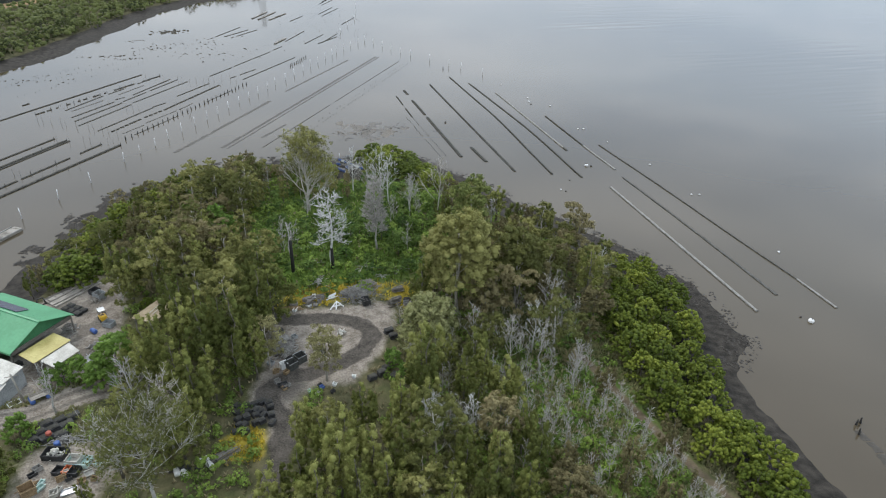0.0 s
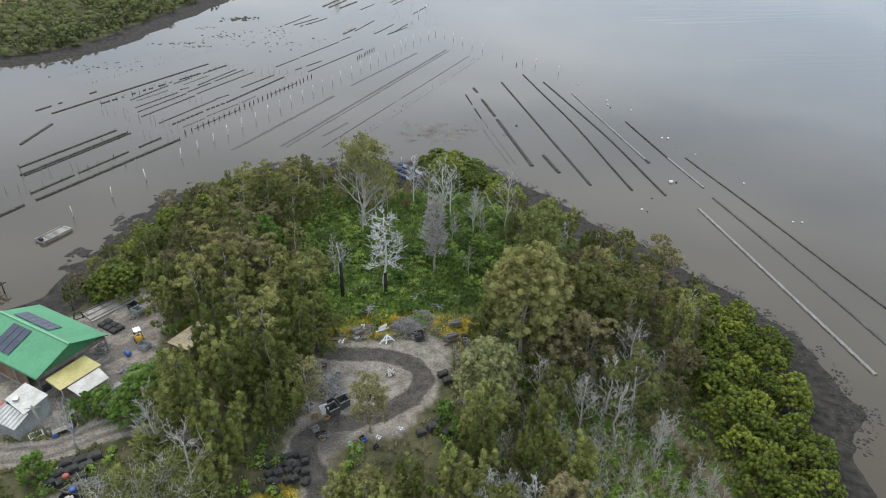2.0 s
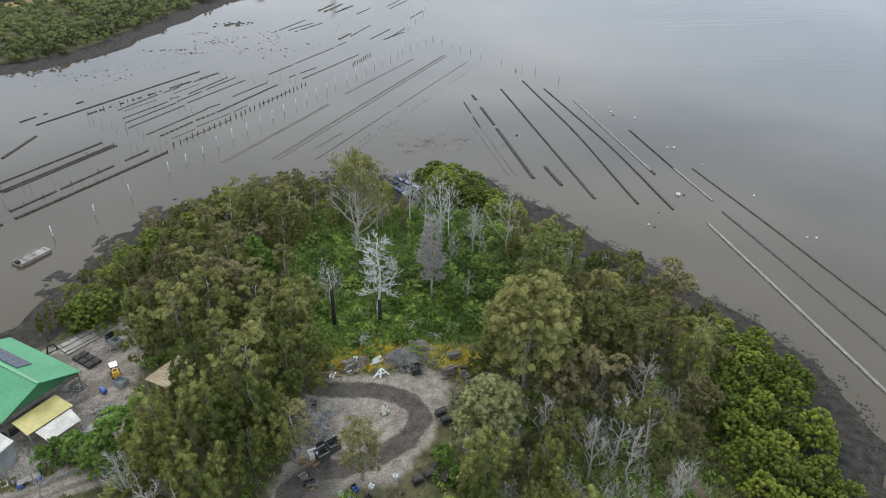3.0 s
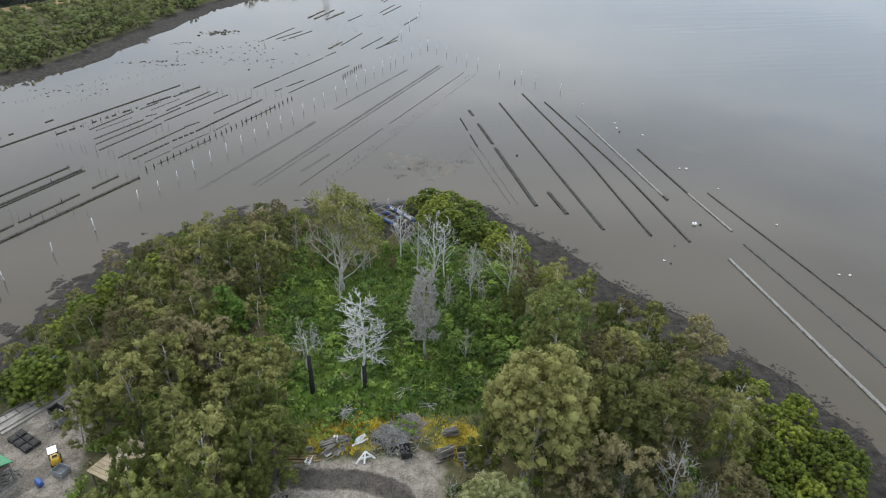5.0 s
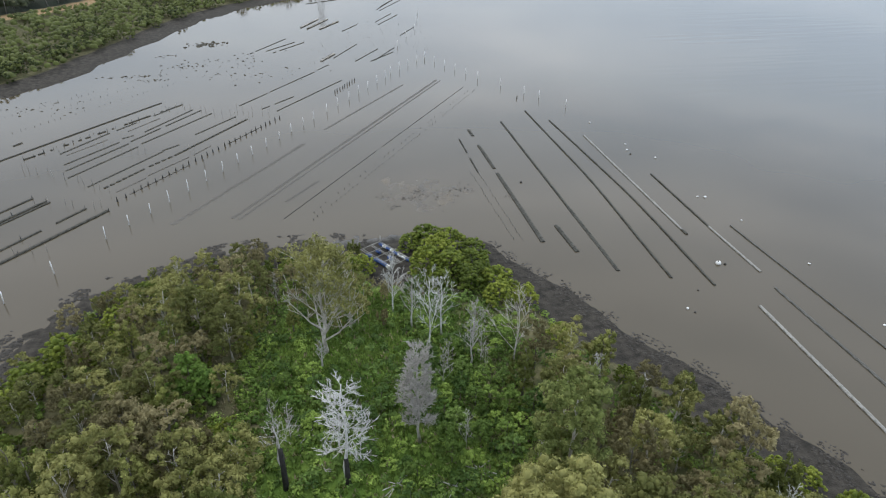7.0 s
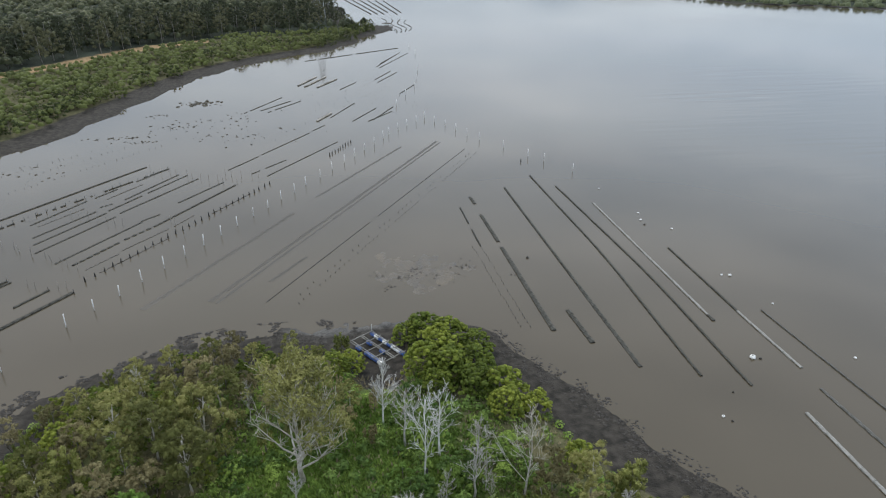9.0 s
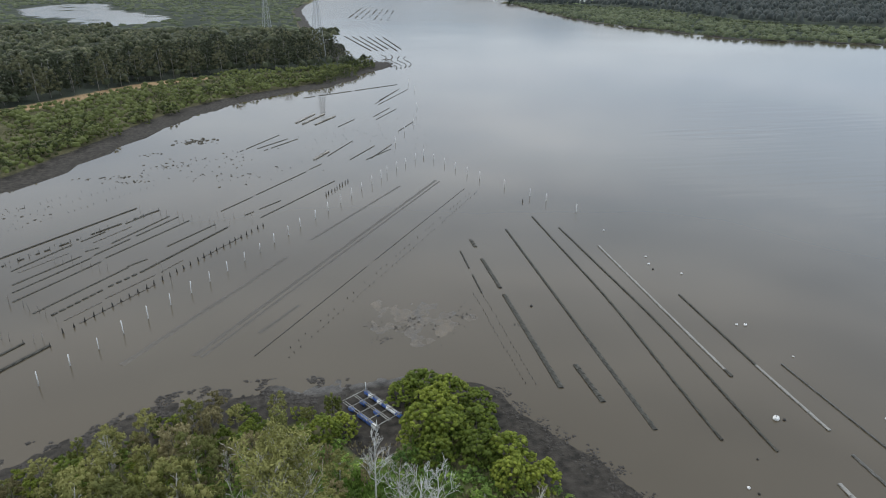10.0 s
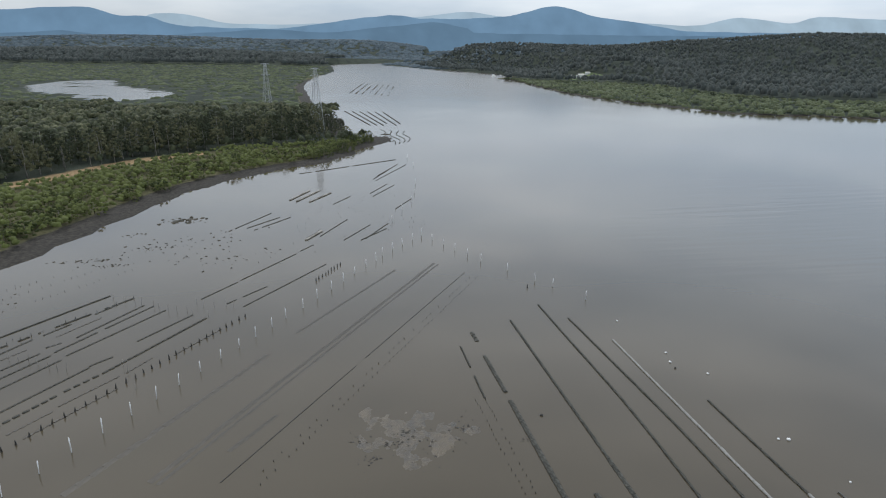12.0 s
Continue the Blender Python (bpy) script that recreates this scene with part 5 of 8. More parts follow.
OAK_LABEL = "tall olive-green swamp oak with feathery drooping foliage"
OAKS = Stand([lambda s=s, w=w, k=k, h=h: plume_oak(s, h, w, M["casuarina"], OAK_LABEL, k, 17) for s, w, k, h in ((101, 1.9, 8, 10), (102, 1.6, 7, 9.2), (103, 2.3, 10, 10), (104, 1.8, 8, 8.6), (105, 2.1, 9, 9.6))])
LOW_OAKS = Stand([lambda s=s, w=w, k=k: plume_oak(s, 6.5, w, M["casuarina"], "young olive-green swamp oak with feathery foliage", k, 17) for s, w, k in ((106, 1.5, 6), (107, 1.8, 7), (108, 1.3, 6))])
BROWN = Stand([lambda s=s, h=h: plume_oak(s, h, 1.9, M["brown_oak"], "thin brownish swamp oak with sparse foliage", 7, 17) for s, h in ((111, 8), (112, 6.5), (113, 9))])
GUMS = Stand([lambda s=s, h=h, w=w: gum(s, h, w, M["olive_gum"], "spreading olive gum tree with an open lobed crown", M["pale_bark"], airy=0.12) for s, h, w in ((121, 7, 2.7), (122, 6, 2.5), (123, 8, 3.0), (124, 6.5, 2.3))])
BROWN_GUMS = Stand([lambda s=s, h=h: gum(s, h, 2.4, M["brown_oak"], "brownish olive tree with a thinning crown", M["bark"], per=24, airy=0.2) for s, h in ((126, 6), (127, 7.5))])
BIG_GUMS = Stand([lambda s=s, h=h, w=w: gum(s, h, w, M["olive_gum"], "tall spreading olive gum tree above the wood", M["pale_bark"], per=28, sub=11, airy=0.08, lobes=44) for s, h, w in ((128, 13, 4.2), (129, 11, 3.6))])
LIGHT_GUM = Stand([lambda: gum(130, 14, 3.0, M["light_gum"], "tall light green gum tree with an open crown", M["pale_bark"], per=28, sub=10, airy=0.1, lobes=38)])
THICK = Stand([lambda s=s: cauliflower(s, 7, 2.9, M["casuarina"], "dense rounded olive-green tree on the point", 32, 8, 22, 0.11, "paperbark_tree", "rounded trees on the point", 2.6, 0.14, 0.36, core=0.5) for s in (191, 192, 193)])
PALE = Stand([lambda: cauliflower(125, 9, 4.3, M["pale_oak"], "dense rounded pale grey-green tree beside the yard", 76, 10, 24, 0.105, "paperbark_tree", "rounded trees on the point", 2.4, 0.16, 0.34, core=0.5)])
MANGROVES = Stand([lambda s=s: cauliflower(s, 4.6, 2.7, M["mangrove"], "dense bright green mangrove with a lumpy domed crown", 30, 7, 14, 0.11, rel=0.37, core=0.82, long=1.35) for s in (131, 132, 133, 134)])
SHRUBS = Stand([lambda s=s, m=m: cauliflower(s, 2.0, 1.3, M[m], "leafy green shrub in the undergrowth", 11, 3, 10, 0.2, "shrub", "undergrowth shrubs", 1.5, 0.05, 0.5, True) for s, m in ((141, "shrub"), (142, "deep_shrub"), (143, "shrub"), (144, "deep_shrub"), (145, "bright_leaf"))])
TALL_SHRUBS = Stand([lambda s=s, m=m: cauliflower(s, 3.6, 1.6, M[m], "tall dark green leafy shrub in the clearing", 17, 4, 12, 0.2, "shrub", "undergrowth shrubs", 1.5, 0.06, 0.46, True) for s, m in ((148, "deep_shrub"), (149, "shrub"))])
BRIGHT = Stand([lambda s=s: cauliflower(s, 4.5, 2.2, M["bright_leaf"], "bright fresh green leafy tree", 28, 6, 16, 0.19, "young_tree", "bright green trees", 1.5, 0.08, 0.45) for s in (151, 152)])
SAPLINGS = Stand([lambda s=s: bare_tree(s, 6, 0.05, M["haze_twig"], "slender bare grey sapling with fine twigs", "bare_sapling", 0.12, 17, 0.26, 1.2, 4, 3, thin=0.017) for s in (161, 162, 163)])
FAR_TREES = Stand([lambda s=s, h=h, w=w, m=m: far_tree(s, h, w, M[m], "tall olive gum tree in the forest of the far bank", "forest_tree", "forest of the far bank", 26, 22, 0.52, 0.15, 0.2, 0.8, "dull_twig") for s, h, w, m in ((171, 14, 5.0, "far_leaf"), (172, 17, 4.6, "far_leaf"), (173, 12, 5.2, "far_leaf"), (174, 15.5, 4.0, "far_leaf"))])
FAR_MANGROVES = Stand([lambda s=s: far_tree(s, 4.8, 3.6, M["far_mangrove"], "rounded green mangrove on the far bank", "mangrove", "mangroves of the far bank", 30, 22, 0.30, 0.0, 0.12, 0.6, "bark") for s in (181, 182, 183)])
DARK_SHRUBS = Stand([lambda s=s: cauliflower(s, 2.2, 1.5, M["mangrove"], "dark green shrub near the muddy shore", 12, 4, 10, 0.17, "shrub", "undergrowth shrubs", 1.6, 0.05, 0.46, True) for s in (146, 147)])

rt = random.Random(77)


yard_f, shed_f, lower_f, point_f = near_field(YARD), near_field(SHED_YARD), near_field(LOWER_YARD), near_field(POINT)
track_f, drive_f, path_f = near_field(TRACK, False), near_field(DRIVE, False), near_field(SAND_PATH, False)


def free(x, y):
    """Whether a tree may stand here: off the yards, tracks and sheds."""
    return not (-19 < x < -12.2 and 69.5 < y < 79) and not (-8 < x < 0.5 and 46.5 < y < 58) and not (0 < x < 12.6 and 50.5 < y < 60) and not (13 < x < 20.5 and 69.3 < y < 79) and not (-31 < x < -15.5 and 51.5 < y < 70) and not (11.8 < x < 20.6 and 117 < y < 133) and yard_f(x, y) < -1.0 and shed_f(x, y) < -2.3 and track_f(x, y) > 2.4 and drive_f(x, y) > 2.2 and lower_f(x, y) < -0.8


PLACED = []


def spread(n, x0, x1, y0, y1, gap, inside, put, tries=40):
    """Trees at random in a stretch of the plan, at least gap apart."""
    done = 0
    for i in range(n * tries):
        if done >= n:
            break
        x, y = rt.uniform(x0, x1), rt.uniform(y0, y1)
        if not inside(x, y) or any((x - a) ** 2 + (y - b) ** 2 < (0.5 * (gap + g)) ** 2 for a, b, g in PLACED):
            continue
        PLACED.append((x, y, gap))
        put(x, y)
        done += 1


def shore(x, y):
    return point_f(x, y)


def turn():
    return rt.uniform(0, 360)


# single trees that stand out
gum_t, gum_ends = limbs(11.6, 0.26, 0.14, 30, 0.58, 0.9, 7, 201, lean=0.03, twigs=3, wiggle=0.24, thin=0.03, stout=0.5)
gum_cs = [e[0] for e in gum_ends if e[0].z > 9.6 or (e[0].x > 0.6 and e[0].z > 6.5) or (e[0].y > 1.5 and e[0].z > 8)]
old_gum = make_tree("gum_tree", gum_t, M["pale_bark"], leaf_cloud(*lobed(gum_cs, [0.85] * len(gum_cs), 3, 0.55, 203), 14, 0.16, 1.9, 0.3, 202, 0.9), M["olive_gum"], "large half-bare gum tree with pale spreading limbs")
place(old_gum, 7.0, 102.0, 0, 1.0, 1.03)
PLACED.append((7.0, 102.0, 5))
dead = bare_tree(211, 11.6, 0.2, M["white_wood"], "bleached white dead tree with a charred black base", first=0.36, count=42, reach=0.165, taper=0.3, rise=0.0, sub=8, twigs=4, char=3.2, wiggle=0.42, thin=0.026, sway=(-0.75, 0.75))
place(dead, 8.3, 82.4, 0)
burnt = bare_tree(212, 7.8, 0.2, M["grey_twig"], "small dead tree with a charred trunk and few grey branches", first=0.68, count=8, reach=0.26, rise=0.15, sub=3, twigs=2, char=5.0, sway=(-0.6, 0.7))
place(burnt, 2.7, 82.9, 40)
grey = bare_tree(213, 11.2, 0.15, M["haze_twig"], "pale grey dead tree thick with fine hanging twigs", first=0.24, count=70, reach=0.15, taper=0.4, rise=0.4, sub=14, twigs=8, wiggle=0.3, thin=0.02, stout=0.2)
place(grey, 15.6, 86.2, 0)
PLACED += [(8.3, 82.4, 3), (2.7, 82.9, 2.4), (15.6, 86.2, 3)]
for i, (x, y, h, mat) in enumerate(((19, 100.3, 10.5, "white_wood"), (28, 96.6, 10, "pale_bark"), (23.2, 97.5, 6.5, "grey_twig"), (15.6, 109.5, 8, "white_wood"), (17.6, 106, 7.5, "grey_twig"),
                                   (21, 104, 8, "white_wood"), (36, 92, 5, "grey_twig"), (-11.5, 52.5, 9.5, "pale_bark"), (13.6, 47, 5.6, "white_wood"), (16.2, 47.5, 5, "grey_twig"), (17.8, 46, 5.4, "white_wood"),
                                   (39.5, 88, 4.5, "grey_twig"), (22.4, 60.5, 6.5, "grey_twig"), (29.5, 58.5, 7, "white_wood"), (46, 72, 5, "white_wood"), (-24, 61.5, 6, "grey_twig"), (-15.5, 58.5, 7.5, "grey_twig"),
                                   (28.6, 54.7, 6.8, "haze_twig"), (31.2, 51.0, 6.0, "haze_twig"), (25.4, 56.0, 7.4, "haze_twig"), (6.3, 99.0, 3.6, "grey_twig"), (33.4, 62.6, 7.5, "haze_twig"), (24.4, 101.6, 6.2, "haze_twig"))):
    if i in (8, 9, 10):
        ob = bare_tree(220 + i, h, 0.07, M[mat], "low bushy dead tree with pale spreading branches", first=0.05, count=24, reach=0.42, rise=1.3, sub=6, twigs=3, thin=0.02)
    else:
        ob = bare_tree(220 + i, h, 0.12, M[mat], "bare standing dead tree with pale forked branches", first=0.26, count=15, reach=0.38 if h > 7 else 0.32, rise=1.25, sub=5, twigs=3, wiggle=0.2, char=1.6 if i in (0, 1) else 0, stout=0.42)
    place(ob, x, y, turn())
    PLACED.append((x, y, 1.6))
flat_t, flat_ends = limbs(10.4, 0.2, 0.5, 26, 0.42, 0.55, 7, 240, twigs=5, wiggle=0.25, thin=0.022, taper=0.5)
flat_c, flat_r = lobed([e[0] for e in flat_ends], [0.8] * len(flat_ends), 2, 0.6, 242)
flat_tree = make_tree("tree", flat_t, M["grey_twig"], leaf_cloud(flat_c, flat_r, 14, 0.14, 1.8, 0.2, 241, 0.7), M["olive_gum"], "wide thin-leaved tree with a haze of grey twigs")
place(flat_tree, -12.6, 45.2, 0)
PLACED += [(-12.6, 45.2, 4)]

# mangroves round the tip and along the east shore
for x, y, s in ((20.8, 128.8, 1.0), (23.4, 129.3, 1.2), (26.8, 127.6, 1.2), (29.6, 124.6, 1.1), (24.2, 123.8, 1.2), (21.6, 119.5, 1.1), (24.6, 118.6, 1.25), (28.3, 119.6, 1.2), (27.3, 115, 1.1),
                (30.8, 114.2, 1.15), (30, 110.4, 1.0), (33.6, 110.5, 0.85), (22.6, 115.3, 0.9), (12.8, 123.4, 0.75), (10.5, 121.5, 0.9), (1.8, 124, 0.6), (-3.5, 122.4, 0.6), (-22.6, 106.5, 1.2), (-25.6, 103, 1.2),
                (-27, 99.8, 1.0), (-27.4, 91.6, 1.35), (-26.6, 88.9, 1.1), (-29.6, 90.4, 0.95), (-15.6, 117.8, 1.0), (-18.6, 112.6, 1.0), (35.6, 101.5, 0.75), (40.6, 93.6, 0.55), (47.6, 79.6, 0.6), (51.5, 76.6, 0.75),
                (50, 78.8, 0.5), (54.5, 73.5, 0.6), (-43.5, 86.3, 0.6)):
    MANGROVES.put(x, y, turn(), s * 0.98, rt.uniform(0.72, 0.88))
    PLACED.append((x, y, 3.4 * s))
BELT = spline([(41.2, 62), (38.8, 54.4), (38.2, 47.4), (38.8, 40.6), (40.6, 33), (43, 18), (47.2, 18), (47, 31), (47.4, 37), (48.4, 43), (50.4, 50.4), (53, 59), (56.4, 66.5), (54.8, 71.5), (50, 73.5), (45.5, 68)])
belt_f = near_field(BELT)
spread(66, 36, 58, 18, 75, 2.4, lambda x, y: belt_f(x, y) > 1.3,
       lambda x, y: MANGROVES.put(x, y, turn(), rt.uniform(0.74, 0.95), rt.uniform(0.9, 1.1)))

for x, y, k in ((-27.6, 52.8, 0.8), (-13.4, 55.6, 0.85), (-10.4, 51.2, 0.85), (-15.4, 57.6, 0.75), (-15.3, 53.6, 0.8), (-29.2, 53.2, 0.7), (-31.2, 56.4, 0.75), (-27.6, 51.0, 0.6), (-33.5, 52.5, 0.8), (-17.0, 60.2, 0.6)):
    THICK.put(x, y, turn(), k, rt.uniform(0.75, 1.0))
    PLACED.append((x, y, 3.0))


def to_top(stand, high, x, y, top, gap=3.2):
    """Puts a tree of a kind so that its crown ends at a height above the water."""
    stand.put(x, y, turn(), max(0.4, (top - height_at(x, y)) / high))
    PLACED.append((x, y, gap))


# trees that can be told apart: swamp oaks west of the yard, gums east of it, smaller ones to the north
for x, y, top in ((-12.7, 61.8, 12.0), (-4.9, 59.4, 10.8), (-9.0, 56.0, 11.0), (-3.2, 61.6, 10.2), (-8.4, 62.8, 12.0), (-10.8, 66.6, 11.6), (-6.8, 66.0, 11.8), (-14.6, 65.0, 10.4), (-3.6, 66.4, 10.0), (-14.2, 60.4, 10.4), (-11.0, 58.6, 10.8), (-13.0, 53.4, 9.4), (-9.6, 52.6, 9.4), (-16.4, 62.8, 8.6),
                  (14.6, 54.6, 11.8), (14.2, 52.0, 11.4), (18.0, 50.4, 10.4), (22.2, 49.0, 10.0), (17.6, 56.4, 9.0), (20.6, 54.2, 10.2), (2.6, 46.4, 8.8), (5.6, 47.4, 7.6), (7.4, 39.2, 9.6), (16.6, 43.4, 7.6), (11.0, 49.6, 9.0), (9.4, 46.0, 8.4)):
    to_top(OAKS, 9.6, x, y, top, 2.8)
for x, y, top in ((-5.9, 71.0, 11.9), (-1.3, 84.3, 10.6), (-15.1, 83.0, 9.9), (-10.4, 105.6, 7.9), (-9.6, 76.2, 10.4), (-16.6, 87.2, 8.4), (-3.7, 96, 6.9), (-19.4, 79.6, 8.6), (-5.4, 79.0, 9.6), (29.6, 84.6, 9.4), (24.6, 76.0, 9.5)):
    to_top(GUMS, 7.0, x, y, top, 4.0)
for x, y, top in ((-11.6, 88.7, 11.2), (43.5, 76.3, 11.4), (25.0, 63.8, 10.0), (36.3, 57.4, 6.2), (-20.7, 92.3, 6.6), (39.2, 70.4, 8.6)):
    to_top(BROWN_GUMS, 6.8, x, y, top, 3.6)
to_top(BIG_GUMS, 12.4, 22.9, 68.6, 16.4, 6.0)
to_top(BIG_GUMS, 10.6, 31.4, 69.0, 13.0, 5.0)
to_top(LIGHT_GUM, 14.0, 27.2, 77.6, 17.6, 4.6)
THICK.put(-0.7, 72.9, turn(), 1.22, 1.05)
PLACED.append((-0.7, 72.9, 4.0))
PALE.put(17.3, 62.4, 0, 0.92, 1.0)
PLACED.append((17.3, 62.4, 5.4))
for x, y, k in ((-18.6, 81.4, 0.82), (-18.7, 84.8, 0.8), (-21.6, 87.6, 0.72), (-20.2, 85.6, 0.7)):
    LOW_OAKS.put(x, y, turn(), k * 1.4, 1.0)
    PLACED.append((x, y, 2.6))
BRIGHT.put(-7.8, 98.6, 30, 1.15)
BRIGHT.put(-6.0, 97.0, 200, 0.85)
BRIGHT.put(-9.4, 96.6, 90, 0.7)
PLACED.append((-7.8, 98.0, 4.0))
for x, y, s in ((-18.2, 66.4, 1.3), (-19.8, 64.6, 1.0), (-22.4, 66.6, 0.75), (-24.2, 66.9, 0.6), (12.3, 60.0, 0.75), (13.2, 57.6, 0.6), (-26.6, 58.4, 0.7), (-25.2, 66, 0.6)):
    BRIGHT.put(x, y, turn(), s * (1 if x < 0 else 0.8))
    PLACED.append((x, y, 3))


def mixed(x, y, lo, hi, brown=0.2, gummy=0.4, low=False):
    """One of the wood's kinds: a brown tree, a gum, or else a swamp oak."""
    k, h = rt.random(), rt.uniform(lo, hi)
    if k < brown * 0.5:
        BROWN.put(x, y, turn(), h / 8, rt.uniform(0.9, 1.1))
    elif k < brown:
        BROWN_GUMS.put(x, y, turn(), h / 6.8, rt.uniform(0.85, 1.05))
    elif k < brown + gummy:
        GUMS.put(x, y, turn(), h / 7, rt.uniform(0.85, 1.1))
    elif low:
        LOW_OAKS.put(x, y, turn(), h / 6.5, rt.uniform(0.9, 1.1))
    else:
        OAKS.put(x, y, turn(), h / 9.5, rt.uniform(0.92, 1.1))


spread(40, -23, -1.5, 50, 82, 2.7, lambda x, y: free(x, y) and shore(x, y) > 10, lambda x, y: mixed(x, y, 7.5, 9.8, 0.12, 0.15))
spread(78, -33, -2, 80, 130, 2.9, lambda x, y: free(x, y) and shore(x, y) > 5 and not (x > -7 and 86 < y < 103), lambda x, y: mixed(x, y, 2.6 + 0.13 * shore(x, y), 3.6 + 0.22 * shore(x, y), 0.3, 0.5, True))
spread(24, -4, 15, 106, 130, 2.5, lambda x, y: free(x, y) and shore(x, y) > 5, lambda x, y: mixed(x, y, 2.8, 4.6, 0.35, 0.5, True))
spread(34, 17, 50, 56, 98, 3.1, lambda x, y: free(x, y) and shore(x, y) > 8.5 and belt_f(x, y) < -1.5 and (y < 78 or x > 27), lambda x, y: mixed(x, y, 4.2 + 0.13 * min(shore(x, y), 25), 5.6 + 0.17 * min(shore(x, y), 25), 0.36, 0.42, True))
spread(62, -4, 24, 24, 58, 2.4, lambda x, y: free(x, y) and x + 0.25 * (y - 30) < 26, lambda x, y: mixed(x, y, 6.5, 9.0, 0.12, 0.1))
spread(26, -40, -4, 24, 50, 2.8, lambda x, y: free(x, y), lambda x, y: mixed(x, y, 4.5, 7.5, 0.15, 0.3))
spread(12, 20, 37, 26, 62, 2.2, lambda x, y: free(x, y) and path_f(x, y) > 1.8, lambda x, y: BROWN.put(x, y, turn(), rt.uniform(0.35, 0.75), rt.uniform(0.9, 1.1)))
spread(125, 14, 37, 26, 68, 1.1, lambda x, y: free(x, y) and path_f(x, y) > 1.4, lambda x, y: SAPLINGS.put(x, y, turn(), rt.uniform(0.45, 0.9), rt.uniform(0.8, 1.1)))
spread(16, -30, 50, 78, 126, 1.5, lambda x, y: free(x, y) and shore(x, y) > 8, lambda x, y: SAPLINGS.put(x, y, turn(), rt.uniform(0.5, 1.0), rt.uniform(0.8, 1.1)))
spread(34, 16.5, 29, 83, 104, 1.7, lambda x, y: free(x, y) and (x > 18 or y < 94), lambda x, y: TALL_SHRUBS.put(x, y, turn(), rt.uniform(0.6, 1.1), rt.uniform(0.7, 1.1)))
spread(10, -2.5, 6, 84, 99, 1.9, lambda x, y: free(x, y), lambda x, y: TALL_SHRUBS.put(x, y, turn(), rt.uniform(0.5, 0.9), rt.uniform(0.7, 1.0)))
spread(22, 8, 15, 83, 96, 1.5, lambda x, y: free(x, y), lambda x, y: SHRUBS.put(x, y, turn(), rt.uniform(0.5, 1.2), rt.uniform(0.7, 1.1)))
spread(110, -3, 32, 79.5, 118, 1.15, lambda x, y: free(x, y) and shore(x, y) > 7.5 and (x - 12) ** 2 / 16 + (y - 103) ** 2 / 60 > 1, lambda x, y: SHRUBS.put(x, y, turn(), rt.uniform(0.35, 1.1), rt.uniform(0.6, 1.1)))
spread(60, -32, 10, 78, 131, 1.2, lambda x, y: free(x, y) and shore(x, y) > 4.2 and (x < 0 or y > 110), lambda x, y: DARK_SHRUBS.put(x, y, turn(), rt.uniform(0.6, 1.3), rt.uniform(0.7, 1.2)))
spread(70, 12, 48, 26, 98, 1.3, lambda x, y: free(x, y) and shore(x, y) > 7.5 and belt_f(x, y) < -1 and path_f(x, y) > 1.3, lambda x, y: SHRUBS.put(x, y, turn(), rt.uniform(0.4, 1.0), rt.uniform(0.6, 1.1)))
spread(28, -24, 12, 28, 82, 1.2, lambda x, y: free(x, y), lambda x, y: SHRUBS.put(x, y, turn(), rt.uniform(0.6, 1.2), rt.uniform(0.7, 1.2)))


def tufts(name, n, x0, x1, y0, y1, weight, size, mat, label, seed):
    """Tufts of grass in one mesh: a few bent blades each."""
    r = np.random.RandomState(seed)
    x, y = r.uniform(x0, x1, n), r.uniform(y0, y1, n)
    keep = r.rand(n) < weight(x, y)
    x, y = x[keep], y[keep]
    k = len(x)
    z = ground_height(x, y)
    v = []
    for b in range(4):
        a = r.uniform(0, 6.283, k)
        s = size * r.uniform(0.5, 1.4, k)
        ox, oy = x + r.uniform(-0.2, 0.2, k), y + r.uniform(-0.2, 0.2, k)
        ca, sa = np.cos(a), np.sin(a)
        v.append(np.stack([np.stack([ox - sa * s * 0.28, oy + ca * s * 0.28, z - 0.02], -1), np.stack([ox + sa * s * 0.28, oy - ca * s * 0.28, z - 0.02], -1),
                           np.stack([ox + ca * s * 0.55, oy + sa * s * 0.55, z + s * r.uniform(0.5, 1.0, k)], -1)], 1))
    v = np.concatenate(v).reshape(-1, 3)
    return tagged(new(name, fast_mesh(name, v, np.arange(len(v)).reshape(-1, 3), mat)), label, "grass", kind="stuff")


def off_yards(x, y):
    return (distance(YARD, x, y) < -0.6) & (distance(SHED_YARD, x, y) < -0.5) & (distance(DRIVE, x, y, False) > 1.9) & (distance(TRACK, x, y, False) > 1.8) & (distance(LOWER_YARD, x, y) < -0.5)


def understory(name, n, x0, x1, y0, y1, inside, mat, label, seed):
    """Low bushes past counting, in one mesh."""
    r = np.random.RandomState(seed)
    x, y = r.uniform(x0, x1, n), r.uniform(y0, y1, n)
    keep = inside(x, y)
    x, y = x[keep], y[keep]
    s = r.uniform(0.4, 0.95, len(x))
    v, f = leaf_cloud(np.stack([x, y, ground_height(x, y) + s * 0.45], -1), s, 56, 0.24, 1.4, 0.0, seed + 1, 0.8)
    return tagged(new(name, fast_mesh(name, v, f, mat)), label, "undergrowth", kind="stuff")


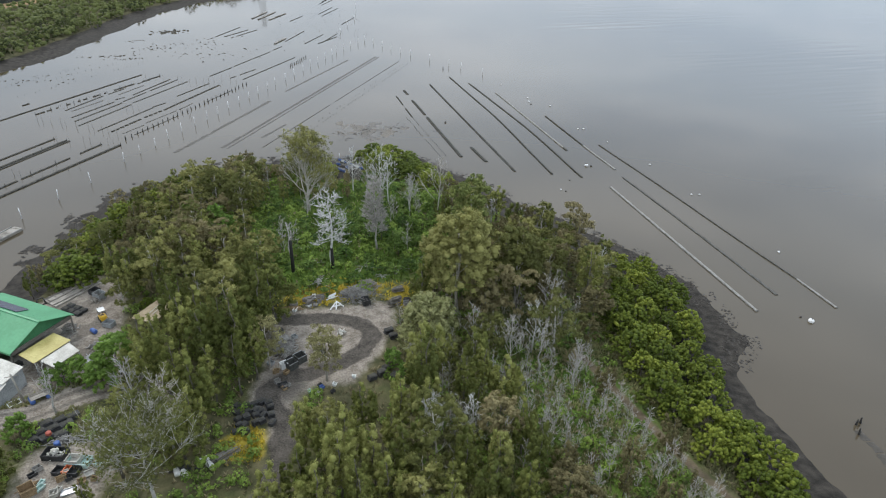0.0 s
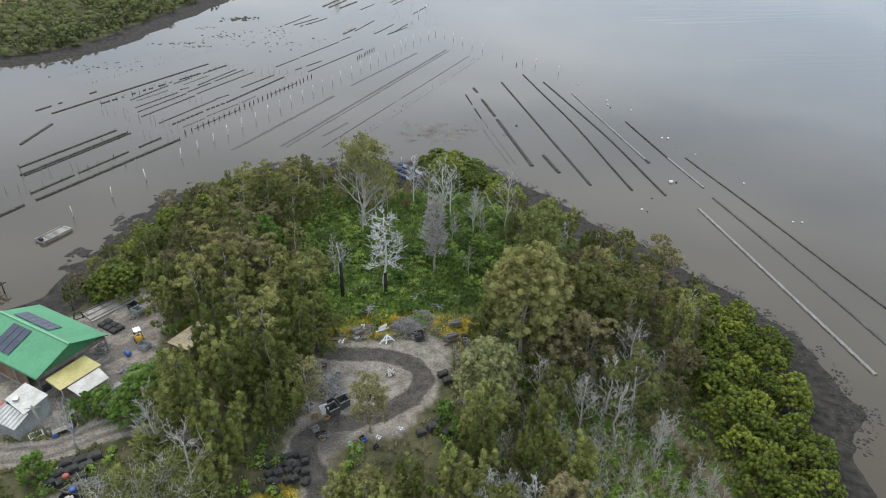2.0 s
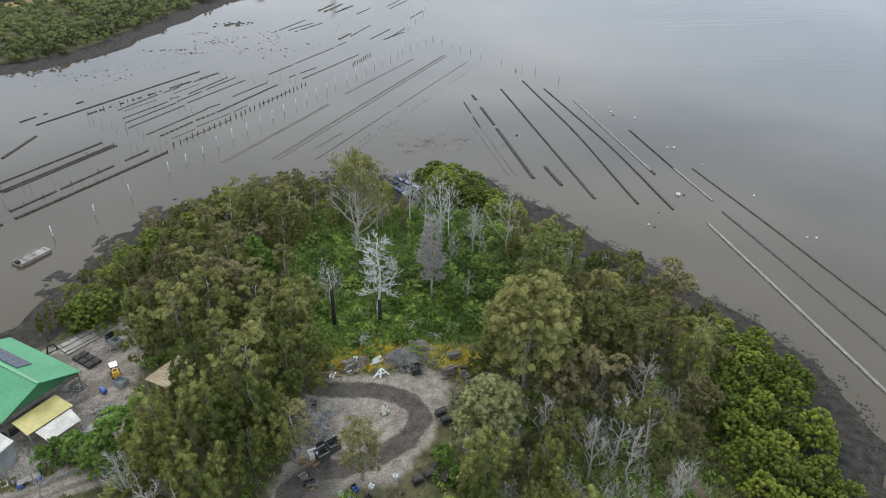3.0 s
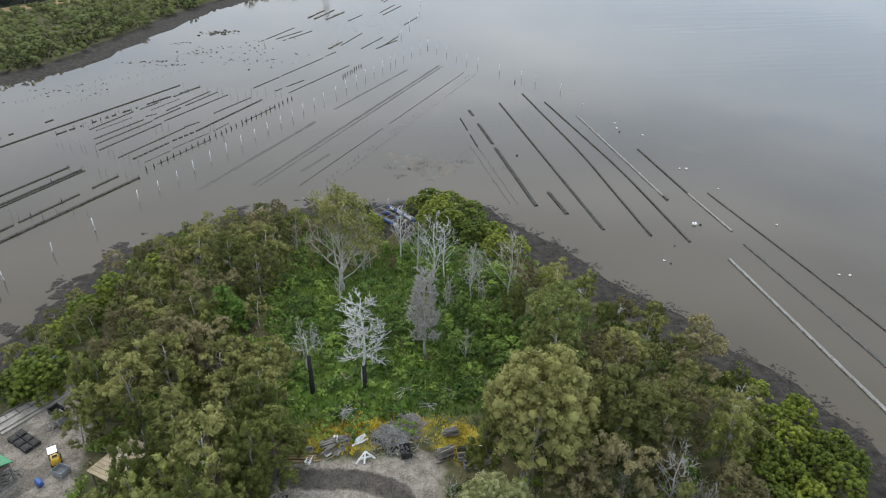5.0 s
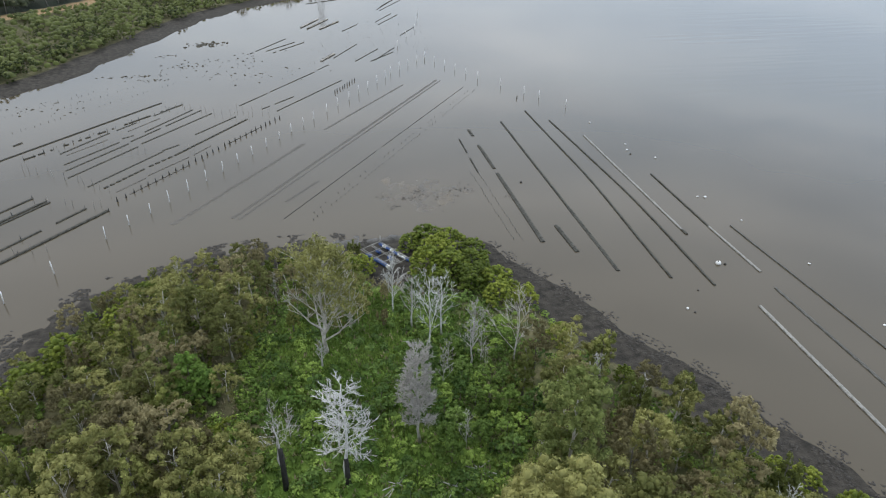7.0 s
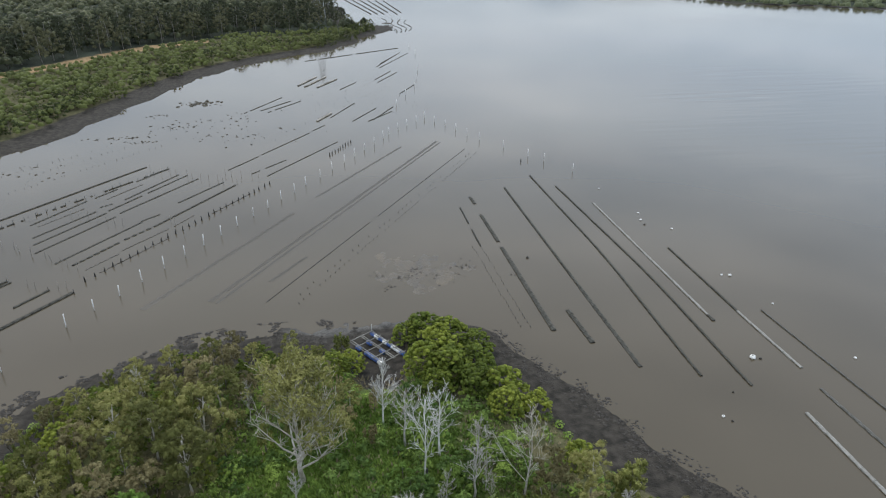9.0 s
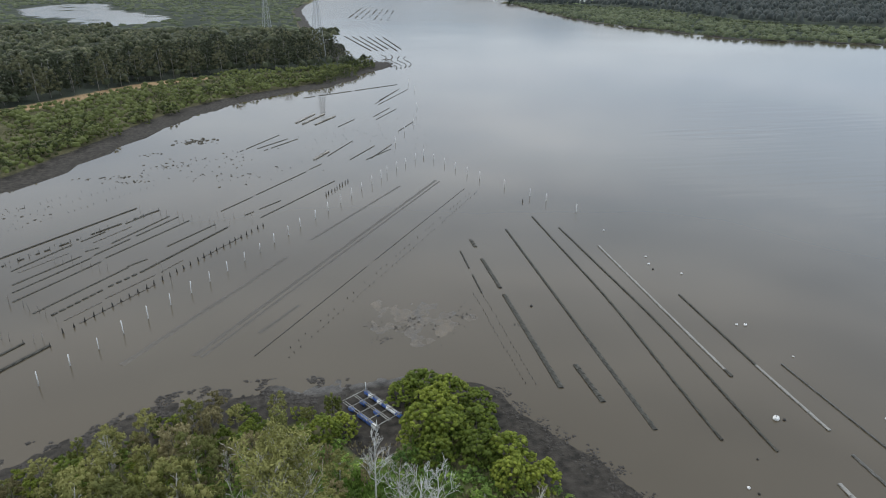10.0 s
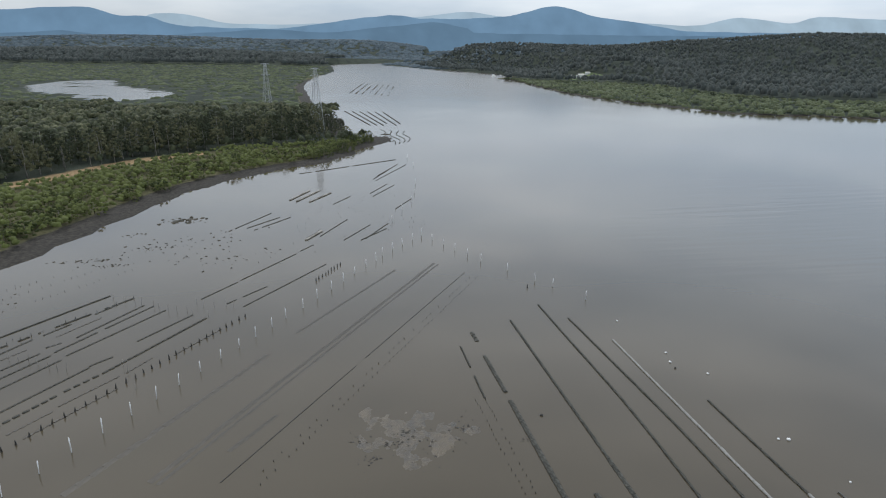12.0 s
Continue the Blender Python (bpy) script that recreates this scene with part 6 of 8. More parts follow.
understory("undergrowth", 1500, -30, 48, 28, 124, lambda x, y: off_yards(x, y) & (distance(POINT, x, y) > np.where(x < 12, 4.2, 7.5)) & ~((x > 13) & (x < 20.5) & (y > 116)) & (distance(BELT, x, y) < -0.5) & (distance(SAND_PATH, x, y, False) > 1.2)
           & ~((x > -1) & (x < 20) & (y < 80) & (y > 60)) & (np.hypot((x - 11) / 7, (y - 100) / 10) > 1), M["shrub"], "low leafy undergrowth between the trees", 411)
understory("meadow_vines", 420, -1, 28, 79.8, 114, lambda x, y: off_yards(x, y) & ~((x > 12.5) & (y > 113)) & (wave_noise(x, y, 9, 71) > -0.1), M["deep_shrub"], "tangled green vines and low bushes in the clearing", 421)
tufts("meadow_grass", 21000, -3, 30, 76, 122, lambda x, y: off_yards(x, y) * ~((x > 12.5) & (x < 20.5) & (y > 115)) * ((y > 77.5) | (x > 19)) * (0.3 + 0.8 * np.exp(-(((x - 12) / 11) ** 2 + ((y - 100) / 14) ** 2) ** 2)), 0.42, M["grass"], "lush green grass and weeds on the point", 401)
tufts("south_grass", 12000, 14, 42, 24, 66, lambda x, y: off_yards(x, y) * 0.8 * (distance(SAND_PATH, x, y, False) > 1.0), 0.42, M["dull_grass"], "long dull olive grass between dead saplings", 403)
tufts("dry_grass", 14000, -30, 50, 26, 122, lambda x, y: off_yards(x, y) * 0.55 * ((y > 80) | (y < 73) | (x > 19) | (x < 0)) * (distance(POINT, x, y) > 8) * (distance(SAND_PATH, x, y, False) > 0.8), 0.4, M["dry_grass"], "dry brown grass among the trees", 405)
tufts("roadside_weeds", 2600, -34, -22, 59.5, 67, lambda x, y: (distance(DRIVE, x, y, False) > 1.7) * (distance(SHED_YARD, x, y) < 1.2) * 0.8, 0.32, M["dull_grass"], "weedy grass beside the drive", 409)
tufts("yellow_weeds", 16000, -9, 20, 48, 81, lambda x, y: off_yards(x, y) * np.maximum.reduce([np.exp(-(((x - 8) / 7.5) ** 2 + ((y - 76.6) / 2.3) ** 2) ** 2), np.exp(-(((x - 17) / 2.6) ** 2 + ((y - 74) / 2.7) ** 2) ** 2),
      np.exp(-(((x + 4.8) / 2.4) ** 2 + ((y - 51.6) / 2.4) ** 2) ** 2)]) * (0.5 + 0.5 * (wave_noise(x, y, 3, 7) > 0)), 0.3, M["straw"], "yellow flowering weeds at the edge of the yard", 407)

# far bank: mangroves along the shore and gum forest behind

west_f, strip_f = Field(fxs, fys, distance(WEST_BANK, FX, FY)), Field(fxs, fys, distance(BROWN_STRIP, FX, FY, False))


def west(x, y):
    return west_f(x, y)


def strip(x, y):
    return strip_f(x, y)


def forested(x, y):
    return y > np.interp(x, [e[0] for e in EDGE], [e[1] for e in EDGE]) + 3


PLACED = []
spread(170, -125, 38, 212, 450, 5.4, lambda x, y: west(x, y) > (11 if y < 395 else 6) and not forested(x, y) and strip(x, y) > 9, lambda x, y: FAR_MANGROVES.put(x, y, turn(), rt.uniform(0.8, 1.1) * max(0.45, 1.12 - 0.012 * west(x, y)), rt.uniform(0.75, 1.05)), 30)
spread(340, -330, 36, 285, 520, 5.0, lambda x, y: west(x, y) > 15 and x < 14 and forested(x, y) and x > -0.62 * y - 20 and not forested(x, y - 75), lambda x, y: FAR_TREES.put(x, y, turn(), rt.uniform(0.7, 1.1), rt.uniform(0.85, 1.1)), 12)


spread(30, 12, 44, 412, 492, 4.2, lambda x, y: west(x, y) > 3.5 and not (x < 30 and forested(x, y)), lambda x, y: FAR_MANGROVES.put(x, y, turn(), rt.uniform(0.6, 0.95), rt.uniform(0.75, 1.05)), 40)
spread(44, -30, 36, 468, 606, 4.6, lambda x, y: west(x, y) > 4.5, lambda x, y: FAR_TREES.put(x, y, turn(), rt.uniform(0.55, 0.9), rt.uniform(0.8, 1.05)), 30)


def view(x, y):
    return np.abs(x - 15 - 0.2 * (y - 70)) < 0.80 * (y - 70) + 40


def in_forest(x, y):
    return y > np.interp(x, [e[0] for e in EDGE], [e[1] for e in EDGE])


def belt_width(y):
    return 175 * np.clip((1290 - y) / 330, 0.12, 1)


woods("forest_canopy", 2900, -480, 32, 330, 660, lambda x, y: in_forest(x, y - 66) & (distance(WEST_BANK, x, y) > 5) & view(x, y) & (y < np.where(x < -150, 650, 600)), 3.7, M["far_leaf"], "dark gum forest canopy behind the far bank", 299, 2.4, 1.0, 4, 6)
woods("bank_scrub", 4600, -170, 38, 205, 450, lambda x, y: ~in_forest(x, y) & (distance(WEST_BANK, x, y) > 10.5) & (distance(BROWN_STRIP, x, y, False) > 8), 1.9, M["far_mangrove"], "low mangrove scrub between the far bank's mangroves", 298, 0.7, 0.9, 2, 8)
woods("forest_scrub", 1100, -330, 38, 285, 520, lambda x, y: in_forest(x, y) & ~in_forest(x, y - 34) & (distance(WEST_BANK, x, y) > 8), 3.2, M["far_leaf"], "dark undergrowth along the forest's edge", 297, 0.8, 1.2, 3, 9)
woods("marsh_mangroves", 9000, -1300, 40, 560, 1980, lambda x, y: (distance(WEST_BANK, x, y) > 8) & (distance(POND, x, y) < -5) & (y > np.where(x < -150, 640, 575)) & view(x, y), 4.2, M["marsh"], "flat grey-green mangrove marsh beyond the forest", 301, 0.1, 0.34)
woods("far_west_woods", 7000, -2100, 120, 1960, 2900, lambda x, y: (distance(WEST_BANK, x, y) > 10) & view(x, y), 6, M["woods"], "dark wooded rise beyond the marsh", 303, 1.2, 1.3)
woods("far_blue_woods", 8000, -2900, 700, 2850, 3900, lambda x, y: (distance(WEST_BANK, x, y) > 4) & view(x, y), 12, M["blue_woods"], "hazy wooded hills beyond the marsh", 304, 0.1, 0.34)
woods("east_mangroves", 15000, 320, 1250, 400, 1300, lambda x, y: (distance(EAST_BANK, x, y) > 4) & (distance(EAST_BANK, x, y) < belt_width(y)) & view(x, y) & (((x - 462) / 28) ** 2 + ((y - 1170) / 60) ** 2 > 1), 2.6, M["marsh"], "green mangrove belt along the eastern bank", 305, 0.75, 0.7)
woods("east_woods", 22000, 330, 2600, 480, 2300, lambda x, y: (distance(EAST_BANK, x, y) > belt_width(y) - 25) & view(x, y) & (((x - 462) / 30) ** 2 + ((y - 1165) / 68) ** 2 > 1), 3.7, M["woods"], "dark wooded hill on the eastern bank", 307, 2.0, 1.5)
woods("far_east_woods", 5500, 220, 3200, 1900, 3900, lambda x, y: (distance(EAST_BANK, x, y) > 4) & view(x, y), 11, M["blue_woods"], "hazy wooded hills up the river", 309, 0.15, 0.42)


# ---- the oyster shed and its yard ----
M["green_roof"] = material("green_painted_steel", (0.055, 0.235, 0.105), (0.075, 0.285, 0.135), scale=0.35, rough=0.45, bump=0.004, bump_scale=5)
M["green_wall"] = material("dark_green_cladding", (0.03, 0.14, 0.06), (0.045, 0.18, 0.08), scale=0.6, rough=0.6)
M["yellow_roof"] = material("yellow_fibreglass_sheet", (0.34, 0.28, 0.085), (0.46, 0.40, 0.14), scale=0.8, rough=0.55)
M["white_roof"] = material("dirty_white_sheet", (0.36, 0.34, 0.295), (0.55, 0.53, 0.48), scale=0.9, rough=0.6, bump=0.004)
M["red_sheet"] = material("rusty_red_sheet", (0.32, 0.06, 0.04), (0.45, 0.12, 0.08), scale=1.2, rough=0.6)
M["brown_wall"] = material("brown_board_wall", (0.12, 0.075, 0.05), (0.22, 0.15, 0.10), scale=0.8, rough=0.9)
M["grey_wall"] = material("grey_sheet_wall", (0.20, 0.21, 0.21), (0.34, 0.35, 0.35), scale=0.8, rough=0.7)
M["galv"] = material("galvanised_steel", (0.30, 0.31, 0.32), (0.48, 0.49, 0.50), scale=2.0, rough=0.4, metal=0.6)
M["panel"] = material("dark_solar_glass", (0.035, 0.040, 0.060), (0.060, 0.066, 0.092), scale=1.0, rough=0.25)
M["concrete"] = material("weathered_concrete", (0.22, 0.20, 0.17), (0.36, 0.33, 0.29), scale=0.7, rough=0.95, bump=0.01)
M["black_plastic"] = material("black_plastic_mesh", (0.016, 0.016, 0.017), (0.050, 0.050, 0.050), scale=1.5, rough=0.7, bump=0.02, vary=0.3)
M["dark_wire"] = material("dark_wire_mesh", (0.045, 0.048, 0.045), (0.105, 0.108, 0.10), scale=4.0, rough=0.7)
M["forklift"] = material("yellow_machine_paint", (0.62, 0.36, 0.015), (0.74, 0.45, 0.03), scale=1.0, rough=0.4)
M["rubber"] = material("black_rubber", (0.015, 0.015, 0.015), (0.04, 0.04, 0.04), scale=3.0, rough=0.85)
M["white_paint"] = material("white_paint", (0.70, 0.70, 0.68), (0.84, 0.84, 0.82), scale=1.0, rough=0.6)
M["teal"] = material("pale_green_fibreglass", (0.32, 0.46, 0.42), (0.46, 0.58, 0.54), scale=1.0, rough=0.5)
M["orange"] = material("orange_plastic", (0.55, 0.12, 0.04), (0.66, 0.20, 0.08), scale=1.5, rough=0.5)
M["brown_timber"] = material("brown_pallet_timber", (0.20, 0.135, 0.07), (0.36, 0.26, 0.15), scale=1.2, rough=0.9)
M["thatch"] = material("tan_board_roof", (0.24, 0.185, 0.115), (0.38, 0.31, 0.20), scale=1.0, rough=0.9, bump=0.01)
M["lawn"] = material("mown_lawn", (0.070, 0.100, 0.032), (0.110, 0.145, 0.045), scale=0.05, rough=0.95)

SHED = (-32.0, 76.95, 1.75)
shed = tagged(new("oyster_shed"), "oyster shed with a green gabled steel roof and solar panels", "shed")
shed.matrix_basis = pose(*SHED, 0, 0, -37.6)
SL, SW, EAVE, RIDGE = 6.15, 4.36, 2.65, 4.35
for sgn in (1, -1):
    bm = bmesh.new()
    slab(bm, [(-SL, 0, RIDGE), (SL, 0, RIDGE), (SL, sgn * SW, EAVE), (-SL, sgn * SW, EAVE)][::sgn], 0.07)
    roof = part("roof", bm, M["green_roof"], shed, "green painted steel roof sheet")
    ribs = bmesh.new()
    drop = (RIDGE - EAVE)
    for i in range(18):
        x = -SL + 0.25 + i * (2 * SL - 0.5) / 17
        slab(ribs, [(x - 0.03, sgn * 0.1, RIDGE - drop * 0.1 / SW + 0.006), (x + 0.03, sgn * 0.1, RIDGE - drop * 0.1 / SW + 0.006), (x + 0.03, sgn * SW, EAVE + 0.006), (x - 0.03, sgn * SW, EAVE + 0.006)][::sgn], 0.01)
    tagged(part("rib", ribs, M["green_roof"], roof), kind="stuff")
    part("gutter", boxed(-SL, SL, sgn * SW - 0.08, sgn * SW + 0.08, EAVE - 0.2, EAVE - 0.075), M["green_wall"], shed)
part("ridge_cap", boxed(-SL, SL, -0.16, 0.16, RIDGE - 0.02, RIDGE + 0.05, bevel=0.02), M["green_roof"], shed)
for x in (-SL + 0.12, SL - 0.45):
    bm = bmesh.new()
    a = [bm.verts.new(c) for c in ((x, -SW + 0.3, EAVE - 0.05), (x, SW - 0.3, EAVE - 0.05), (x, 0, RIDGE - 0.15))]
    b = [bm.verts.new((v.co.x + 0.08, v.co.y, v.co.z)) for v in a]
    bm.faces.new(a[::-1]), bm.faces.new(b)
    for i in range(3):
        bm.faces.new((a[i], a[(i + 1) % 3], b[(i + 1) % 3], b[i]))
    part("gable", bm, M["green_wall"], shed, "dark green gable cladding")
part("wall", boxed(-SL + 0.1, SL - 2.5, -SW + 0.25, -SW + 0.35, -0.3, EAVE - 0.2), M["brown_wall"], shed, "brown board side wall")
part("wall", boxed(-SL + 0.1, SL - 4.0, SW - 0.35, SW - 0.25, -0.3, EAVE - 0.2), M["brown_wall"], shed, "brown board side wall")
part("wall", boxed(-SL + 0.1, -SL + 0.2, -SW + 0.36, SW - 0.36, -0.3, EAVE - 0.06), M["brown_wall"], shed, "brown board end wall")
part("beam", boxed(SL - 0.42, SL - 0.25, -SW + 0.3, SW - 0.3, EAVE - 0.55, EAVE - 0.08), M["timber"], shed, "grey timber beam over the open end")
part("floor_slab", boxed(-SL, SL, -SW + 0.1, SW - 0.1, -0.4, 0.06), M["concrete"], shed)
for x in (-2, 1.5, SL - 0.35):
    for y in (-SW + 0.25, SW - 0.25):
        part("post", boxed(x - 0.07, x + 0.07, y - 0.07, y + 0.07, 0.06, EAVE - 0.21), M["timber"], shed)
# two sets of solar panels, one on each slope
slope = math.atan2(RIDGE - EAVE, SW)
panel_bm = boxed(-0.5, 0.5, -0.82, 0.82, 0, 0.04)
panel_me = bpy.data.meshes.new("solar_panel")
panel_bm.to_mesh(panel_me)
panel_bm.free()
panel_me.materials.append(M["panel"])


def on_roof(x, down, sgn):
    return pose(x, sgn * down * math.cos(slope), RIDGE - down * math.sin(slope) + 0.07, -sgn * math.degrees(slope), 0, 0)


for i in range(6):
    child("solar_panel", panel_me, shed, "dark blue solar panel", on_roof(-3.9 + 1.04 * i, 1.35, 1))
for i in range(3):
    for j in range(2):
        child("solar_panel", panel_me, shed, "dark blue solar panel", on_roof(-2.3 + 1.08 * i, 1.35 + 1.7 * j, -1))


def awning(name, corners, mat, label, feet, thick=0.05):
    """A sheet roof on slim posts. corners: x, y, z."""
    ob = tagged(new(name), label, "awning")
    cx, cy = sum(c[0] for c in corners) / 4, sum(c[1] for c in corners) / 4
    ob.matrix_basis = pose(cx, cy, 1.75)
    cs = [(c[0] - cx, c[1] - cy, c[2] - 1.75) for c in corners]
    part("roof", slab(bmesh.new(), cs, thick), mat, ob)
    for k in feet:
        t = Tubes().add([(cs[k][0] * 0.93, cs[k][1] * 0.93, -0.2), (cs[k][0] * 0.93, cs[k][1] * 0.93, cs[k][2] - thick)], [0.05, 0.05], 6)
        child("post", t.mesh("post", M["galv"]), ob)
    return ob


awning("yellow_awning", [(-29.1, 70.0, 4.05), (-27.2, 68.3, 3.75), (-24.1, 72.0, 3.75), (-26.2, 73.6, 4.05)], M["yellow_roof"], "awning of yellowed fibreglass sheet beside the green shed", (1, 2))
awning("white_awning", [(-26.7, 68.8, 3.62), (-25.1, 67.5, 3.4), (-22.9, 70.1, 3.4), (-24.3, 71.7, 3.62)], M["white_roof"], "small awning of dirty white corrugated sheets", (1, 2))

annexe = tagged(new("old_white_shed"), "low old shed with patched white and red sheet roofing", "shed")
annexe.matrix_basis = pose(-30.6, 66.3, 1.75)
part("roof", slab(bmesh.new(), [(-1.3, 0.8, 2.55), (1.2, -1.5, 2.3), (2.7, 1.0, 2.45), (-0.1, 3.0, 2.7)], 0.07), M["white_roof"], annexe, "dirty white flat sheet roof")
part("roof", slab(bmesh.new(), [(-2.8, -0.6, 1.75), (0.7, -3.0, 1.75), (1.55, -1.35, 2.22), (-1.75, 0.95, 2.22)], 0.05), M["white_roof"], annexe, "lean-to roof of worn white sheets")
part("roof_strip", slab(bmesh.new(), [(-2.65, -0.68, 1.80), (-2.3, -0.92, 1.80), (-1.35, 0.68, 2.27), (-1.7, 0.92, 2.27)], 0.03), M["red_sheet"], annexe, "rusty red roofing strip")
for i in range(7):
    f = 0.16 + 0.12 * i
    x0, y0, x1, y1 = -2.8 + 3.5 * f, -0.6 - 2.4 * f, -1.75 + 3.3 * f, 0.95 - 2.3 * f
    part("roof_lap", slab(bmesh.new(), [(x0, y0, 1.79), (x0 + 0.12, y0 - 0.08, 1.79), (x1 + 0.12, y1 - 0.08, 2.26), (x1, y1, 2.26)], 0.03), M["grey_wall"], annexe)
part("wall", slab(bmesh.new(), [(-2.5, -0.6, 1.7), (0.6, -2.75, 1.7), (0.66, -2.66, 1.7), (-2.44, -0.5, 1.7)], 1.9), M["grey_wall"], annexe, "grey sheet front wall")
part("wall", slab(bmesh.new(), [(0.6, -2.75, 1.7), (1.35, -1.3, 2.1), (2.55, 0.9, 2.35), (2.47, 0.95, 2.35), (1.27, -1.25, 2.1), (0.52, -2.7, 1.7)], 2.2), M["grey_wall"], annexe, "grey sheet side wall")
part("wall", slab(bmesh.new(), [(-2.5, -0.6, 1.7), (-0.1, 2.85, 2.5), (-0.02, 2.8, 2.5), (-2.42, -0.65, 1.7)], 2.6), M["grey_wall"], annexe, "grey sheet back wall")
part("roof_box", boxed(-0.4, 0.1, 0.3, 0.8, 2.5, 2.75, bevel=0.03), M["galv"], annexe, "metal box on the roof")


def pile_of(name, n, length, r, x, y, spread_x, spread_y, high, mat, label, category, seed, square=False, flat=False, turn_z=None, piece="board"):
    """A heap of sticks or boards: each a part of its own, or one mass where there are too many to tell apart."""
    q = random.Random(seed)
    ob = tagged(new(name), label, category)
    ob.matrix_basis = pose(x, y, height_at(x, y))
    t = Tubes()
    for i in range(n):
        a = q.uniform(0, 6.283) if turn_z is None else turn_z + q.uniform(-0.12, 0.12)
        px_, py_ = q.gauss(0, 0.42) * spread_x, q.gauss(0, 0.42) * spread_y
        k = max(0.0, 1 - (px_ / (spread_x + 0.01)) ** 2 - (py_ / (spread_y + 0.01)) ** 2)
        z = high * k * q.uniform(0.3, 1.0) + r
        l = length * q.uniform(0.7, 1.2) / 2
        d = Vector((math.cos(a) * l, math.sin(a) * l, 0 if flat else q.uniform(-0.3, 0.3) * l))
        c = Vector((px_, py_, z))
        if (c - d).z < 0 or (c + d).z < 0:
            d.z = 0
        if n <= 75:
            child(piece, Tubes().add([-d, d], [r * q.uniform(0.7, 1.2)] * 2, 4).mesh(piece, mat, False), ob, m=pose(*c))
        else:
            t.add([c - d, c + d], [r * q.uniform(0.7, 1.2)] * 2, 4)
    if n > 75:
        tagged(child("pile", t.mesh("pile", mat, False), ob), kind="stuff")
    return ob


M["stick"] = material("grey_oyster_sticks", (0.15, 0.143, 0.13), (0.34, 0.325, 0.30), scale=0.9, rough=0.95)
pile_of("stick_heap", 620, 1.1, 0.035, 10.6, 75.4, 2.6, 2.0, 1.0, M["stick"], "broad heap of grey oyster sticks at the edge of the yard", "stick heap", 501)
pile_of("pale_stick_heap", 170, 1.1, 0.05, 12.2, 77.0, 1.6, 1.1, 1.0, M["timber"], "heap of pale weathered timber offcuts", "timber heap", 502)
pile_of("timber_stack", 60, 1.5, 0.06, 15.4, 72.7, 0.5, 0.8, 0.9, M["timber"], "stack of weathered grey oyster rails", "timber stack", 503, flat=True, turn_z=0.3)
pile_of("timber_stack", 48, 1.3, 0.06, 16.3, 75.0, 0.4, 0.6, 0.9, M["timber"], "stack of weathered grey oyster rails", "timber stack", 504, flat=True, turn_z=0.1)
pile_of("timber_stack", 60, 1.2, 0.06, 4.2, 75.2, 0.45, 1.0, 0.8, M["timber"], "stack of grey boards in yellow weeds", "timber stack", 505, flat=True, turn_z=0.35)
pile_of("board_heap", 12, 2.6, 0.07, 1.8, 74.4, 0.8, 0.5, 0.3, M["brown_timber"], "few long brown boards lying on the ground", "boards", 506, flat=True, turn_z=-0.2)
pile_of("white_boards", 14, 1.4, 0.07, 7.2, 75.6, 0.4, 0.4, 0.35, M["white_paint"], "bundle of white painted boards", "boards", 507, flat=True, turn_z=0.5)
pile_of("brush_heap", 26, 2.4, 0.03, 5.8, 79.2, 0.7, 0.6, 0.8, M["grey_twig"], "small heap of dead grey branches", "brush", 508, piece="branch")
pile_of("scrap_heap", 420, 1.2, 0.05, 0.1, 66.8, 1.5, 2.2, 0.9, M["stick"], "untidy heap of grey rails and scrap in the yard", "scrap heap", 509)
pile_of("scrap_heap", 60, 1.0, 0.06, -0.6, 69.5, 1.0, 1.2, 0.6, M["timber"], "heap of pale scrap timber", "scrap heap", 510, piece="scrap")
pile_of("rail_heap", 40, 2.4, 0.05, -7.0, 50.6, 1.3, 0.5, 0.4, M["timber"], "low pile of long rails beside the trees", "timber stack", 511, flat=True, turn_z=0.5, piece="rail")
pile_of("frame_heap", 70, 1.6, 0.03, -21.9, 69.3, 1.2, 1.3, 0.9, M["galv"], "tangle of galvanised rack frames in the shed yard", "rack frames", 512, piece="bar")
pile_of("shed_clutter", 60, 0.9, 0.07, -25.6, 77.0, 0.9, 1.2, 1.0, M["stick"], "dark clutter of gear under the end of the green shed", "clutter", 513, piece="bar")
pile_of("white_heap", 30, 0.5, 0.07, 7.4, 67.8, 0.6, 0.8, 0.35, M["white_roof"], "small heap of pale shell and foam pieces", "shell heap", 514, piece="shell")
pile_of("rail_heap", 30, 3.2, 0.06, -20.3, 57.0, 1.6, 0.6, 0.5, M["stick"], "pile of dark rails behind the tubs", "timber stack", 515, flat=True, turn_z=-0.2, piece="rail")


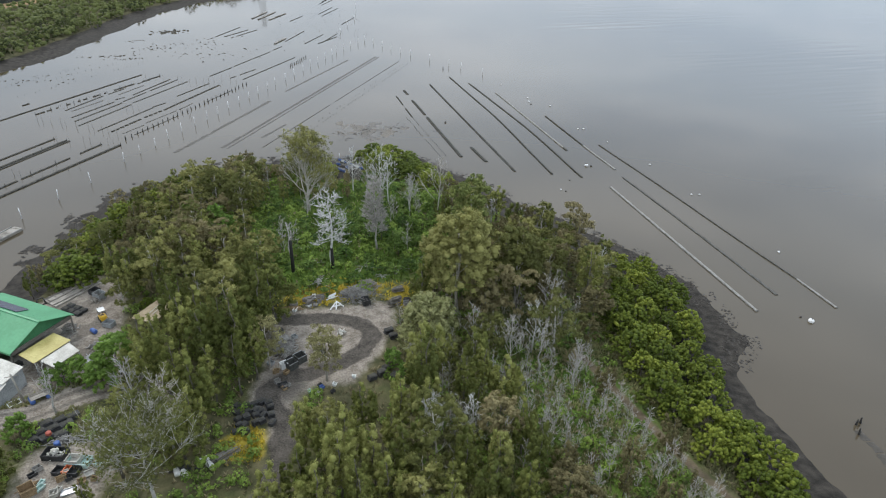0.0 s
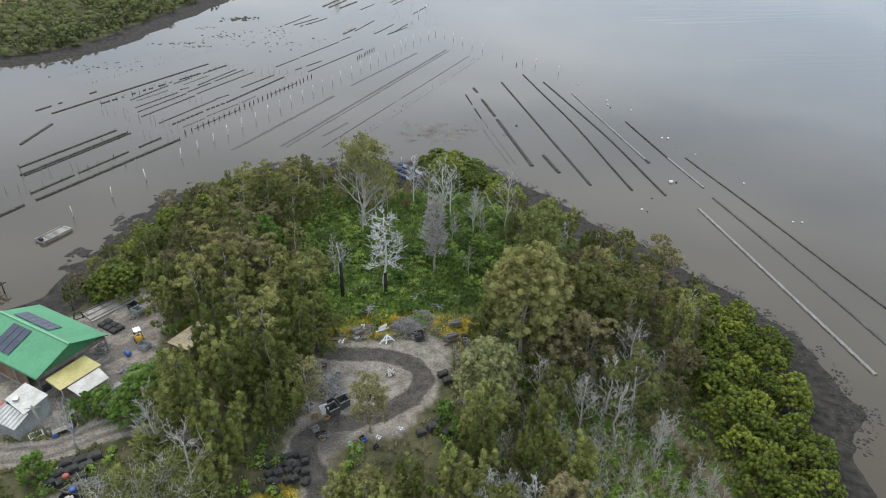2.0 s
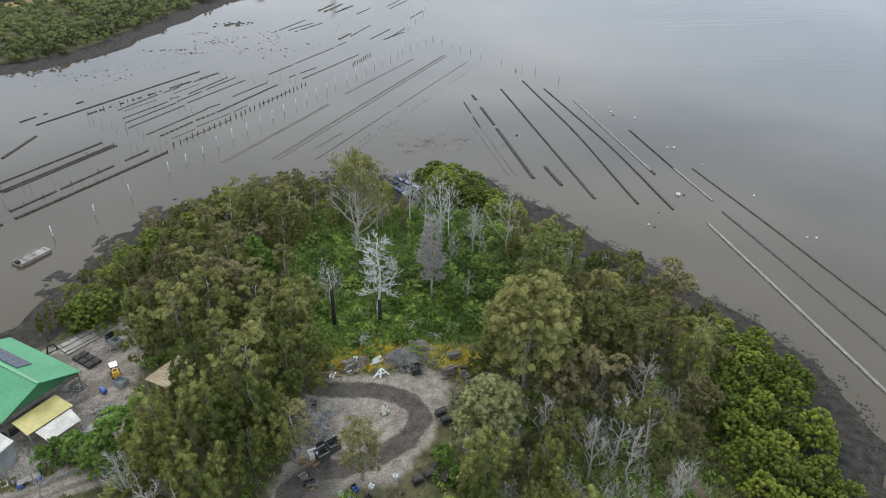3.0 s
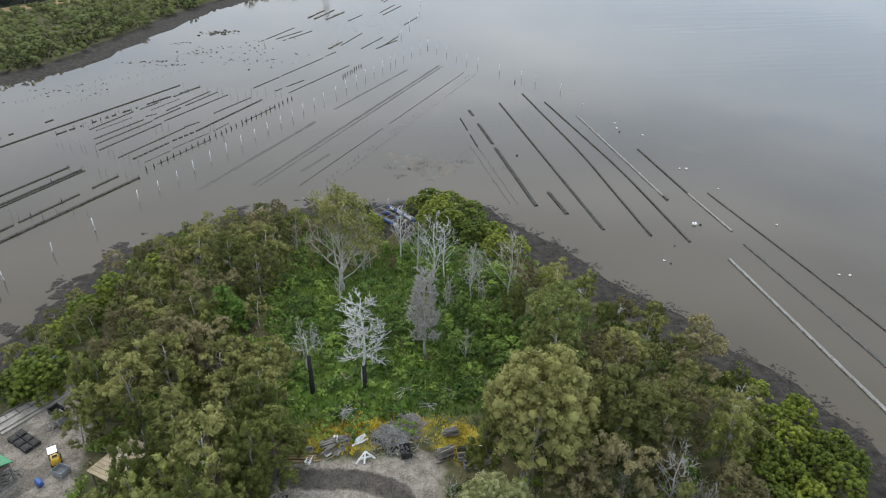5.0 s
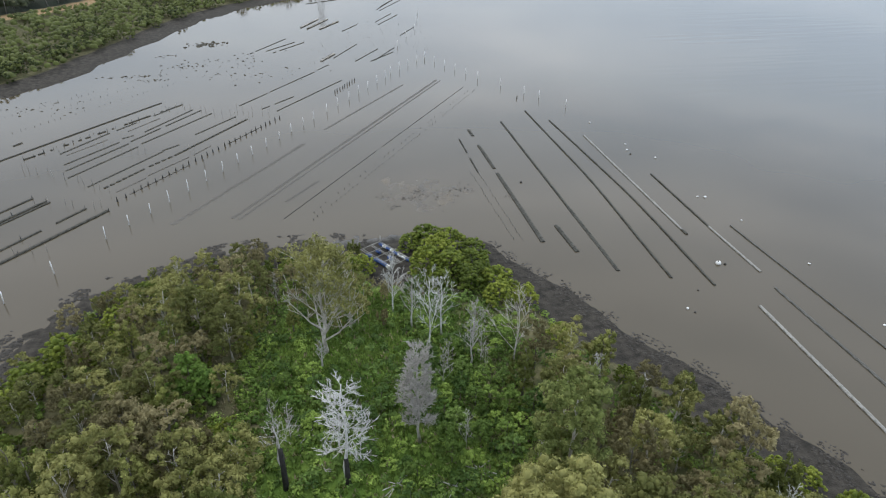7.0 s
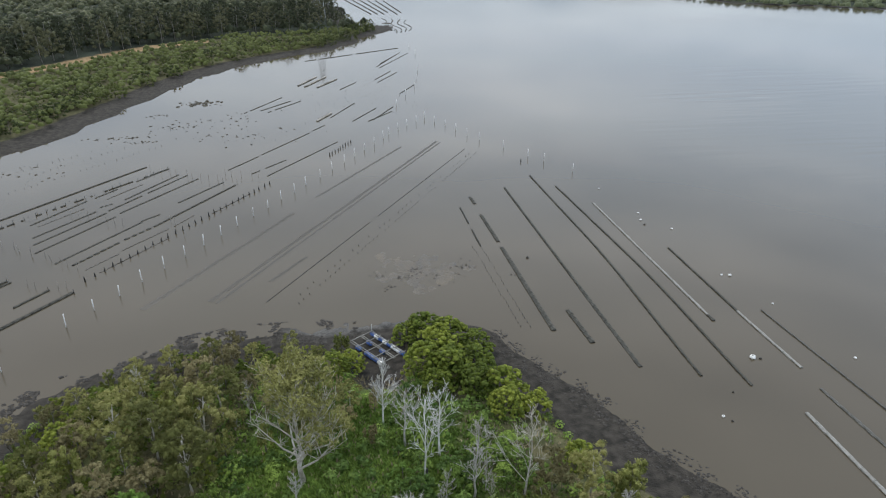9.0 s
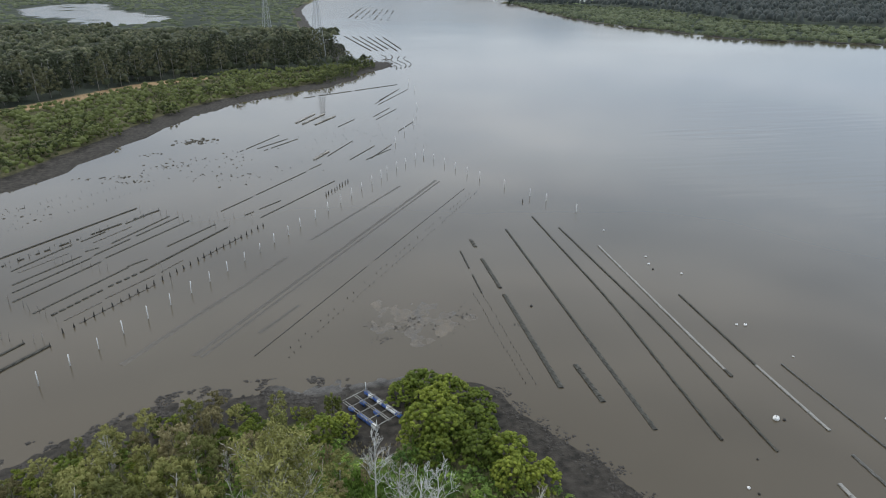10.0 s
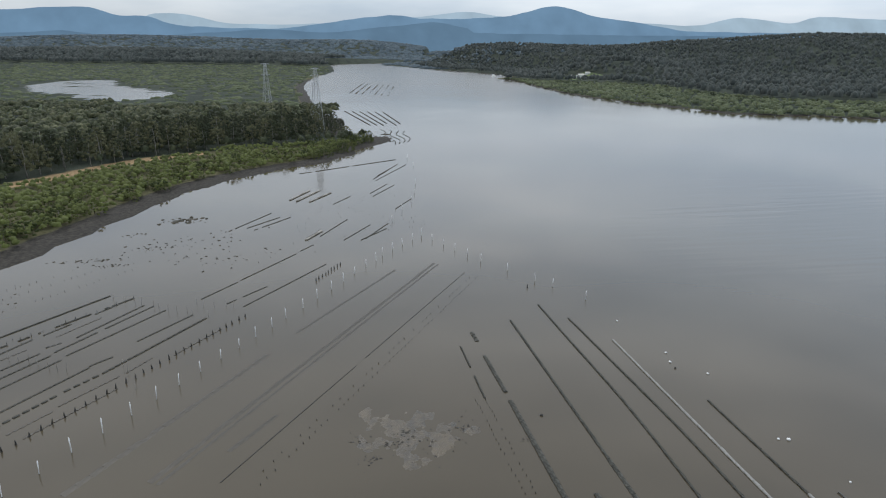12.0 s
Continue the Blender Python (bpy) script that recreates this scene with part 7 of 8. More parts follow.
def tub(name, x, y, l, w, h, mat, label, category, group="", turn_=0.0, tilt=0.0, ribs=True, z=None, rim_mat=None):
    """An open bin: floor, four sides with rims."""
    ob = tagged(new(name), label, category, group=group)
    ob.matrix_basis = pose(x, y, height_at(x, y) if z is None else z, tilt, 0, turn_)
    k = 0.05
    bm = boxed(-l / 2, l / 2, -w / 2, w / 2, 0.0, 0.06)
    box(bm, -l / 2, l / 2, -w / 2, -w / 2 + k, 0.065, h)
    box(bm, -l / 2, l / 2, w / 2 - k, w / 2, 0.065, h)
    box(bm, -l / 2, -l / 2 + k, -w / 2 + k + 0.003, w / 2 - k - 0.003, 0.065, h)
    box(bm, l / 2 - k, l / 2, -w / 2 + k + 0.003, w / 2 - k - 0.003, 0.065, h)
    part("bin", bm, mat, ob)
    if ribs:
        rim = boxed(-l / 2 - 0.03, l / 2 + 0.03, -w / 2 - 0.03, -w / 2 + 0.03, h + 0.003, h + 0.05)
        box(rim, -l / 2 - 0.03, l / 2 + 0.03, w / 2 - 0.03, w / 2 + 0.03, h + 0.003, h + 0.05)
        part("rim", rim, rim_mat or mat, ob)
    return ob


def basket_block(name, x, y, l, w, h, label, group, turn_, lift=0.0):
    """A block of stacked black oyster baskets with grooves between the layers."""
    ob = tagged(new(name), label, "basket stack", group=group)
    ob.matrix_basis = pose(x, y, height_at(x, y) + lift, 0, 0, turn_)
    k = 3
    for i in range(k):
        part("basket", boxed(-l / 2, l / 2, -w / 2, w / 2, i * h / k + 0.01, (i + 1) * h / k - 0.02, bevel=0.025), M["black_plastic"], ob, m=pose(random.Random(i + int(x * 7)).uniform(-0.05, 0.05), 0, 0))
    part("lid", boxed(-l / 2 + 0.12, l / 2 - 0.12, -w / 2 + 0.1, w / 2 - 0.1, h - 0.01, h + 0.04, bevel=0.02), M["rack"], ob)
    return ob


q = random.Random(9)
BASKETS = "stack of black plastic oyster baskets on the ground"
for i in range(22):
    a, b = i % 5, i // 5
    basket_block("basket_stack", -5.4 + 0.85 * a + q.uniform(-0.2, 0.2), 57.6 - 1.02 * b - 0.1 * a + q.uniform(-0.2, 0.2), q.uniform(0.65, 0.9), q.uniform(0.5, 0.7), q.uniform(0.4, 0.65), BASKETS, "basket stacks in the yard", q.uniform(10, 60))
for i in range(9):
    a, b = i % 3, i // 3
    basket_block("basket_stack", -24.6 + 1.25 * a - 0.35 * b, 59.6 + 0.25 * a - 1.15 * b, 1.25, 0.85, q.uniform(0.45, 0.6), BASKETS, "basket stacks by the drive", 35 + q.uniform(-8, 8))
for i in range(6):
    a, b = i % 3, i // 3
    basket_block("basket_stack", -27.0 + 0.85 * a + 0.55 * b, 82.2 - 0.75 * a + 0.65 * b, 0.95, 0.75, 0.4, BASKETS, "basket stacks behind the shed", -40)
for x, y in ((13.2, 66.6), (13.6, 65.4), (10.8, 58.8), (11.6, 59.9), (12.2, 58.2), (9.6, 58.4)):
    basket_block("basket_stack", x, y, 1.0, 0.75, q.uniform(0.35, 0.8), BASKETS, "basket stacks at the yard's edge", q.uniform(0, 90))
for x, y in ((16.8, 71.9), (17.7, 71.6), (18.5, 71.9), (17.2, 70.9), (18.2, 70.7), (19.2, 71.2)):
    tub("grey_crate", x, y, 0.75, 0.6, 0.55, M["stick"], "small grey crate in a row beside the trees", "crate", "grey crates by the yard", q.uniform(-15, 15))
tub("black_crate", 11.5, 73.3, 1.0, 1.3, 0.7, M["black_plastic"], "black slatted crate before the stick heap", "crate", turn_=5)
tub("scrap_bin", 0.8, 62.7, 1.2, 1.1, 0.95, M["dark_wire"], "open dark wire-sided bin with a pale rim", "bin", "wire bins", 30, rim_mat=M["grey_wall"])
tub("scrap_bin", 1.9, 63.7, 1.2, 1.1, 0.95, M["dark_wire"], "open dark wire-sided bin with a pale rim", "bin", "wire bins", 30, rim_mat=M["grey_wall"])
tub("white_crate", -0.1, 63.0, 0.8, 0.7, 0.7, M["white_paint"], "small white and teal crate beside the wire bins", "crate", turn_=20)
tub("black_tub", 4.4, 64.8, 1.1, 0.7, 0.35, M["black_plastic"], "low black tub on the pale grit", "tub", turn_=10)
tub("blue_bin", 3.8, 58.3, 0.5, 0.4, 0.3, M["blue_drum"], "blue plastic bin among rubbish", "bin", turn_=25)
for x, y, m_ in ((3.2, 57.4, "white_paint"), (2.4, 58.0, "teal"), (4.9, 57.2, "black_plastic"), (3.6, 58.7, "black_plastic"), (5.2, 58.4, "white_paint"), (7.6, 59.2, "white_paint")):
    tub("small_tub", x, y, q.uniform(0.35, 0.6), q.uniform(0.3, 0.45), q.uniform(0.2, 0.4), M[m_], "small plastic tub among rubbish at the track's edge", "tub", "small tubs", q.uniform(0, 90), q.uniform(-15, 15))
tub("dark_skip", -22.7, 54.8, 2.2, 1.3, 0.7, M["black_plastic"], "dark open bin heaped with mixed rubbish", "bin", turn_=-18)
tub("pale_green_punt", -20.3, 53.2, 2.2, 1.2, 0.5, M["teal"], "pale green fibreglass tub lying in the yard", "tub", "fibreglass tubs", -20)
tub("teal_tub", -18.0, 53.0, 1.0, 1.9, 0.4, M["teal"], "pale green fibreglass tub lying in the yard", "tub", "fibreglass tubs", -35)
tub("white_tray", -20.8, 53.4, 1.3, 1.0, 0.62, M["white_roof"], "dirty white tray set on the fibreglass tub", "tray", turn_=-20, z=height_at(-20.8, 53.4) + 0.1)
tub("orange_bin", -21.2, 52.4, 0.6, 1.0, 0.5, M["orange"], "orange and white plastic bin", "bin", turn_=-20)
tub("black_tub", -20.5, 52.1, 0.9, 1.1, 0.5, M["black_plastic"], "black plastic bin on the ground", "tub", "black bins", -20)
tub("black_tub", -22.0, 52.5, 0.9, 0.9, 0.45, M["black_plastic"], "black plastic bin on the ground", "tub", "black bins", -25)
tub("pink_tub", -19.2, 51.6, 0.8, 0.6, 0.3, M["white_roof"], "faded pinkish tub on its side", "tub", turn_=20, tilt=20)
tub("timber_crate", -24.2, 50.6, 1.3, 1.2, 0.8, M["brown_timber"], "brown timber crate with a slatted top", "crate", turn_=30)
pile_of("pallet", 9, 1.3, 0.05, -24.6, 51.4, 0.6, 0.5, 0.1, M["brown_timber"], "wooden pallet leaning on a crate", "pallet", 520, flat=True, turn_z=0.5, piece="slat")
pile_of("rubbish", 40, 0.35, 0.10, -22.7, 54.8, 0.9, 0.5, 0.9, M["white_roof"], "mixed pale rubbish heaped in a dark bin", "rubbish", 521, piece="scrap")
tub("grey_tarp", -20.6, 49.8, 1.4, 0.8, 0.15, M["galv"], "crumpled grey sheet on the ground", "sheet", turn_=10, ribs=False)
basket_block("basket_stack", 17.6, 73.0, 1.9, 0.45, 0.4, "long black tube bundle on yellow weeds", "basket stacks at the yard's edge", -5)
basket_block("basket_stack", 19.9, 72.4, 0.9, 0.8, 0.6, BASKETS, "basket stacks at the yard's edge", 15)
tub("white_box", 18.8, 72.4, 0.5, 0.5, 0.7, M["white_paint"], "white plastic box beside black baskets", "box")


def drum(x, y, mat, label, lying=False, turn_=0.0, z=None, r=0.29, l=0.88, parent=None):
    t = Tubes().add([(0, 0, 0), (0, 0, 0.04), (0, 0, l * 0.33), (0, 0, l * 0.36), (0, 0, l * 0.66), (0, 0, l * 0.69), (0, 0, l - 0.04), (0, 0, l)], [r * 0.93, r, r, r * 1.06, r, r * 1.06, r, r * 0.93], 10)
    me = t.mesh("drum", mat)
    if parent:
        return child("drum", me, parent)
    ob = tagged(new("drum", me), label, "drum")
    zz = height_at(x, y) if z is None else z
    ob.matrix_basis = pose(x, y, zz + (r if lying else 0), 90 if lying else 0, 0, turn_)
    return ob


drum(-22.9, 76.3, M["blue_drum"], "blue plastic drum at the corner of the shed", True, 40)
drum(-22.7, 55.9, M["blue_drum"], "blue plastic drum behind rubbish bins")
drum(-23.8, 57.6, M["red_sheet"], "rusty red steel drum between basket stacks")
for x, y in ((-11.2, 49.9), (-10.6, 49.4), (-9.0, 50.2), (-8.3, 49.9)):
    drum(x, y, M["float"], "white plastic drum lying among rubbish", True, q.uniform(0, 180))
pile_of("rubbish", 30, 0.5, 0.09, -10.6, 49.8, 1.0, 0.6, 0.4, M["black_plastic"], "dark mixed rubbish among the trees", "rubbish", 522, piece="scrap")

# white folded frame by the stick heap
frame_ = tagged(new("folded_frame"), "white painted A-shaped frame lying on the grit", "frame")
frame_.matrix_basis = pose(7.5, 73.3, height_at(7.5, 73.3))
for a, b in (((-0.9, -0.5, 0.05), (0.1, 0.3, 0.75)), ((0.1, 0.3, 0.75), (1.0, -0.1, 0.05)), ((-0.1, -0.6, 0.05), (0.12, 0.3, 0.75)), ((-0.6, -0.2, 0.3), (0.7, 0.05, 0.3))):
    child("bar", Tubes().add([a, b], [0.11, 0.09], 4).mesh("bar", M["white_paint"], False), frame_)

# slab and slipway behind the shed
slip = tagged(new("slipway"), "weathered concrete slipway with timber rails beside the mud", "slipway", kind="structure")
slip.matrix_basis = pose(-27.0, 86.0, 0)
part("slab", slab(bmesh.new(), [(-3.4, -0.6, 1.9), (-1.4, -2.9, 1.95), (3.6, 2.4, 1.9), (1.6, 4.0, 1.85)], 1.6), M["concrete"], slip)
for i, (a, b) in enumerate((((-3.2, -0.8), (1.7, 3.8)), ((-2.4, -1.6), (2.2, 3.2)), ((-1.7, -2.5), (3.2, 2.6)))):
    child("rail", Tubes().add([(*a, 2.0), (*b, 1.98)], [0.09, 0.09], 4).mesh("rail", M["timber"], False), slip)
for i in range(7):
    f = i / 6
    child("sleeper", Tubes().add([(-3.0 + 4.6 * f, -0.6 + 4.2 * f, 1.96), (-2.2 + 4.6 * f, -1.5 + 4.4 * f, 1.98)], [0.07, 0.07], 4).mesh("sleeper", M["timber"], False), slip)
winch = tagged(new("winch_frame"), "black steel winch frame at the head of the slipway", "winch")
winch.matrix_basis = pose(-30.2, 83.9, 1.9)
for a, b in (((-0.5, -0.4, 0), (-0.3, -0.2, 1.1)), ((0.5, 0.3, 0), (0.3, 0.2, 1.1)), ((-0.3, -0.2, 1.1), (0.3, 0.2, 1.1)), ((-0.5, -0.4, 0.1), (0.5, 0.3, 0.1)), ((-0.6, 0.1, 0), (-0.3, -0.2, 1.0))):
    child("bar", Tubes().add([a, b], [0.08, 0.08], 5).mesh("bar", M["black_plastic"]), winch)

# forklift
lift = tagged(new("forklift"), "small yellow forklift truck parked in the shed yard", "forklift")
lift.matrix_basis = pose(-21.9, 78.5, height_at(-21.9, 78.5), 0, 0, 115) @ Matrix.Scale(0.82, 4)
body = boxed(-0.9, 0.55, -0.5, 0.5, 0.3, 0.95, bevel=0.12)
box(body, -0.9, -0.35, -0.48, 0.48, 0.96, 1.15, bevel=0.06)
part("body", body, M["forklift"], lift, "yellow painted body")
part("seat", boxed(-0.35, 0.1, -0.25, 0.25, 0.955, 1.12, bevel=0.05), M["rubber"], lift)
for x in (-0.7, 0.5):
    for y in (-0.45, 0.45):
        child("pillar", Tubes().add([(x, y, 0.9), (x * 0.9, y, 2.05)], [0.035, 0.035], 5).mesh("pillar", M["rubber"]), lift)
part("roof", boxed(-0.7, 0.55, -0.5, 0.5, 2.05, 2.11, bevel=0.02), M["galv"], lift, "grey overhead guard")
for y in (-0.25, 0.25):
    child("mast", Tubes().add([(0.72, y, 0.1), (0.72, y, 2.2)], [0.05, 0.05], 4).mesh("mast", M["rubber"]), lift)
    part("fork", boxed(0.78, 1.75, y - 0.06, y + 0.06, 0.10, 0.15), M["rubber"], lift)
for x, r_ in ((0.45, 0.32), (-0.6, 0.28)):
    for y in (-0.5, 0.5):
        t = Tubes().add([(x, y - 0.1, r_), (x, y + 0.1, r_)], [r_, r_], 12)
        child("wheel", t.mesh("wheel", M["rubber"]), lift)
tub("grey_bin", -21.0, 77.0, 1.3, 1.0, 0.6, M["grey_wall"], "grey steel bin on the shed yard", "bin", turn_=-30)
tub("dark_bin", -24.0, 85.6, 1.2, 1.1, 0.7, M["black_plastic"], "dark bin beside the slipway", "bin", "bins by the slipway", -40)
tub("dark_bin", -23.2, 84.2, 1.3, 1.1, 0.9, M["grey_wall"], "grey bin beside the slipway", "bin", "bins by the slipway", -40)

# small raft on the grass, leaning pole, white frame
raft = tagged(new("small_raft"), "small timber raft on blue drums lying on the grass", "raft")
raft.matrix_basis = pose(-26.2, 64.4, height_at(-26.2, 64.4), 0, 0, 28)
for i in range(7):
    part("plank", boxed(-0.95, 0.95, -0.6 + 0.17 * i, -0.45 + 0.17 * i, 0.56, 0.61), M["timber"], raft)
for x in (-0.8, 0.75):
    d = drum(0, 0, M["blue_drum"], "", parent=raft, r=0.27, l=1.2)
    d.matrix_basis = pose(x, 0.55, 0.28, 90, 0, 0)
pole = tagged(new("power_pole"), "leaning grey timber pole beside the old shed", "pole")
pole.matrix_basis = pose(-27.6, 64.0, height_at(-27.6, 64.0), 2, -4, 0)
child("shaft", Tubes().add([(0, 0, -0.3), (0, 0, 2), (0, 0, 4.2)], [0.12, 0.11, 0.09], 8).mesh("shaft", M["timber"]), pole)
child("crossarm", Tubes().add([(-0.7, 0, 3.9), (0.7, 0, 3.9)], [0.05, 0.05], 4).mesh("crossarm", M["timber"]), pole)
wf = tagged(new("timber_square"), "square white timber frame lying on the grass", "frame")
wf.matrix_basis = pose(-28.7, 64.2, height_at(-28.7, 64.2) + 0.02, 0, 0, 30)
for a, b in (((-0.6, -0.4, 0.05), (0.6, -0.4, 0.05)), ((0.6, -0.4, 0.05), (0.6, 0.4, 0.05)), ((0.6, 0.4, 0.05), (-0.6, 0.4, 0.05)), ((-0.6, 0.4, 0.05), (-0.6, -0.4, 0.05))):
    child("bar", Tubes().add([a, b], [0.06, 0.06], 4).mesh("bar", M["white_paint"], False), wf)

# open shelter in the wood
shelter = tagged(new("shelter"), "open shelter with a flat tan board roof among trees", "shelter")
shelter.matrix_basis = pose(-14.9, 75.6, height_at(-14.9, 75.6), 0, 0, 52)
for i in range(12):
    part("roof_board", slab(bmesh.new(), [(-2.4 + 0.4 * i, -1.7, 2.45), (-2.03 + 0.4 * i, -1.7, 2.45), (-2.03 + 0.4 * i, 1.7, 2.2), (-2.4 + 0.4 * i, 1.7, 2.2)], 0.06), M["thatch"], shelter)
for x in (-2.1, 2.1):
    for y in (-1.5, 1.5):
        child("post", Tubes().add([(x, y, -0.2), (x, y, 2.2)], [0.07, 0.07], 6).mesh("post", M["timber"]), shelter)
for y in (-0.4, 0.1):
    child("pole", Tubes().add([(-1.0, y, 2.47), (1.3, y + 0.3, 2.46)], [0.05, 0.05], 5).mesh("pole", M["white_roof"]), shelter)

# slender tree in the middle of the yard
yard_tree = gum(601, 7.6, 2.1, M["yard_leaf"], "slender tree with thin brownish foliage in the yard", M["pale_bark"], per=15, sub=7, core=0.2, airy=0.0, name="yard_tree", group="slender yard trees", lobes=40)
place(yard_tree, 4.5, 59.5, 0)
yard_tree2 = gum(602, 7.4, 2.0, M["yard_leaf"], "slender tree with thin brownish foliage at the yard's edge", M["pale_bark"], per=12, sub=7, core=0.2, airy=0.1, name="yard_tree", group="slender yard trees", lobes=36)
place(yard_tree2, -1.7, 63.2, 0)

# ---- on the shore ----
punt = tagged(new("work_punt"), "flat grey timber work punt moored in shallow water", "boat")
punt.matrix_basis = pose(-41.9, 110.6, 0.0, 0, 0, 57)
hull = bmesh.new()
slab(hull, [(-2.55, -1.05, 0.32), (2.45, -1.05, 0.32), (2.75, -0.8, 0.36), (2.75, 0.8, 0.36), (2.45, 1.05, 0.32), (-2.55, 1.05, 0.32)], 0.5)
part("hull", hull, M["timber"], punt)
for i in range(13):
    part("deck_plank", boxed(-2.5 + 0.385 * i, -2.13 + 0.385 * i, -0.95, 0.95, 0.324, 0.35), M["timber"], punt)
for sgn in (-1, 1):
    part("gunwale", boxed(-2.55, 2.45, sgn * 1.02 - 0.06, sgn * 1.02 + 0.06, 0.325, 0.5), M["pale_rack"], punt, "pale worn gunwale")
part("engine_box", boxed(-2.5, -2.0, -0.35, 0.35, 0.355, 0.8, bevel=0.05), M["rubber"], punt, "dark engine box")

big_raft = tagged(new("drum_raft"), "pale-railed raft on blue and white drums aground on mud", "raft")
big_raft.matrix_basis = pose(16.4, 127.4, 0.28, 0, 0, -56.5)
for y in (-1.9, -1.55, 0.0, 0.3, 1.75, 2.0):
    child("rail", Tubes().add([(-3.7, y, 0.62), (3.7, y, 0.62)], [0.06, 0.06], 4).mesh("rail", M["pale_rack"], False), big_raft)
for x in (-3.5, -1.8, 0, 1.8, 3.5):
    child("crosspiece", Tubes().add([(x, -2.1, 0.71), (x, 2.2, 0.71)], [0.06, 0.06], 4).mesh("crosspiece", M["pale_rack"], False), big_raft)
for i in range(8):
    d = drum(0, 0, M["white_paint"] if i in (1, 3, 5, 6) else M["blue_drum"], "", parent=big_raft)
    d.matrix_basis = pose(-3.6 + 0.92 * i, 1.88, 0.29, 0, 90, 0)
for i in range(7):
    if i in (0, 2):
        continue
    d = drum(0, 0, M["float"] if i == 6 else M["blue_drum"], "", parent=big_raft)
    d.matrix_basis = pose(-3.2 + 0.95 * i, -1.72, 0.29, 0, 90, 0)
for i in (1, 4):
    d = drum(0, 0, M["blue_drum"], "", parent=big_raft)
    d.matrix_basis = pose(-3.2 + 0.95 * i, 0.15, 0.29, 0, 90, 0)
for x, y in ((-3.6, 2.0), (3.6, -1.9)):
    child("post", Tubes().add([(x, y, 0.5), (x, y, 1.7)], [0.05, 0.05], 5).mesh("post", M["pvc"]), big_raft)

rack2 = tagged(new("drum_rack"), "small blue drum rack stranded on mud by mangroves", "rack")
rack2.matrix_basis = pose(-28.0, 96.4, 0.35, 0, 0, 60)
for i in range(3):
    d = drum(0, 0, M["blue_drum"], "", parent=rack2)
    d.matrix_basis = pose(-1.3 + 0.95 * i, 0, 0.3, 0, 90, 0)
for y in (-0.25, 0.25):
    child("rail", Tubes().add([(-1.5, y, 0.64), (1.7, y, 0.64)], [0.05, 0.05], 4).mesh("rail", M["timber"], False), rack2)

jetty = tagged(new("jetty"), "dark timber jetty frame standing in the shallows behind the shed", "jetty")
jetty.matrix_basis = pose(-45.5, 92.5, 0, 0, 0, 60)
for i in range(4):
    for y in (-0.8, 0.8):
        child("post", Tubes().add([(-3 + 2 * i, y, -0.8), (-3 + 2 * i, y, 1.7)], [0.09, 0.08], 6).mesh("post", M["dark_timber"]), jetty)
for y in (-0.8, 0.8):
    child("beam", Tubes().add([(-3.6, y, 1.3), (3.6, y, 1.3)], [0.09, 0.09], 4).mesh("beam", M["dark_timber"], False), jetty)
for i in range(8):
    part("plank", boxed(-3.5 + 0.9 * i, -3.0 + 0.9 * i, -0.95, 0.95, 1.4, 1.45), M["dark_timber"], jetty)


# ---- far things: power towers, houses, a boat ----
def pylon(x, y, high, label):
    ob = tagged(new("power_tower"), label, "power tower", group="power towers of the far bank")
    ob.matrix_basis = pose(x, y, height_at(x, y), 0, 0, 25)
    w0, w1 = high * 0.085, high * 0.018
    corners = [(-1, -1), (1, -1), (1, 1), (-1, 1)]
    for a, b in corners:
        child("leg", Tubes().add([(a * w0, b * w0, -0.5), (a * w1, b * w1, high)], [0.15, 0.11], 4).mesh("leg", M["galv"], False), ob)
    t = Tubes()
    k = 9
    for i in range(k):
        z0, z1 = high * i / k, high * (i + 1) / k
        a0, a1 = w0 + (w1 - w0) * i / k, w0 + (w1 - w0) * (i + 1) / k
        for j in range(4):
            (ax, ay), (bx, by) = corners[j], corners[(j + 1) % 4]
            t.add([(ax * a0, ay * a0, z0), (bx * a1, by * a1, z1)], [0.055, 0.055], 3)
            t.add([(bx * a0, by * a0, z0), (ax * a1, ay * a1, z1)], [0.055, 0.055], 3)
    tagged(child("lattice", t.mesh("lattice", M["galv"], False), ob), kind="stuff")
    for z in (0.78, 0.88, 0.98):
        child("arm", Tubes().add([(-high * 0.09, 0, high * z), (0, 0, high * (z + 0.015)), (high * 0.09, 0, high * z)], [0.12, 0.22, 0.12], 4).mesh("arm", M["galv"], False), ob)
    return ob


pylon(13.3, 514.5, 40, "tall steel lattice power tower on the far point")
pylon(-26.4, 629.4, 40, "steel lattice power tower rising over the forest")


def house(x, y, l, w, h, turn_, label):
    ob = tagged(new("house"), label, "house", group="houses across the river")
    ob.matrix_basis = pose(x, y, height_at(x, y), 0, 0, turn_)
    part("wall", boxed(-l / 2, l / 2, -w / 2, w / 2, -1, h), M["white_paint"], ob, "white wall")
    for sgn in (-1, 1):
        bm = slab(bmesh.new(), [(-l / 2 - 0.5, 0, h + w * 0.28), (l / 2 + 0.5, 0, h + w * 0.28), (l / 2 + 0.5, sgn * (w / 2 + 0.5), h + 0.01), (-l / 2 - 0.5, sgn * (w / 2 + 0.5), h + 0.01)][::sgn], 0.1)
        part("roof", bm, M["white_roof"], ob, "pale sheet roof")
    for i in range(4):
        part("window", boxed(-l / 2 + 1.2 + i * (l - 3.4) / 3, -l / 2 + 2.4 + i * (l - 3.4) / 3, -w / 2 - 0.05, -w / 2 - 0.003, 0.9, 2.1), M["panel"], ob)
    return ob


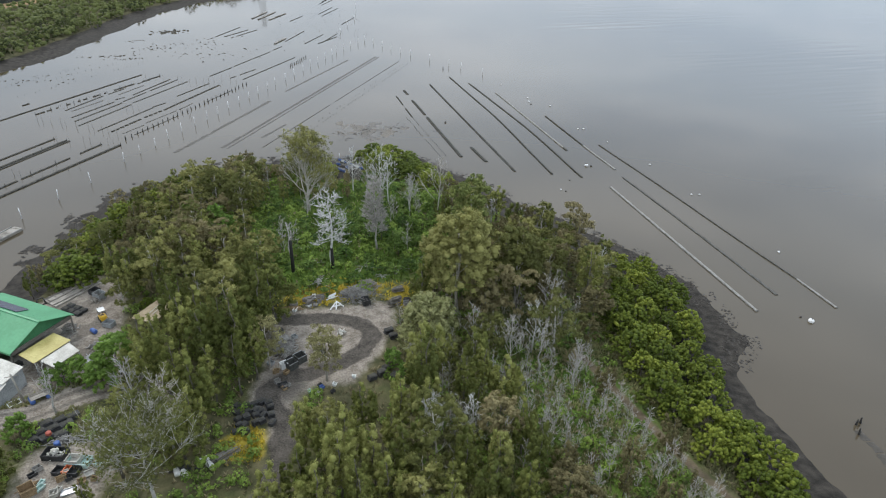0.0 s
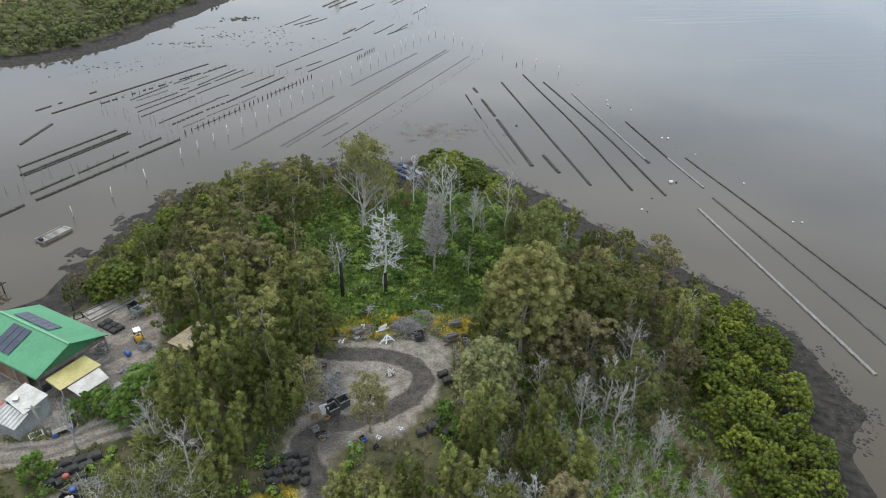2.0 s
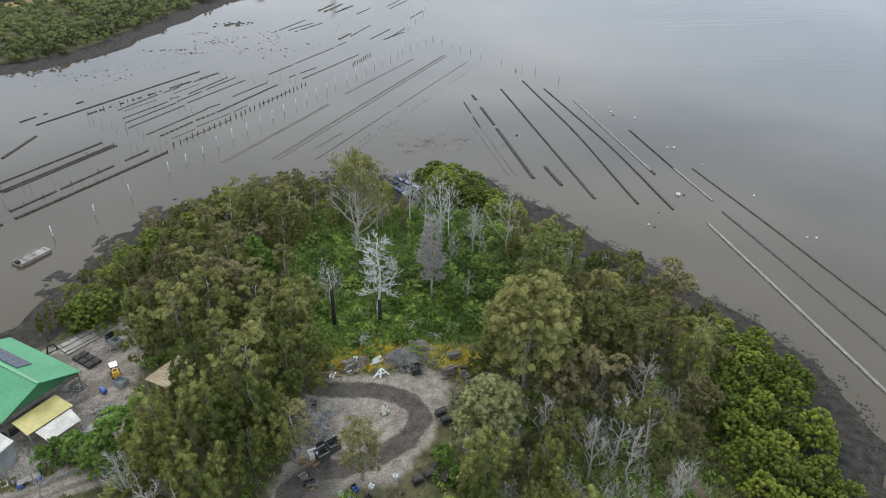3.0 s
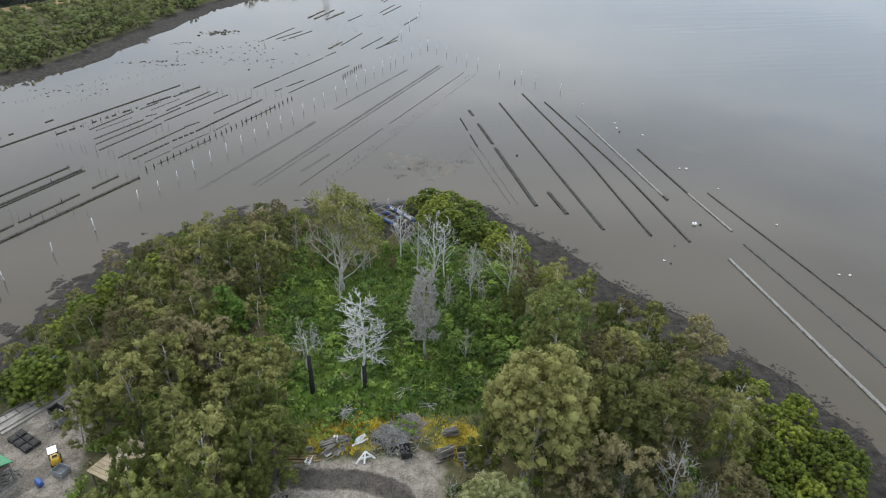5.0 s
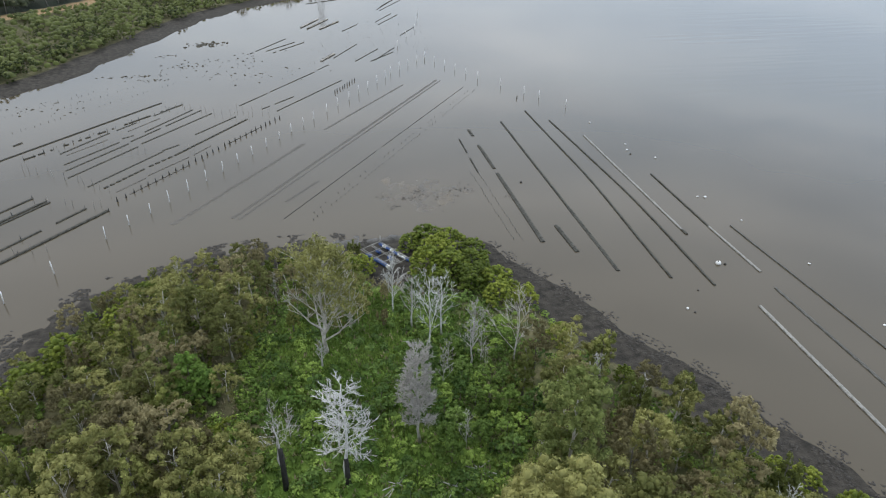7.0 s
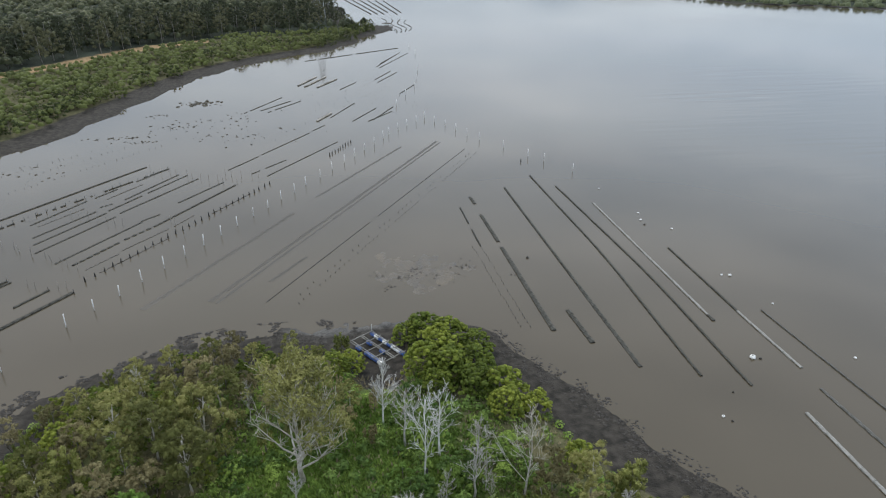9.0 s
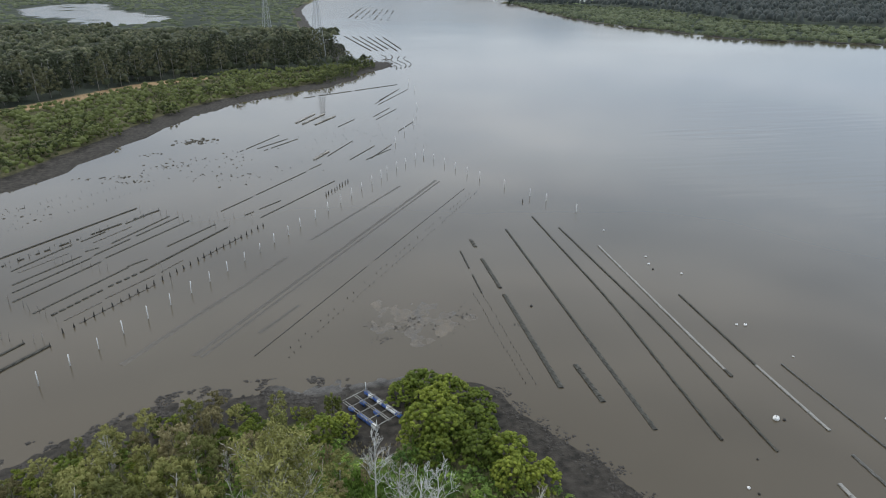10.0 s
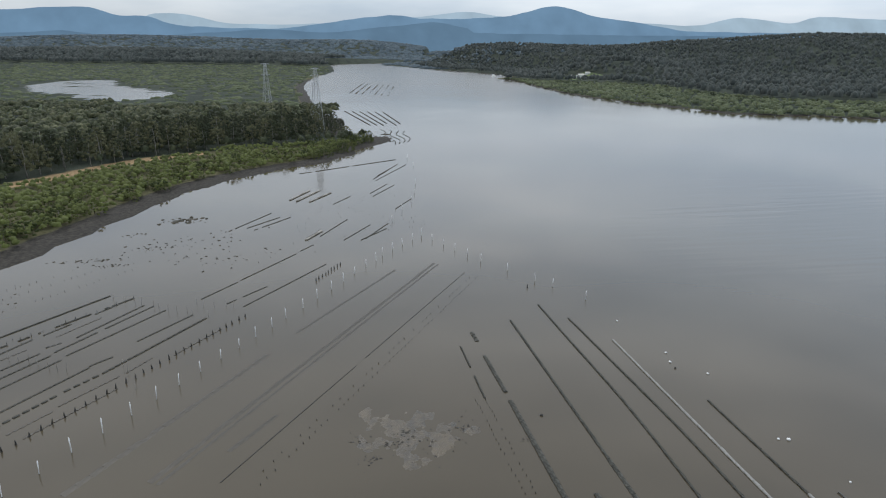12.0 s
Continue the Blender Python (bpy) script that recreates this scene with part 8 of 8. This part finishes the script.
house(468, 1192, 13, 8, 4, 12, "long white house in a clearing on the hillside")
house(484, 1200, 8, 6, 3.5, -20, "white house with a pale roof in a clearing")
house(461, 1222, 8, 5, 3, 30, "small white outbuilding in a clearing")
lawn_x, lawn_y = np.meshgrid(np.linspace(447, 494, 16), np.linspace(1150, 1232, 26))
li = np.arange(lawn_x.size).reshape(lawn_x.shape)
lawn = tagged(new("lawn", fast_mesh("lawn", np.stack([lawn_x, lawn_y, ground_height(lawn_x, lawn_y) + 0.8], -1).reshape(-1, 3),
                                    np.stack([li[:-1, :-1], li[:-1, 1:], li[1:, 1:], li[1:, :-1]], -1).reshape(-1, 4), M["lawn"])), "bright mown lawn round the houses", "lawn", kind="structure")
cruiser = tagged(new("moored_boat"), "small white cabin boat moored far up the river", "boat")
cruiser.matrix_basis = pose(372, 1425, 0, 0, 0, 20)
part("hull", slab(bmesh.new(), [(-4, -1.6, 1.6), (3, -1.6, 1.7), (5, 0, 1.9), (3, 1.6, 1.7), (-4, 1.6, 1.6)], 1.9), M["white_paint"], cruiser)
part("cabin", boxed(-2.5, 1.5, -1.2, 1.2, 1.65, 4.2, bevel=0.3), M["white_paint"], cruiser)

# fallen branches in the clearing
for i, (x, y, l_) in enumerate(((12.6, 81.4, 3.2), (17.8, 80.6, 3.0), (14.6, 79.2, 2.2), (20.6, 82.2, 3.4), (4.8, 88.6, 2.4), (9.6, 92.0, 2.6), (6.4, 84.0, 2.0))):
    pile_of("fallen_branch", 4, l_, 0.05, x, y, 0.3, 0.3, 0.25, M["grey_twig"], "grey fallen branches lying in the undergrowth", "branches", 540 + i, piece="branch")

# more clutter of the yard: bins, boards and drums past the wire bins, and along the track
q = random.Random(31)
for i in range(12):
    x, y = q.uniform(-1.6, 2.4), q.uniform(63.2, 70.2)
    tub("yard_bin", x, y, q.uniform(0.5, 1.0), q.uniform(0.4, 0.8), q.uniform(0.25, 0.7), M[q.choice(("grey_wall", "black_plastic", "stick", "timber", "white_roof"))], "old bin among scrap in the yard", "bin", "old bins in the yard", q.uniform(0, 90), q.uniform(-10, 10))
for i in range(9):
    x, y = q.uniform(-1.8, 0.2), q.uniform(58.4, 62.4)
    tub("yard_bin", x, y, q.uniform(0.4, 0.8), q.uniform(0.3, 0.6), q.uniform(0.2, 0.5), M[q.choice(("black_plastic", "stick", "brown_timber"))], "old bin at the edge of the dark track", "bin", "old bins in the yard", q.uniform(0, 90), q.uniform(-10, 10))
for i in range(3):
    x, y = q.uniform(12.6, 13.6), q.uniform(65.0, 67.5)
    basket_block("basket_stack", x, y, q.uniform(0.6, 1.0), q.uniform(0.5, 0.7), q.uniform(0.2, 0.5), BASKETS, "basket stacks at the yard's edge", q.uniform(0, 90))
for i in range(10):
    x, y = q.uniform(1.5, 6.5), q.uniform(73.9, 75.9)
    tub("yard_bin", x, y, q.uniform(0.4, 0.9), q.uniform(0.3, 0.6), q.uniform(0.15, 0.5), M[q.choice(("black_plastic", "stick", "timber", "white_paint"))], "old bin in yellow weeds beside boards", "bin", "old bins in the yard", q.uniform(0, 90), q.uniform(-10, 10))
pile_of("board_heap", 30, 1.6, 0.06, 5.2, 76.0, 0.9, 0.5, 0.3, M["timber"], "loose grey boards in yellow weeds", "boards", 530, flat=True, turn_z=0.2)
pile_of("scrap_heap", 90, 0.7, 0.06, -21.5, 72.6, 1.2, 1.0, 0.4, M["stick"], "low heap of grey scrap in the shed yard", "scrap heap", 531)
pile_of("scrap_heap", 70, 0.8, 0.05, -23.4, 84.0, 0.8, 0.9, 0.5, M["timber"], "low heap of timber scrap by the slipway", "scrap heap", 532, piece="scrap")
pile_of("scrap_heap", 80, 0.8, 0.05, -22.2, 56.8, 1.8, 0.7, 0.4, M["stick"], "low heap of rails and scrap behind the bins", "scrap heap", 533)
for i in range(12):
    x, y = q.uniform(-25, -17.5), q.uniform(49.5, 53.4)
    tub("yard_bin", x, y, q.uniform(0.4, 0.9), q.uniform(0.3, 0.7), q.uniform(0.2, 0.5), M[q.choice(("black_plastic", "white_roof", "teal", "stick", "brown_timber"))], "small bin lying in the lower yard", "bin", "bins of the lower yard", q.uniform(0, 90), q.uniform(-12, 12))
for i in range(5):
    basket_block("basket_stack", -33.5 + 0.9 * i, 68.6 + 0.6 * i, 0.9, 0.7, 0.5, BASKETS, "basket stacks beside the old shed", 50)
